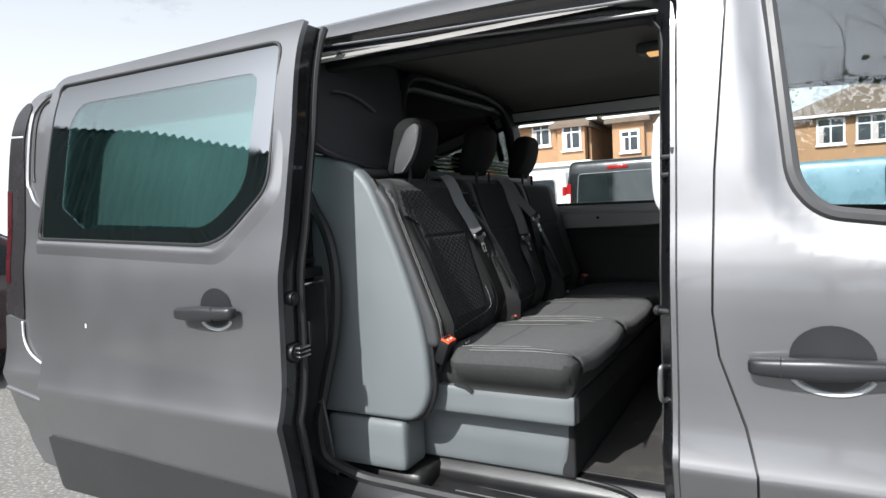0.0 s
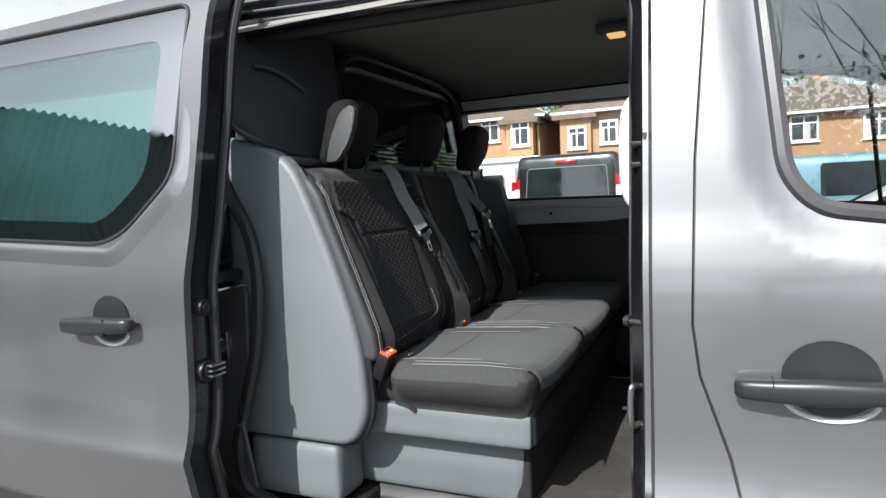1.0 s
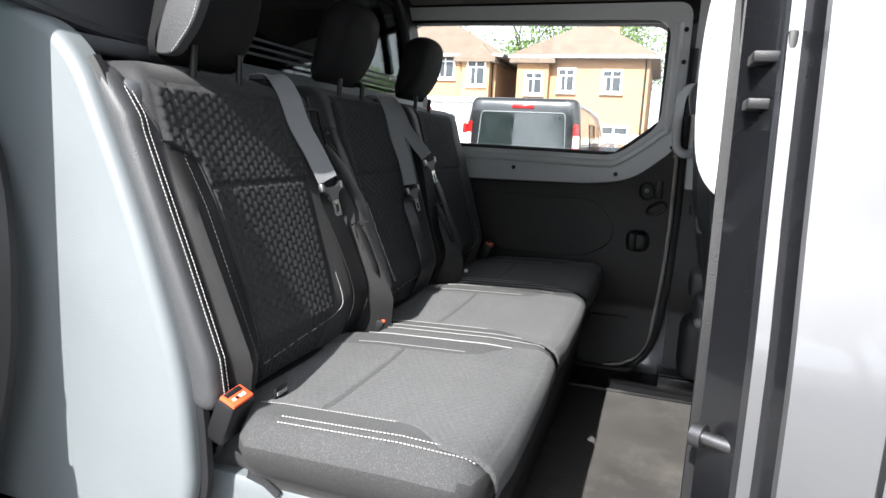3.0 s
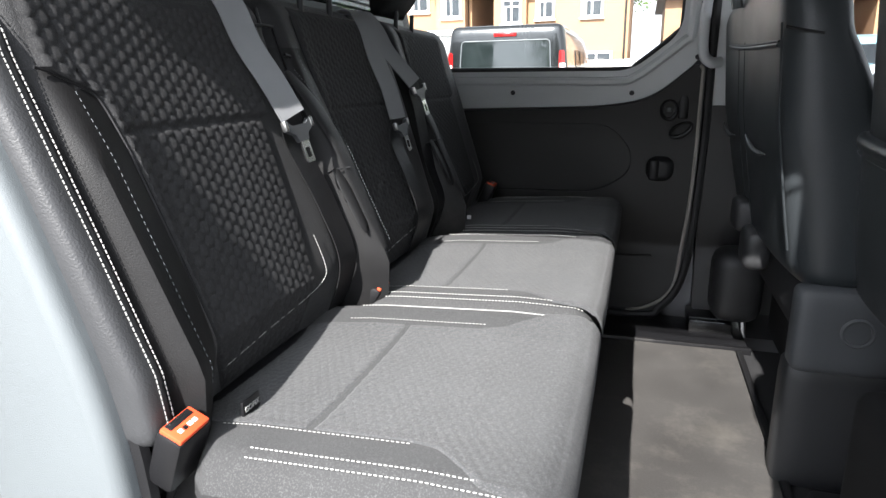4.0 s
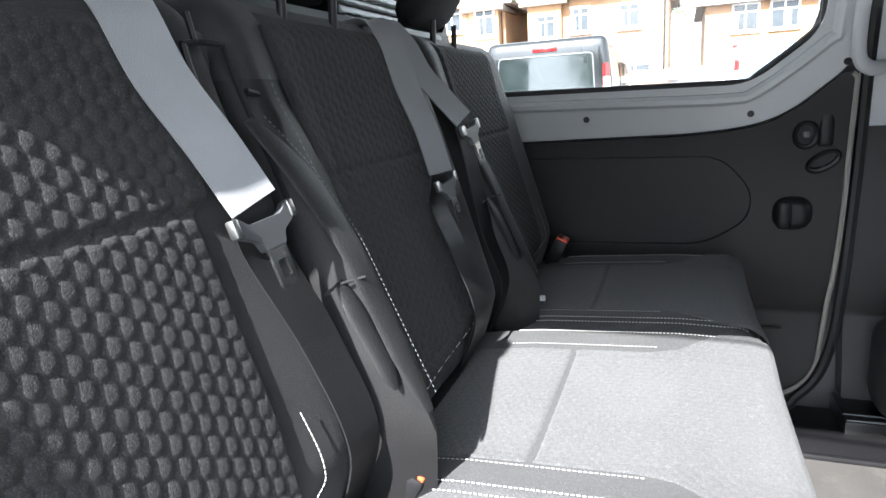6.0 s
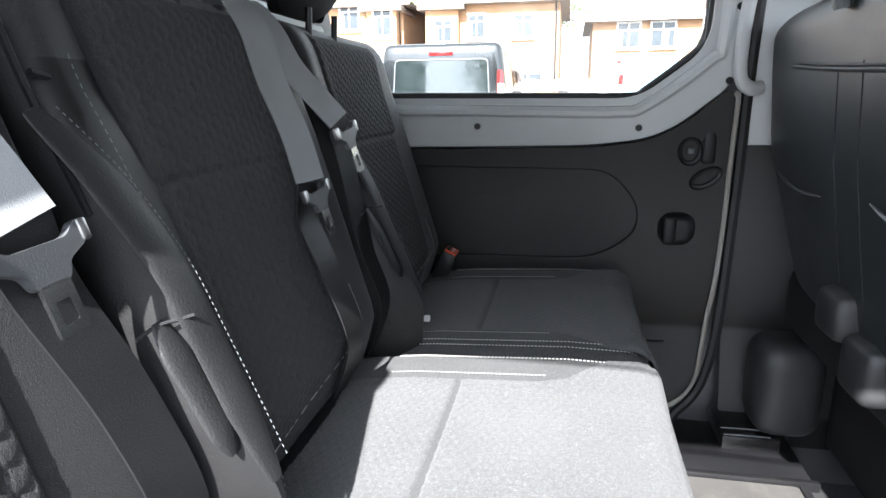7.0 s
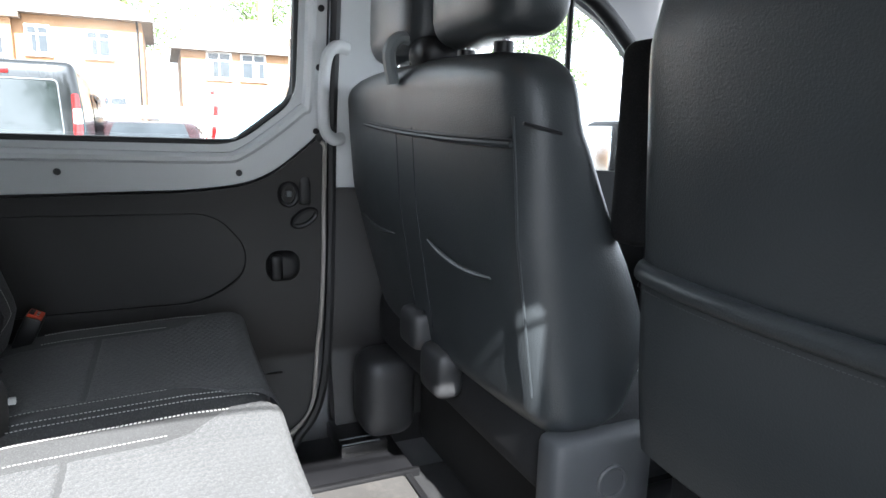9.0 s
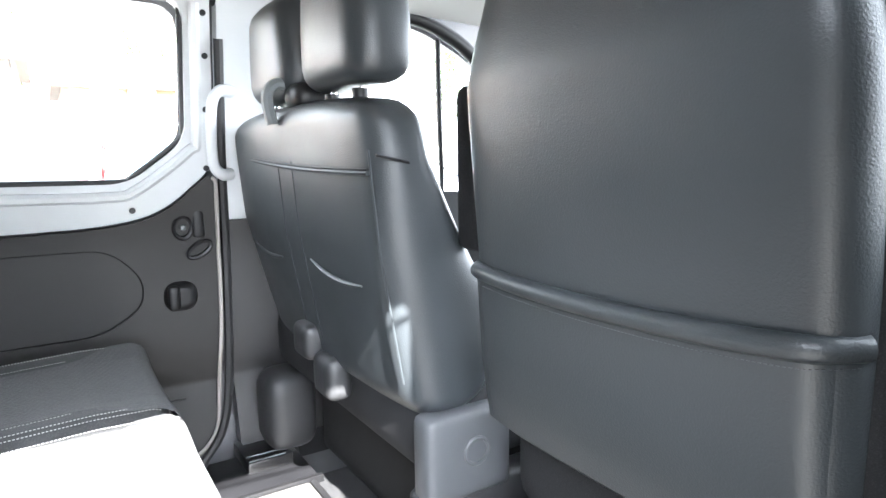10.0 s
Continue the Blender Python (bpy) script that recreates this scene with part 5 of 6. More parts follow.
for ym in (0.425, 0.925, 1.42):
    h = headrest(ym, up=0.0 if ym < 0.5 else 0.022)
    if ym < 0.5:
        ell = round_poly([(-0.838, 1.478), (-0.802, 1.478), (-0.762, 1.525), (-0.744, 1.58), (-0.740, 1.618), (-0.756, 1.632), (-0.790, 1.615), (-0.825, 1.54)], [0.012, 0.015, 0.03, 0.03, 0.012, 0.012, 0.03, 0.04])
        own = plate(ell, lambda a, b, d: Vector((a, ym - 0.1115 + d + 0.06 * max(0.0, b - 1.5), b)), 0.02, 0.004)
        bpart("headrest_side", own, SIDE_VINYL, "grey vinyl headrest side", h)
        front = smooth_path([(-0.800, 0, 1.482), (-0.764, 0, 1.526), (-0.748, 0, 1.58), (-0.745, 0, 1.615)], 6)
        bpart("stitching", dashes([Vector((p.x - 0.004, ym - 0.1125 + 0.06 * max(0.0, p.z - 1.5), p.z)) for p in front]), THREAD, "white stitching", h)

# grey side trim and base
trim_out = round_poly([(-1.10, 0.735), (-0.71, 0.735), (-0.662, 0.82), (-0.672, 1.0), (-0.748, 1.24), (-0.84, 1.45), (-0.895, 1.505), (-1.10, 1.57)], [0.02, 0.09, 0.06, 0.15, 0.2, 0.05, 0.05, 0.02])


def trim_y(a, b, d):
    return Vector((a, 0.172 + 0.02 * (b - 1.1) ** 2 + d, b))


bpart("side_trim", plate(trim_out, trim_y, 0.045, 0.018), TRIM_LIGHT, "smooth light grey plastic side trim")
# Shade in the gap behind the trim, drawn as a black tube.
bpart("trim_shadow_gap", tube([Vector((p[0] + 0.004, 0.207, p[1])) for p in trim_out[6:40]], 0.010, 6), BLACK, "black strip for the shade in the trim gap")
bpart("trim_foot", soft(-1.06, -0.765, 0.185, 0.32, 0.568, 0.728, 0.022, (10, 8, 8)), TRIM_LIGHT, "light grey plastic foot")


def base_shape(p):
    p.x += 0.02 * (p.z - 0.75)
    return p


bpart("base_upper", soft(-0.80, -0.257, 0.250, 1.74, 0.750, 0.838, 0.014, (14, 10, 8), base_shape), TRIM_LIGHT, "light grey plastic seat base")


def base_low(p):
    k = (0.742 - p.z) / 0.17
    if p.y < 0.5:
        p.y += 0.02 * k
        p.y += 0.012 * max(0.0, min(1.0, (p.z - 0.66) / 0.05))
    p.x -= 0.02 * k
    return p


bpart("base_lower", soft(-0.80, -0.292, 0.318, 1.73, 0.566, 0.752, 0.016, (14, 14, 14), base_low), TRIM_LIGHT, "light grey plastic base skirt")
# Black panel and lip added so that the base's front looks unlit.
bpart("base_front_shade", soft(-0.330, -0.287, 0.335, 1.735, 0.568, 0.757, 0.010, (6, 20, 10)), CARPET, "dark panel standing for the base's shaded front")
bpart("base_lip_shade", soft(-0.275, -0.2525, 0.272, 1.735, 0.754, 0.834, 0.008, (6, 20, 8)), CARPET, "dark lip standing for the base's shaded front")
bpart("cloth_tab", ribbon([(-0.62, 0.252, 0.842), (-0.585, 0.247, 0.838), (-0.56, 0.245, 0.824)], (0, 0.2, 1), 0.012, 0.004), FABRIC, "loose cloth tab")


def buckle(x, y, z, lean, tilt, lit=True):
    m = Matrix.Translation((x, y, z)) @ Euler((radians(tilt), radians(lean), 0)).to_matrix().to_4x4()
    b = bpart("buckle", box(-0.017, 0.017, -0.026, 0.026, -0.075, 0.0, 0.007, m=m), BLACK, "black belt buckle with a red button")
    bpart("button", box(-0.014, 0.014, -0.022, 0.022, -0.004, 0.0035, 0.002, m=m), ORANGE, "red-orange release button", b)
    bpart("slot", box(-0.0125, -0.0035, -0.017, 0.017, 0.002, 0.0042, 0.0005, m=m), BLACK, "", b)
    for k in range(4):
        bpart("lettering", box(0.001, 0.006, -0.0135 + 0.007 * k, -0.0085 + 0.007 * k, 0.003, 0.0041, m=m), WHITE if k != 1 else BLACK, "small pale marks", b)
    bpart("slot_edge", box(-0.0105, -0.0088, -0.012, 0.010, 0.003, 0.0046, m=m), CHROME, "", b)
    bpart("stalk", tube([m @ Vector(p) for p in ((0, 0, -0.07), (0, 0, -0.11), (-0.01, 0, -0.14))], 0.007, 6), BLACK, "", b)


buckle(-0.618, 0.222, 0.980, 24, 6)
buckle(-0.622, 0.752, 0.968, 30, 0)
buckle(-0.63, 1.715, 1.0, 25, 0)


def belt(y_top, y_tongue, y_low, zt, off=0.0, tw=0.047, turn=20):
    """A shoulder belt: from the shelf over the backrest's shoulder, down to the tongue and on to its anchor."""
    def on(f, z, lift):
        return Vector((back_x(z) + 0.014 * interp(z, [1.3, 1.44], [1.9, 0.5]) + lift + off * f, y_top + f * (y_tongue - y_top), z))
    pts = [Vector((-0.845, y_top - 0.012, 1.468)), Vector((back_x(1.44) - 0.012, y_top - 0.004, 1.474)), on(0.08, 1.442, 0.008), on(0.3, 1.43 + 0.3 * (zt - 1.40), 0.006), on(0.65, 1.43 + 0.65 * (zt - 1.40), 0.007), on(1.0, zt + 0.03, 0.006)]
    b = bpart("seat_belt", ribbon(smooth_path(pts, 8), (0.52, 1, 0.02), tw, 0.0022), BELT, "grey woven seat belt")
    low = [on(1.0, zt + 0.028, 0.001), on(1.0, zt - 0.02, -0.014) + Vector((0, 0.35 * (y_low - y_tongue), 0)), Vector((back_x(1.13) + 0.027, y_low - 0.008, 1.13)), Vector((back_x(1.03) + 0.027, y_low, 1.03)), Vector((back_x(0.94) + 0.014, y_low + 0.008, 0.94))]
    bpart("lower_strap", ribbon(smooth_path(low, 8), (0.08, 1, 0.02), tw * 1.12, 0.002), STRAP_SHADE, "woven strap darkened for shade", b)
    m = Matrix.Translation((back_x(zt) + 0.036 + off, y_tongue, zt)) @ Euler((radians(turn), radians(-16), 0)).to_matrix().to_4x4()
    own = panel(round_poly([(-0.043, 0.024), (-0.039, 0.010), (-0.019, 0.002), (-0.0145, -0.010), (0.0145, -0.010), (0.019, 0.002), (0.039, 0.010), (0.043, 0.024), (0.034, 0.026), (0.024, 0.017), (-0.024, 0.017), (-0.034, 0.026)], 0.005), [], lambda a, c, d: m @ Vector((0.004 - d, a, c)), 0.007)
    t = bpart("tongue_grip", own, TRIM_MID, "grey plastic tongue grip", b)
    loop = panel(round_poly([(-0.0125, -0.008), (-0.0125, -0.044), (0.0125, -0.044), (0.0125, -0.008)], 0.003), [round_poly([(-0.0065, -0.020), (-0.0065, -0.036), (0.0065, -0.036), (0.0065, -0.020)], 0.002)], lambda a, c, d: m @ Vector((0.004 - d, a, c)), 0.003)
    bpart("tongue", loop, CHROME, "steel tongue", b)
    for sy in (-1, 1):
        bpart("grip_cap", box(-0.003, 0.006, -0.004, 0.004, -0.008, 0.008, 0.002, m=m @ Matrix.Translation((0, sy * 0.0395, 0.018))), STEEL, "", b)
    guide = bpart("belt_guide", box(-0.02, 0.02, -0.028, 0.028, -0.006, 0.006, 0.004, m=Matrix.Translation((back_x(1.445) - 0.035, y_top, 1.462))), BLACK, "black belt guide", b)


belt(0.592, 0.636, 0.684, 1.245, 0.010, turn=3)
belt(1.100, 1.092, 1.080, 1.214, turn=5)
belt(1.135, 1.170, 1.235, 1.290, 0.040, turn=6)
tag = bpart("child_seat_tag", box(-0.612, -0.608, 0.307, 0.341, 0.940, 0.962, 0.001), BLACK, "small black cloth tag with white letters")
cu = bpy.data.curves.new("lettering", "FONT")
cu.body, cu.size, cu.extrude, cu.align_x = "ISOFIX", 0.0098, 0.0003, "CENTER"
tmp = new("lettering", cu)
bpy.context.view_layer.update()
me = bpy.data.meshes.new_from_object(tmp.evaluated_get(bpy.context.evaluated_depsgraph_get()))
bpy.data.objects.remove(tmp)
bpy.data.curves.remove(cu)
me.transform(Matrix.Translation((-0.6072, 0.324, 0.948)) @ Euler((radians(90), 0, radians(90))).to_matrix().to_4x4())
ob = finish("lettering", me, THREAD, tag, "white letters", False)
bpart("label", box(-0.61, -0.60, 1.33, 1.338, 0.965, 0.975, 0.001), WHITE, "small white label")


# ---- front seats ----
def front_seat(name, label, y0, y1, x0, ztop, twin):
    s = thing(name, label, "car seat", (x0 + 0.25, (y0 + y1) / 2, 0.56))
    inv = s.matrix_world.inverted()

    def sp(nm, bm, material, lab="", parent=None, smooth=True):
        ob = part(nm, bm, material, parent or s, lab, smooth)
        if parent is None:
            ob.matrix_parent_inverse = inv
        return ob
    ym, hw = (y0 + y1) / 2, (y1 - y0) / 2

    def rear(z):
        return x0 + interp(z, [0.9, 1.0, 1.1, 1.25, 1.4, 1.5, 1.6], [0.065, 0.045, 0.026, 0.0, -0.012, -0.02, -0.012] if twin else [0.045, 0.02, 0.008, 0.0, -0.012, -0.02, -0.012])

    def shape(p):
        z = p.z
        t = (p.y - ym) / hw
        if twin:
            p.x *= interp(z, [0.945, 0.98, 1.08, 1.2, 1.4, 1.5], [0.9, 1.2, 1.7, 1.45, 0.82, 0.8])
        p.x += rear(z)
        zone = 0.14 if twin else 0.24
        top = max(0.0, (z - (ztop - zone)) / zone)
        p.y = ym + (p.y - ym) * (1 - (0.05 * top * top if twin else 0.22 * top ** 2.5))
        p.z -= (0.035 if not twin else 0.018) * abs(t) ** 3 * top
        if twin and t > 0:
            p.y -= 0.13 * t * max(0.0, min(1.0, (1.26 - z) / 0.32))
        p.x += 0.02 * abs(t) ** 4
        return p
    back = sp("backrest", soft(0.0, 0.13, y0, y1, 0.945 if twin else 0.975, ztop, 0.048 if twin else 0.036, (12, 40, 40), shape), VINYL_BACK, "dark vinyl seat back")
    sp("cushion", soft(x0 + 0.08, x0 + 0.56, y0 + 0.01, y1 - 0.01, 0.83, 1.0, 0.05, (14, 16, 8)), FABRIC, "charcoal cloth cushion")
    sp("seat_base", soft(x0 + (0.19 if twin else 0.04), x0 + 0.5, y0 + 0.05, y1 - 0.05, 0.558, 0.85, 0.03, (20, 24, 16)), SEAT_SKIRT, "dark seat base")
    return s, sp, back, rear


# driver's seat
s, sp, back, rear = front_seat("driver_seat", "dark vinyl driver's seat with a map pocket across its back", 0.312, 0.855, 0.130, 1.665, False)


def pocket_line(y):
    return 1.243 - 0.010 * math.sin(math.pi * (y - 0.312) / 0.543)


def pocket(u, v):
    y = 0.316 + 0.535 * u
    zt = pocket_line(y)
    z = 1.0 + (zt - 1.0) * v
    t = abs((y - 0.5835) / 0.2715)
    edge = min(1.0, 10 * min(u, 1 - u)) ** 0.5
    return Vector((rear(z) + 0.02 * t ** 4 + 0.03 * max(0.0, t - 0.9) / 0.1 - 0.003 - 0.006 * edge * (0.35 + 0.65 * v) * min(1.0, 6 * v), y, z))


sp("map_pocket", sheet(pocket, 40, 20), VINYL_BACK, "dark vinyl map pocket", back)
hem = [pocket(u, 1.0) + Vector((0.004, 0, -0.010)) for u in np.linspace(0.0, 1.0, 40)]
sp("pocket_hem", tube(hem, 0.0125, 12, flat=1.0), VINYL_BACK, "thick pocket hem", back)
sp("hem_stitching", dashes([p + Vector((-0.009, 0, -0.016)) for p in hem], 0.005, 0.003, 0.0005), TRIM_MID, "", back)
sp("side_seam", tube([Vector((rear(z) + 0.058, 0.313 + 0.2 * max(0, z - 1.5) ** 1.0, z)) for z in np.linspace(1.03, 1.55, 30)], 0.0025, 6), BLACK, "", back)
sp("side_bolster", soft(0.182, 0.262, 0.296, 0.36, 1.0, 1.56, 0.025, (8, 6, 20)), FABRIC, "charcoal cloth bolster", back)
sp("armrest", soft(0.190, 0.262, 0.905, 0.968, 1.24, 1.515, 0.022, (8, 8, 16)), FABRIC, "folded black armrest")
hr = sp("headrest", soft(0.12, 0.24, 0.45, 0.71, 1.72, 1.88, 0.05, (10, 14, 12)), VINYL_BACK, "dark vinyl headrest")
for dy in (0.51, 0.63):
    sp("post", cyl((0.18, dy, 1.62), (0.18, dy, 1.74), 0.006, 10), CHROME, "", hr)
sp("recliner_cover", soft(0.19, 0.30, 0.235, 0.30, 0.93, 1.10, 0.02, (8, 6, 8)), TRIM_DARK, "dark recliner cover")

# passenger double seat
s, sp, back, rear = front_seat("passenger_double_seat", "dark vinyl two-person front seat with map pockets and two headrests", 0.945, 1.800, 0.036, 1.508, True)
seam = [Vector((rear(1.40) - 0.0015 + 0.02 * abs((y - 1.3025) / 0.3975) ** 4, y, 1.396 + 0.042 * (y - 1.30) - 0.008 * math.sin(math.pi * (y - 0.92) / 0.78))) for y in np.linspace(0.968, 1.74, 30)]
sp("top_seam", tube(seam, 0.0026, 6), BLACK, "", back)
sp("top_roll", tube([p + Vector((0.0, 0, -0.006)) for p in seam], 0.004, 6), VINYL_BACK, "", back)
sp("side_seam_rear", tube([Vector((rear(z) + 0.010, 0.972 - 0.01 * math.sin((z - 1.0) * 6), z)) for z in np.linspace(1.02, 1.41, 30)], 0.002, 6), VINYL_BACK, "", back)
sp("side_seam", tube([Vector((rear(1.40) + 0.012 + 0.058 * u, 0.9455, 1.402 - 0.012 * u)) for u in np.linspace(0, 1, 12)], 0.0025, 6), BLACK, "", back)
for y in (1.30, 1.385):
    sp("panel_seam", tube([Vector((rear(z) + 0.0004, y + 0.02 * (1.4 - z), z)) for z in np.linspace(1.02, 1.395, 24)], 0.0016, 6), VINYL_BACK, "", back)
for ya, yb, za in ((1.02, 1.255, 1.19), (1.43, 1.655, 1.19)):
    lip = [Vector((rear(za) - 0.007, ya + (yb - ya) * t, za - 0.004 + 0.016 * t ** 2 - 0.014 * math.sin(math.pi * t) * 0.6)) for t in np.linspace(0, 1, 18)]
    sp("pocket_lip", pad(lip, 0.010, 0.005, (-1, 0, 0.1), 8), VINYL_BACK, "curved pocket lip", back)

for ya, yb in ((0.985, 1.265), (1.32, 1.60)):
    def hs(p, ya=ya, yb=yb):
        t = (p.y - (ya + yb) / 2) / ((yb - ya) / 2)
        k = (p.z - 1.62) / 0.1
        p.y -= 0.02 * t * max(0.0, k)
        p.x += 0.012 * t * t
        return p
    hr = sp("headrest", soft(0.022, 0.135, ya, yb, 1.52, 1.735, 0.045, (10, 16, 14), hs), VINYL_BACK, "dark vinyl headrest")
    for dy in (-0.06, 0.06):
        sp("post", cyl((0.07, (ya + yb) / 2 + dy, 1.48), (0.078, (ya + yb) / 2 + dy, 1.56), 0.006, 10), CHROME, "", hr)
        sp("collar", cyl((0.07, (ya + yb) / 2 + dy, 1.500), (0.07, (ya + yb) / 2 + dy, 1.515), 0.014, 12), BLACK, "", hr)
sp("belt_clip", tube(smooth_path([(0.010, 1.36, 1.47), (0.002, 1.36, 1.525), (0.025, 1.36, 1.552), (0.07, 1.36, 1.54)], 6), 0.012, 8), TRIM_LIGHT, "pale belt guide loop")
sp("belt_roll", soft(0.03, 0.13, 1.265, 1.36, 1.49, 1.552, 0.03, (8, 8, 8)), BLACK, "black belt roll")
box_c = sp("hinge_box", soft(0.105, 0.285, 0.925, 0.985, 0.80, 0.962, 0.018, (10, 8, 10)), TRIM_MID, "grey plastic hinge cover")
ringp = [Vector((0.204 + 0.024 * math.cos(a), 0.9245, 0.888 + 0.024 * math.sin(a))) for a in np.linspace(0, 2 * math.pi, 22)[:-1]]
sp("round_cap", tube(ringp, 0.004, 6, True), TRIM_MID, "", box_c)
sp("hinge_cover", soft(0.045, 0.11, 1.33, 1.42, 0.965, 1.045, 0.02, (8, 8, 8)), CHARCOAL, "grey hinge cover")
sp("hinge_cover", soft(0.060, 0.12, 1.245, 1.345, 0.895, 0.99, 0.022, (8, 8, 8)), CHARCOAL, "grey hinge cover")
sp("foot", soft(0.10, 0.45, 0.93, 1.0, 0.558, 0.82, 0.02, (8, 6, 8)), CHARCOAL, "dark seat foot")
sp("floor_bracket", box(0.15, 0.30, 0.70, 0.88, 0.556, 0.60, 0.01), BLACK, "black seat rail")
for y in (0.74, 0.80):
    sp("rail_bolt", cyl((0.17, y, 0.60), (0.17, y, 0.608), 0.009, 6), STEEL, "")


# ---- outside ----
ground = part("ground", box(-300, 300, -300, 300, -0.3, 0.0), ASPHALT)
tagged(ground, "worn grey tarmac yard", "ground", kind="structure")

BRICK = mat("orange_brick", (0.34, 0.20, 0.11), 0.9, 0, 0.12, 1.5, 0.4, 30.0)
ROOFT = mat("brown_roof_tile", (0.14, 0.105, 0.08), 0.9, 0, 0.25, 2.0, 0.6, 12.0)
UPVC = mat("white_upvc", (0.8, 0.8, 0.8), 0.4, 0, 0.04, 5.0, 0.02, 100.0)
PANE = mat("dark_pane", (0.03, 0.035, 0.04), 0.06, 0, 0.4, 3.0, 0.0, 50.0)
CURTAIN = mat("curtain_cloth", (0.45, 0.4, 0.38), 0.9, 0, 0.3, 12.0, 0.2, 80.0)
VANGLASS = mat("dark_van_glass", (0.012, 0.016, 0.016), 0.05, 0, 0.3, 3.0, 0.0, 50.0)
VANGLASS.node_tree.nodes["Principled BSDF"].inputs["IOR"].default_value = 1.75
LEAF = mat("green_leaves", (0.10, 0.17, 0.035), 0.7, 0, 0.45, 1.5, 0.1, 30.0)
BARK = mat("dark_bark", (0.05, 0.04, 0.032), 0.9, 0, 0.3, 5.0, 0.6, 40.0)
FENCE = mat("pale_fence_board", (0.62, 0.58, 0.52), 0.85, 0, 0.15, 2.0, 0.3, 60.0)


def window(h, x, y, z, w, ht, lights=2):
    fr = part("window", box(x, x + w, y - 0.06, y + 0.05, z, z + ht, 0.01), UPVC, h, "white framed window")
    n = lights
    for k in range(n):
        x0 = x + 0.09 + k * (w - 0.18 + 0.07) / n
        x1 = x0 + (w - 0.18 - 0.07 * (n - 1)) / n
        part("pane", box(x0, x1, y - 0.075, y - 0.055, z + 0.1, z + ht * 0.66), PANE, fr)
        part("pane", box(x0, x1, y - 0.075, y - 0.055, z + ht * 0.66 + 0.06, z + ht - 0.09), PANE, fr)
        if (k + int(x * 7)) % 2:
            part("curtain", box(x0, x0 + (x1 - x0) * 0.45, y - 0.079, y - 0.074, z + 0.1, z + ht * 0.66), CURTAIN, fr)
    part("sill", box(x - 0.05, x + w + 0.05, y - 0.14, y, z - 0.07, z, 0.01), UPVC, fr)


def hip_roof(x0, x1, y0, y1, z, rise, over=0.4):
    own = bmesh.new()
    x0, x1, y0, y1 = x0 - over, x1 + over, y0 - over, y1 + over
    d = min((y1 - y0), (x1 - x0)) / 2
    if (x1 - x0) > (y1 - y0):
        a, b = (x0 + d, (y0 + y1) / 2, z + rise), (x1 - d, (y0 + y1) / 2, z + rise)
    else:
        a, b = ((x0 + x1) / 2, y0 + d, z + rise), ((x0 + x1) / 2, y1 - d, z + rise)
    lo = [own.verts.new(p) for p in ((x0, y0, z - 0.16), (x1, y0, z - 0.16), (x1, y1, z - 0.16), (x0, y1, z - 0.16))]
    c = [own.verts.new(p) for p in ((x0, y0, z), (x1, y0, z), (x1, y1, z), (x0, y1, z))]
    t = [own.verts.new(a), own.verts.new(b)]
    own.faces.new(lo[::-1])
    for k in range(4):
        own.faces.new((lo[k], lo[(k + 1) % 4], c[(k + 1) % 4], c[k]))
    if (x1 - x0) > (y1 - y0):
        own.faces.new((c[0], c[1], t[1], t[0]))
        own.faces.new((c[1], c[2], t[1]))
        own.faces.new((c[2], c[3], t[0], t[1]))
        own.faces.new((c[3], c[0], t[0]))
    else:
        own.faces.new((c[0], c[1], t[0]))
        own.faces.new((c[1], c[2], t[1], t[0]))
        own.faces.new((c[2], c[3], t[1]))
        own.faces.new((c[3], c[0], t[0], t[1]))
    return own


def house(x0, x1, y, depth, eave, rise, bays, wins, chim, label):
    h = thing("house", label, "house", ((x0 + x1) / 2, y + depth / 2, 0), group="row of houses")
    inv = h.matrix_world.inverted()
    before = set(scene.objects)
    part("wall", box(x0, x1, y, y + depth, 0, eave), BRICK, h, "orange brick wall", False)
    part("roof", hip_roof(x0, x1, y, y + depth, eave, rise), ROOFT, h, "brown tiled hipped roof", False)
    for bx0, bx1, out, bz, own_roof in bays:
        part("bay", box(bx0, bx1, y - out, y + 0.2, 0, bz), BRICK, h, "projecting brick bay", False)
        part("bay_roof", hip_roof(bx0, bx1, y - out, y + 1.5, bz, own_roof, 0.3), ROOFT, h, "small tiled roof", False)
    for w in wins:
        window(h, *w)
    for cx in chim:
        c = part("chimney", box(cx, cx + 0.7, y + depth / 2 - 0.3, y + depth / 2 + 0.3, eave + 0.5, eave + rise + 1.0, 0.02), BRICK, h, "brick chimney", False)
        part("pot", cyl((cx + 0.35, y + depth / 2, eave + rise + 1.0), (cx + 0.35, y + depth / 2, eave + rise + 1.4), 0.12, 10), BRICK, c)
    part("gutter", tube([(x0 - 0.4, y - 0.45, eave - 0.08), (x1 + 0.4, y - 0.45, eave - 0.08)], 0.06, 6), UPVC, h, "white gutter")
    part("downpipe", tube([(x1 - 0.15, y - 0.4, eave - 0.1), (x1 - 0.15, y - 0.08, eave - 0.4), (x1 - 0.15, y - 0.08, 0.1)], 0.04, 6), BLACK, h, "black downpipe")
    for ob in set(scene.objects) - before:
        if ob.parent == h:
            ob.matrix_parent_inverse = inv


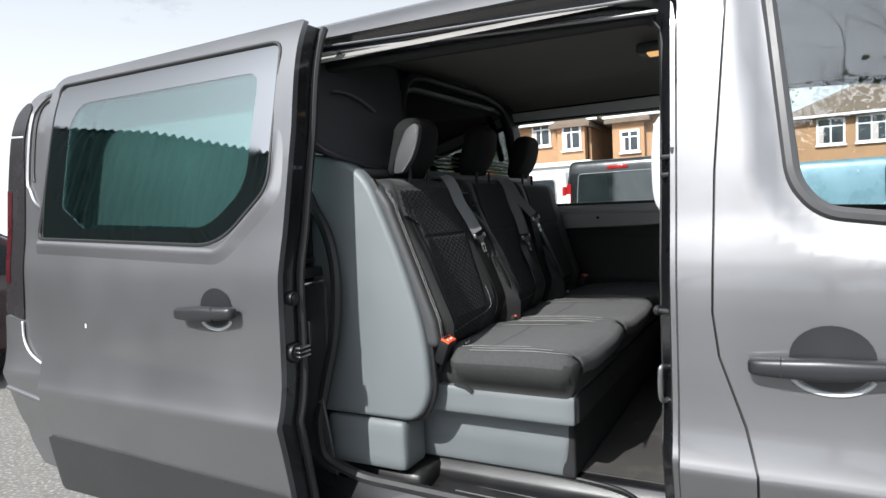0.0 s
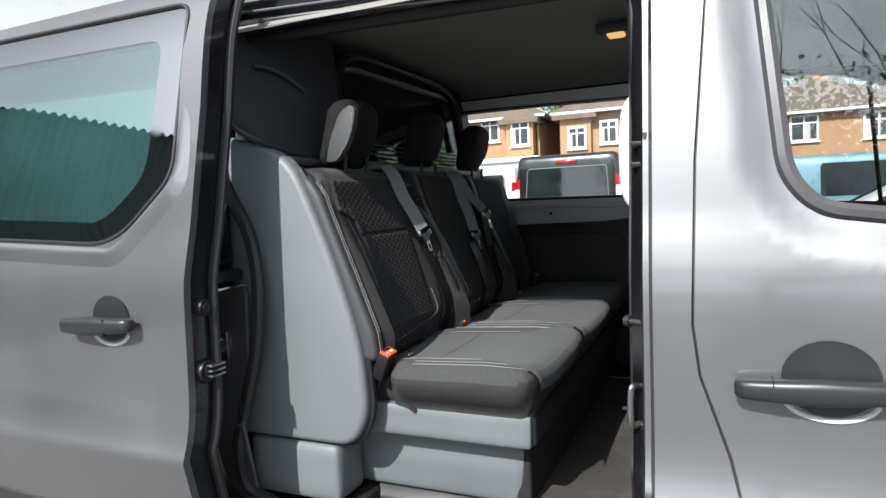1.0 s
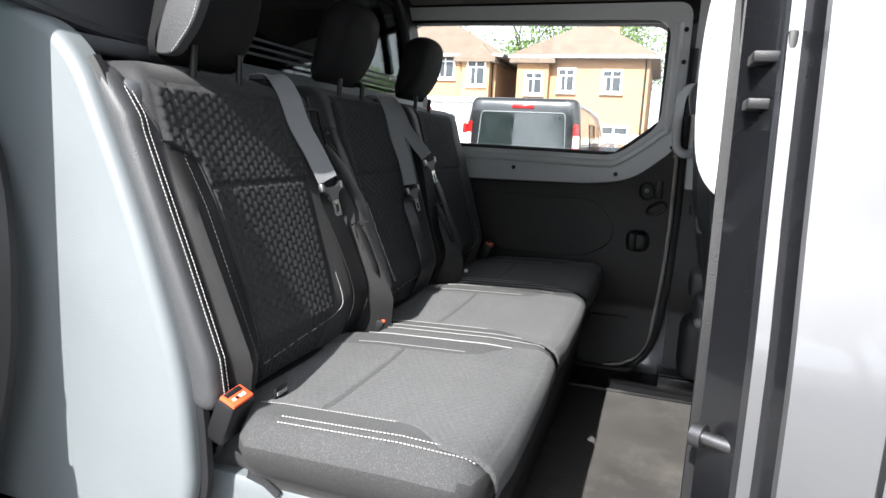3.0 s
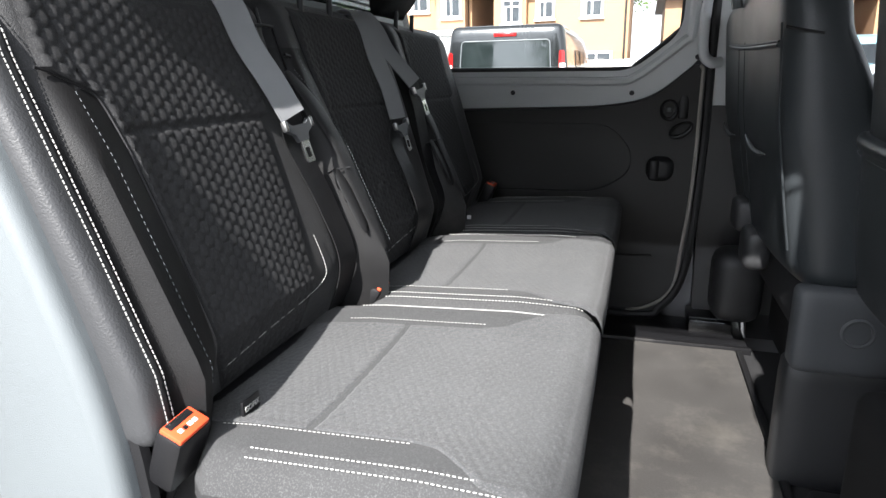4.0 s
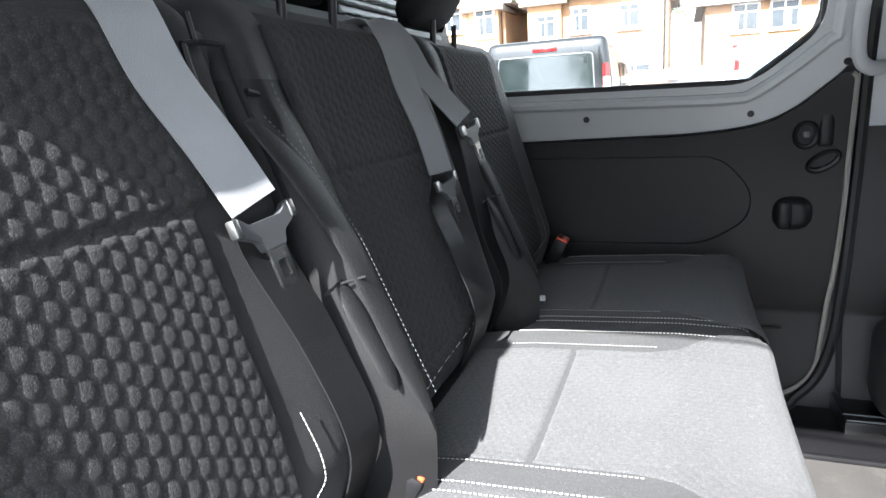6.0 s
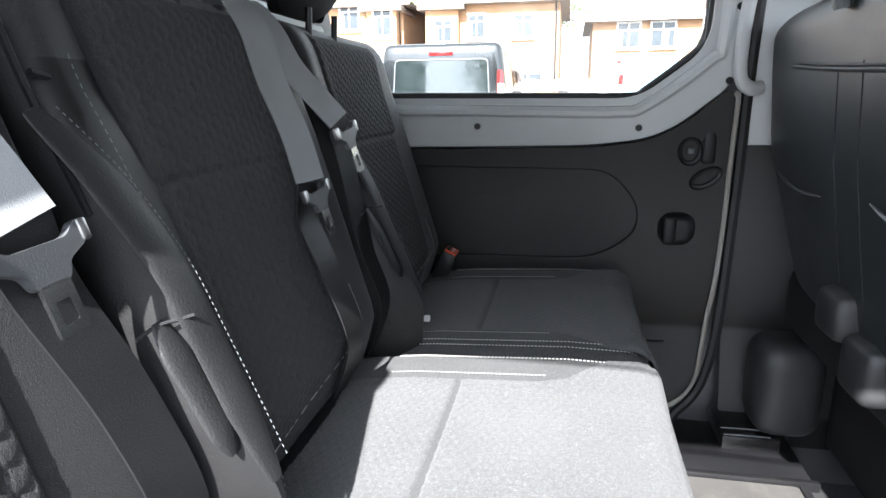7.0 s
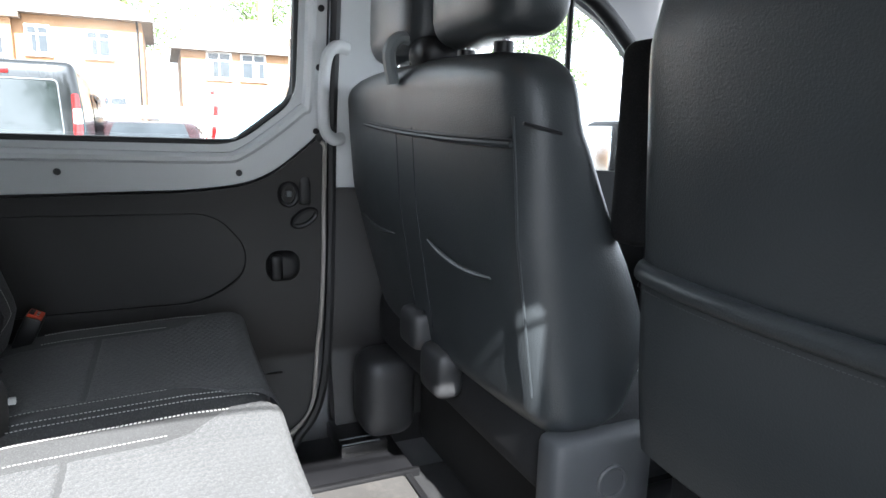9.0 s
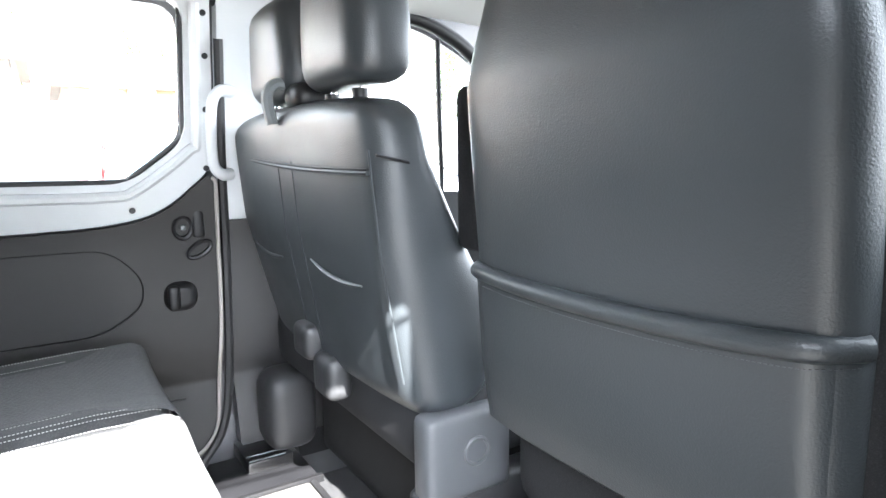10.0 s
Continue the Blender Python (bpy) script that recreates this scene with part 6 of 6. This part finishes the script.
house(-15.5, -7.55, 28, 7, 5.35, 2.2, [(-9.0, -7.7, 0.6, 5.1, 0.8)], [(-10.45, 28, 4.25, 0.95, 1.15), (-8.75, 27.4, 3.9, 0.9, 1.2), (-13.4, 28, 4.2, 1.2, 1.1), (-10.6, 28, 1.4, 1.4, 1.3)], [-12.5], "orange brick house with a white framed bay window")
house(-6.5, -0.9, 28, 7, 5.3, 2.0, [(-6.5, -5.1, 0.3, 5.1, 0.6)], [(-6.15, 27.7, 3.6, 0.85, 1.0), (-4.75, 28, 3.75, 0.8, 1.05), (-2.85, 28, 3.75, 0.9, 1.0), (-4.7, 28, 1.2, 1.6, 1.3), (-2.8, 28, 1.2, 1.3, 1.2)], [-3.2], "orange brick house with brown tiled roof")
house(0.6, 8.4, 33, 7, 4.95, 2.0, [], [(1.7, 33, 3.55, 1.15, 1.25), (3.25, 33, 3.55, 1.2, 1.25), (6.2, 33, 3.5, 1.2, 1.2), (1.8, 33, 1.2, 1.5, 1.3)], [4.6], "orange brick house with a brown hipped roof and chimney")
house(9.6, 17.5, 34, 7, 5.0, 2.0, [(10.2, 11.8, 0.5, 4.7, 0.7)], [(10.4, 33.5, 3.5, 1.2, 1.1), (13.0, 34, 3.5, 1.2, 1.2)], [13.6], "orange brick house beyond the yard")
garage = thing("garage", "white rendered garage with a boarded up-and-over door", "garage", (-8.6, 25, 0))
part("wall", box(-2.2, 2.2, -2, 2, 0, 2.9), WHITE, garage, "white rendered wall", False)
part("flat_roof", box(-2.35, 2.35, -2.15, 2.15, 2.9, 3.08, 0.03), UPVC, garage, "", False)
for k in range(6):
    part("door_light", box(-1.1 + 0.42 * k, -0.78 + 0.42 * k, -2.04, -1.98, 2.05, 2.45, 0.01), ROOFT, garage, "small brown door light")
fence = thing("fence", "pale boarded fence at the back of the yard", "fence", (4, 21, 0))
for k in range(60):
    part("board", box(-9 + 0.3 * k, -8.72 + 0.3 * k, -0.02 - 0.01 * (k % 2), 0.02, 0, 1.85 + 0.02 * (k % 3)), FENCE, fence, "", False)
for z in (0.4, 1.5):
    part("rail", box(-9, 9, 0.02, 0.08, z, z + 0.1), FENCE, fence, "", False)


def leafy(name, label, at, height, spread, n, trunk=0.16, bare=False, seed=1):
    """A tree: tapered trunk and limbs, twigs, and a crown of small leaves in uneven clumps."""
    rnd = random.Random(seed)
    t = thing(name, label, "tree", at)
    wv, wf, tips = [], [], []

    def stick(a, b, r0, r1):
        """One tapered length of wood, added to the lists."""
        d = (b - a).normalized()
        s = d.cross(Vector((0.3, 0.5, 0.81))).normalized()
        u = s.cross(d)
        i, k = len(wv), 6 if r0 > 0.03 else 4
        for p, r in ((a, r0), (b, r1)):
            for q in range(k):
                w = 2 * math.pi * q / k
                wv.append(tuple(p + r * (math.cos(w) * s + math.sin(w) * u)))
        wf.extend((i + q, i + (q + 1) % k, i + k + (q + 1) % k, i + k + q) for q in range(k))

    def limb(p, d, length, r, depth):
        pts = [p]
        for _ in range(4):
            d = (d + Vector((rnd.uniform(-0.22, 0.22), rnd.uniform(-0.22, 0.22), rnd.uniform(-0.05, 0.16)))).normalized()
            pts.append(pts[-1] + d * length / 4)
        for a, b, k in zip(pts, pts[1:], range(4)):
            stick(a, b, r * (1 - 0.12 * k), r * (1 - 0.12 * (k + 1)))
        if depth == 0:
            tips.append(pts[-1])
            return
        for k in range(4 if depth > 1 else 3):
            a = rnd.uniform(0, 2 * math.pi)
            side = Vector((math.cos(a), math.sin(a), rnd.uniform(0.1, 0.9))).normalized()
            limb(pts[rnd.choice((2, 3, 4))], (d * 0.6 + side * 0.8).normalized(), length * rnd.uniform(0.5, 0.75), r * 0.5, depth - 1)
    limb(Vector((0, 0, 0)), Vector((0, 0, 1)), height * 0.42, trunk, 5 if bare else 3)
    tm = bpy.data.meshes.new("trunk")
    tm.from_pydata(wv, [], wf)
    finish("trunk", tm, BARK, t, "dark trunk and limbs", True)
    verts, faces = [], []
    for tip in tips:
        for _ in range(n):
            c = tip + Vector((rnd.gauss(0, spread), rnd.gauss(0, spread), rnd.gauss(0, spread * 0.8)))
            u = Vector((rnd.uniform(-1, 1), rnd.uniform(-1, 1), rnd.uniform(-1, 1))).normalized()
            w = u.cross(Vector((rnd.uniform(-1, 1), rnd.uniform(-1, 1), rnd.uniform(-1, 1)))).normalized()
            s = rnd.uniform(0.06, 0.13)
            i = len(verts)
            verts += [c - u * s, c + w * s * 0.6, c + u * s, c - w * s * 0.6]
            faces.append((i, i + 1, i + 2, i + 3))
    if faces:
        me = bpy.data.meshes.new("crown")
        me.from_pydata([tuple(v) for v in verts], [], faces)
        ob = finish("crown", me, LEAF, t, "green leaves in loose clumps", False)
        ob["kind"] = "stuff"
    return t


leafy("tree", "leafy green tree between two brick houses", (-7.2, 36, 0), 11, 0.55, 90, seed=3)
leafy("tree", "leafy green tree behind the houses", (-1.0, 38, 0), 12, 0.6, 90, seed=4)
leafy("tree", "leafy green tree behind a brick house", (6.5, 43, 0), 13, 0.6, 90, seed=5)
leafy("tree", "tall green tree behind the houses", (-14.0, 38, 0), 12, 0.6, 80, seed=6)
leafy("bare_tree", "tall bare tree with thin dark branches", (5.6, -15.5, 0), 19, 0.5, 0, trunk=0.075, bare=True, seed=7)
for x, y, hgt, sd in ((10.5, 42, 12, 21), (16.0, 41, 13, 22), (22.0, 36, 12, 23), (27.0, 30, 11, 24)):
    leafy("tree", "leafy green tree beyond the row of houses", (x, y, 0), hgt, 0.6, 110, seed=sd)
for x, hgt, sd in ((-2.2, 8.6, 9), (1.2, 8.9, 10), (4.6, 8.4, 11)):
    leafy("tree", "dense leafy tree in a row across the yard", (x, -15.5, 0), hgt, 0.75, 240, seed=sd)


def parked_van(label, at, rz, paint, glassm, height=2.05):
    v = thing("parked_van", label, "van", at, rz)
    w, ln = 0.93, 4.9

    def body(p):
        k = max(0.0, (p.z - 1.0)) / (height - 1.0)
        p.y *= 1 - 0.10 * k * k
        f = max(0.0, p.x - 3.4) / 1.5
        p.z = min(p.z, height - 0.9 * f)
        if p.x < 0.3:
            p.x += 0.07 * k
        return p
    part("body", soft(0, ln, -w, w, 0.3, height, 0.1, (24, 14, 16), body), paint, v)
    def rearx(b):
        return -0.004 + 0.07 * (max(0.0, b - 1.0) / (height - 1.0))
    def corner(a):
        return 0.1 - math.sqrt(max(0.0, 0.01 - max(0.0, abs(a) * 1.02 - 0.83) ** 2))
    for s in (-1, 1):
        part("rear_lamp", panel(round_poly([(s * 0.80, 0.95), (s * 0.925, 0.95), (s * 0.875, 1.72), (s * 0.80, 1.72)], 0.03), [], lambda a, b, d: Vector((rearx(b) + corner(a) - 0.014 + d, a, b)), 0.05, [1.0 + 0.1 * i for i in range(8)], [s * (0.80 + 0.02 * i) for i in range(7)]), RED_LENS, v, "red tail lamp")
        part("lamp_lens", panel(round_poly([(s * 0.81, 1.36), (s * 0.905, 1.36), (s * 0.895, 1.54), (s * 0.81, 1.54)], 0.02), [], lambda a, b, d: Vector((rearx(b) + corner(a) - 0.020 + d, a, b)), 0.03, [], [s * (0.80 + 0.02 * i) for i in range(7)]), CLEAR_LENS, v, "clear lens")
        wd = panel(round_poly([(1.4, 1.2), (3.0, 1.2), (3.0, 1.78), (1.4, 1.78)], 0.08), [], lambda a, b, d: Vector((a, s * (0.945 - 0.10 * ((b - 1.0) / (height - 1.0)) ** 2 * w), b)), 0.01)
        part("side_window", wd, PANE, v, "dark side glass")
        part("mirror", soft(3.5, 3.62, min(s * 0.98, s * 1.2), max(s * 0.98, s * 1.2), 1.2, 1.5, 0.04, (6, 6, 6)), BLACK, v, "black door mirror")
        for x in (0.95, 4.0):
            wh = part("wheel", cyl((x, s * 0.74, 0.32), (x, s * 0.945, 0.32), 0.32, 24), TYRE, v)
            part("rim", cyl((x, s * 0.94, 0.32), (x, s * 0.955, 0.32), 0.2, 20), ALLOY, wh)
    part("rear_window", panel(round_poly([(-0.68, 1.20), (0.0, 1.17), (0.68, 1.20), (0.64, 1.86), (-0.64, 1.86)], [0.08, 0.02, 0.08, 0.06, 0.06]), [], lambda a, b, d: Vector((rearx(b) - 0.006 + d, a, b)), 0.02), glassm, v, "dark rear glass")
    part("window_rim", tube([Vector((rearx(b) - 0.008, a, b)) for a, b in round_poly([(-0.70, 1.19), (0.0, 1.155), (0.70, 1.19), (0.66, 1.875), (-0.66, 1.875)], [0.08, 0.02, 0.08, 0.06, 0.06])], 0.008, 6, True), TRIM_LIGHT, v, "pale rim line")
    part("brake_lamp", box(rearx(2.0) - 0.03, rearx(2.0) + 0.05, -0.17, 0.17, 1.93, 1.99, 0.01), RED_LENS, v, "red high brake lamp")
    part("bumper", soft(-0.08, 0.2, -0.9, 0.9, 0.35, 0.6, 0.05, (6, 10, 6)), TRIM_DARK, v, "dark bumper")
    part("door_pull", box(-0.03, 0.0, -0.35, -0.05, 1.06, 1.12, 0.01), CHROME, v, "bright door pull")
    part("badge", cyl((-0.02, 0.12, 1.08), (0.02, 0.12, 1.08), 0.05, 16), CHROME, v, "round bright badge")
    part("windscreen", panel(round_poly([(-0.75, 0.0), (0.75, 0.0), (0.65, 1.0), (-0.65, 1.0)], 0.08), [], lambda a, b, d: Vector((4.9 - 0.02 - 0.85 * b - 0.3, a, 1.28 + 0.62 * b + d)), 0.01), PANE, v, "dark windscreen")
    return v


BLACKCAR = mat("black_car_paint", (0.012, 0.013, 0.014), 0.2, 0.2, 0.1, 3.0, 0.0, 100.0, coat=0.7)
BLUECAR = mat("pale_blue_car_paint", (0.15, 0.26, 0.31), 0.3, 0.2, 0.06, 3.0, 0.0, 100.0, coat=0.6)
SILVERCAR = mat("silver_car_paint", (0.55, 0.57, 0.58), 0.3, 0.6, 0.05, 3.0, 0.0, 100.0, coat=0.6)
WHITECAR = mat("white_car_paint", (0.78, 0.78, 0.78), 0.3, 0, 0.03, 3.0, 0.0, 100.0, coat=0.6)
DARKCAR = mat("dark_red_car_paint", (0.03, 0.012, 0.014), 0.25, 0.2, 0.08, 3.0, 0.0, 100.0, coat=0.6)
parked_van("black panel van parked with its rear doors to the yard", (-2.17, 9.25, 0), 90, BLACKCAR, VANGLASS, 2.10)
parked_van("white panel van parked beside a black van", (-4.35, 10.6, 0), 90, WHITECAR, PANE, 2.05)
parked_van("pale blue panel van parked side on", (0.4, 12.6, 0), 0, BLUECAR, PANE, 1.93)


def car(label, at, rz, paint):
    c = thing("car", label, "car", at, rz)
    xs = np.linspace(-2.15, 2.15, 40)

    def top(x):
        return interp(x, [-2.15, -2.05, -1.75, -1.2, -0.3, 0.4, 1.15, 1.9, 2.15], [0.75, 0.95, 1.05, 1.40, 1.48, 1.44, 1.02, 0.86, 0.6])

    def shape(p):
        t = top(p.x)
        k = (p.z - 0.25) / 1.0
        p.z = 0.25 + (t - 0.25) * k
        cab = max(0.0, p.z - 0.95) / 0.5
        p.y *= (1 - 0.22 * cab) * (1 - 0.08 * (abs(p.x) / 2.15) ** 4)
        return p
    part("body", soft(-2.15, 2.15, -0.88, 0.88, 0.25, 1.25, 0.12, (44, 14, 14), shape), paint, c)
    for s in (-1, 1):
        part("side_window", panel(round_poly([(-1.35, 0.98), (0.95, 0.98), (0.35, 1.36), (-1.0, 1.38)], 0.06), [], lambda a, b, d: Vector((a, s * (0.895 - 0.39 * max(0.0, b - 0.95)), b)), 0.01), PANE, c, "dark side glass")
        part("rear_lamp", soft(-2.16, -2.0, min(s * 0.55, s * 0.84), max(s * 0.55, s * 0.84), 0.78, 0.98, 0.03, (6, 6, 6)), RED_LENS, c, "red tail lamp")
        part("mirror", soft(0.75, 0.88, min(s * 0.9, s * 1.05), max(s * 0.9, s * 1.05), 0.98, 1.1, 0.03, (6, 6, 6)), paint, c, "door mirror")
        for x in (-1.3, 1.35):
            wh = part("wheel", cyl((x, s * 0.7, 0.31), (x, s * 0.89, 0.31), 0.31, 24), TYRE, c)
            part("rim", cyl((x, s * 0.885, 0.31), (x, s * 0.9, 0.31), 0.2, 16), ALLOY, wh)
    part("rear_glass", panel(round_poly([(-0.6, 0.0), (0.6, 0.0), (0.5, 1.0), (-0.5, 1.0)], 0.08), [], lambda a, b, d: Vector((-1.74 + 0.46 * b - 0.015, a, 1.07 + 0.31 * b + d)), 0.01), PANE, c, "dark rear glass")
    part("windscreen", panel(round_poly([(-0.68, 0.0), (0.68, 0.0), (0.55, 1.0), (-0.55, 1.0)], 0.08), [], lambda a, b, d: Vector((1.1 - 0.62 * b + 0.01, a, 1.06 + 0.36 * b + d)), 0.01), PANE, c, "dark windscreen")
    part("plate", box(-2.175, -2.15, -0.26, 0.26, 0.55, 0.66), WHITE, c, "pale plate")
    return c


car("dark red hatchback parked beside a black van", (-0.55, 12.6, 0), 90, DARKCAR)
car("silver saloon parked side on", (2.6, 7.6, 0), 160, SILVERCAR)
car("white saloon parked beyond the yard", (1.2, 16.5, 0), 90, WHITECAR)
car("dark car parked behind the van", (-6.8, 1.2, 0), 90, DARKCAR)

# corrugated shed across the yard
SHED = mat("green_corrugated_steel", (0.045, 0.082, 0.075), 0.6, 0.2, 0.15, 2.0, 0.05, 30.0)
shed = thing("shed", "long dark green corrugated steel shed", "shed", (-12.87, -7.65, 0))
SHED_M = Matrix.Rotation(math.atan2(-2.23, 1.95), 4, "Z")


def corr(u, v):
    x = -13 + 21 * u
    return SHED_M @ Vector((x, 0.045 * math.sin(x * 2 * math.pi / 0.2), 6.2 * v))


part("cladding", sheet(corr, 1260, 2), SHED, shed, "corrugated cladding")
part("frame", box(-13, 8, -6, -0.1, 0, 6.0, m=SHED_M), SHED, shed, "", False)
part("ridge", sheet(lambda u, v: SHED_M @ Vector((-13 + 21 * u, 0.2 - 6.2 * v, 6.2 + 0.05 * math.sin(21 * u * 2 * math.pi / 0.2) + 0.8 * min(v, 1 - v))), 1260, 2), SHED, shed, "corrugated roof")
outbuilding = thing("outbuilding", "low brown brick outbuilding with a slate roof", "building", (-9.5, 9, 0))
part("wall", box(-2.5, 2, -2, 3, 0, 2.3), BRICK, outbuilding, "", False)
part("roof", hip_roof(-2.5, 2, -2, 3, 2.3, 1.0), ROOFT, outbuilding, "", False)
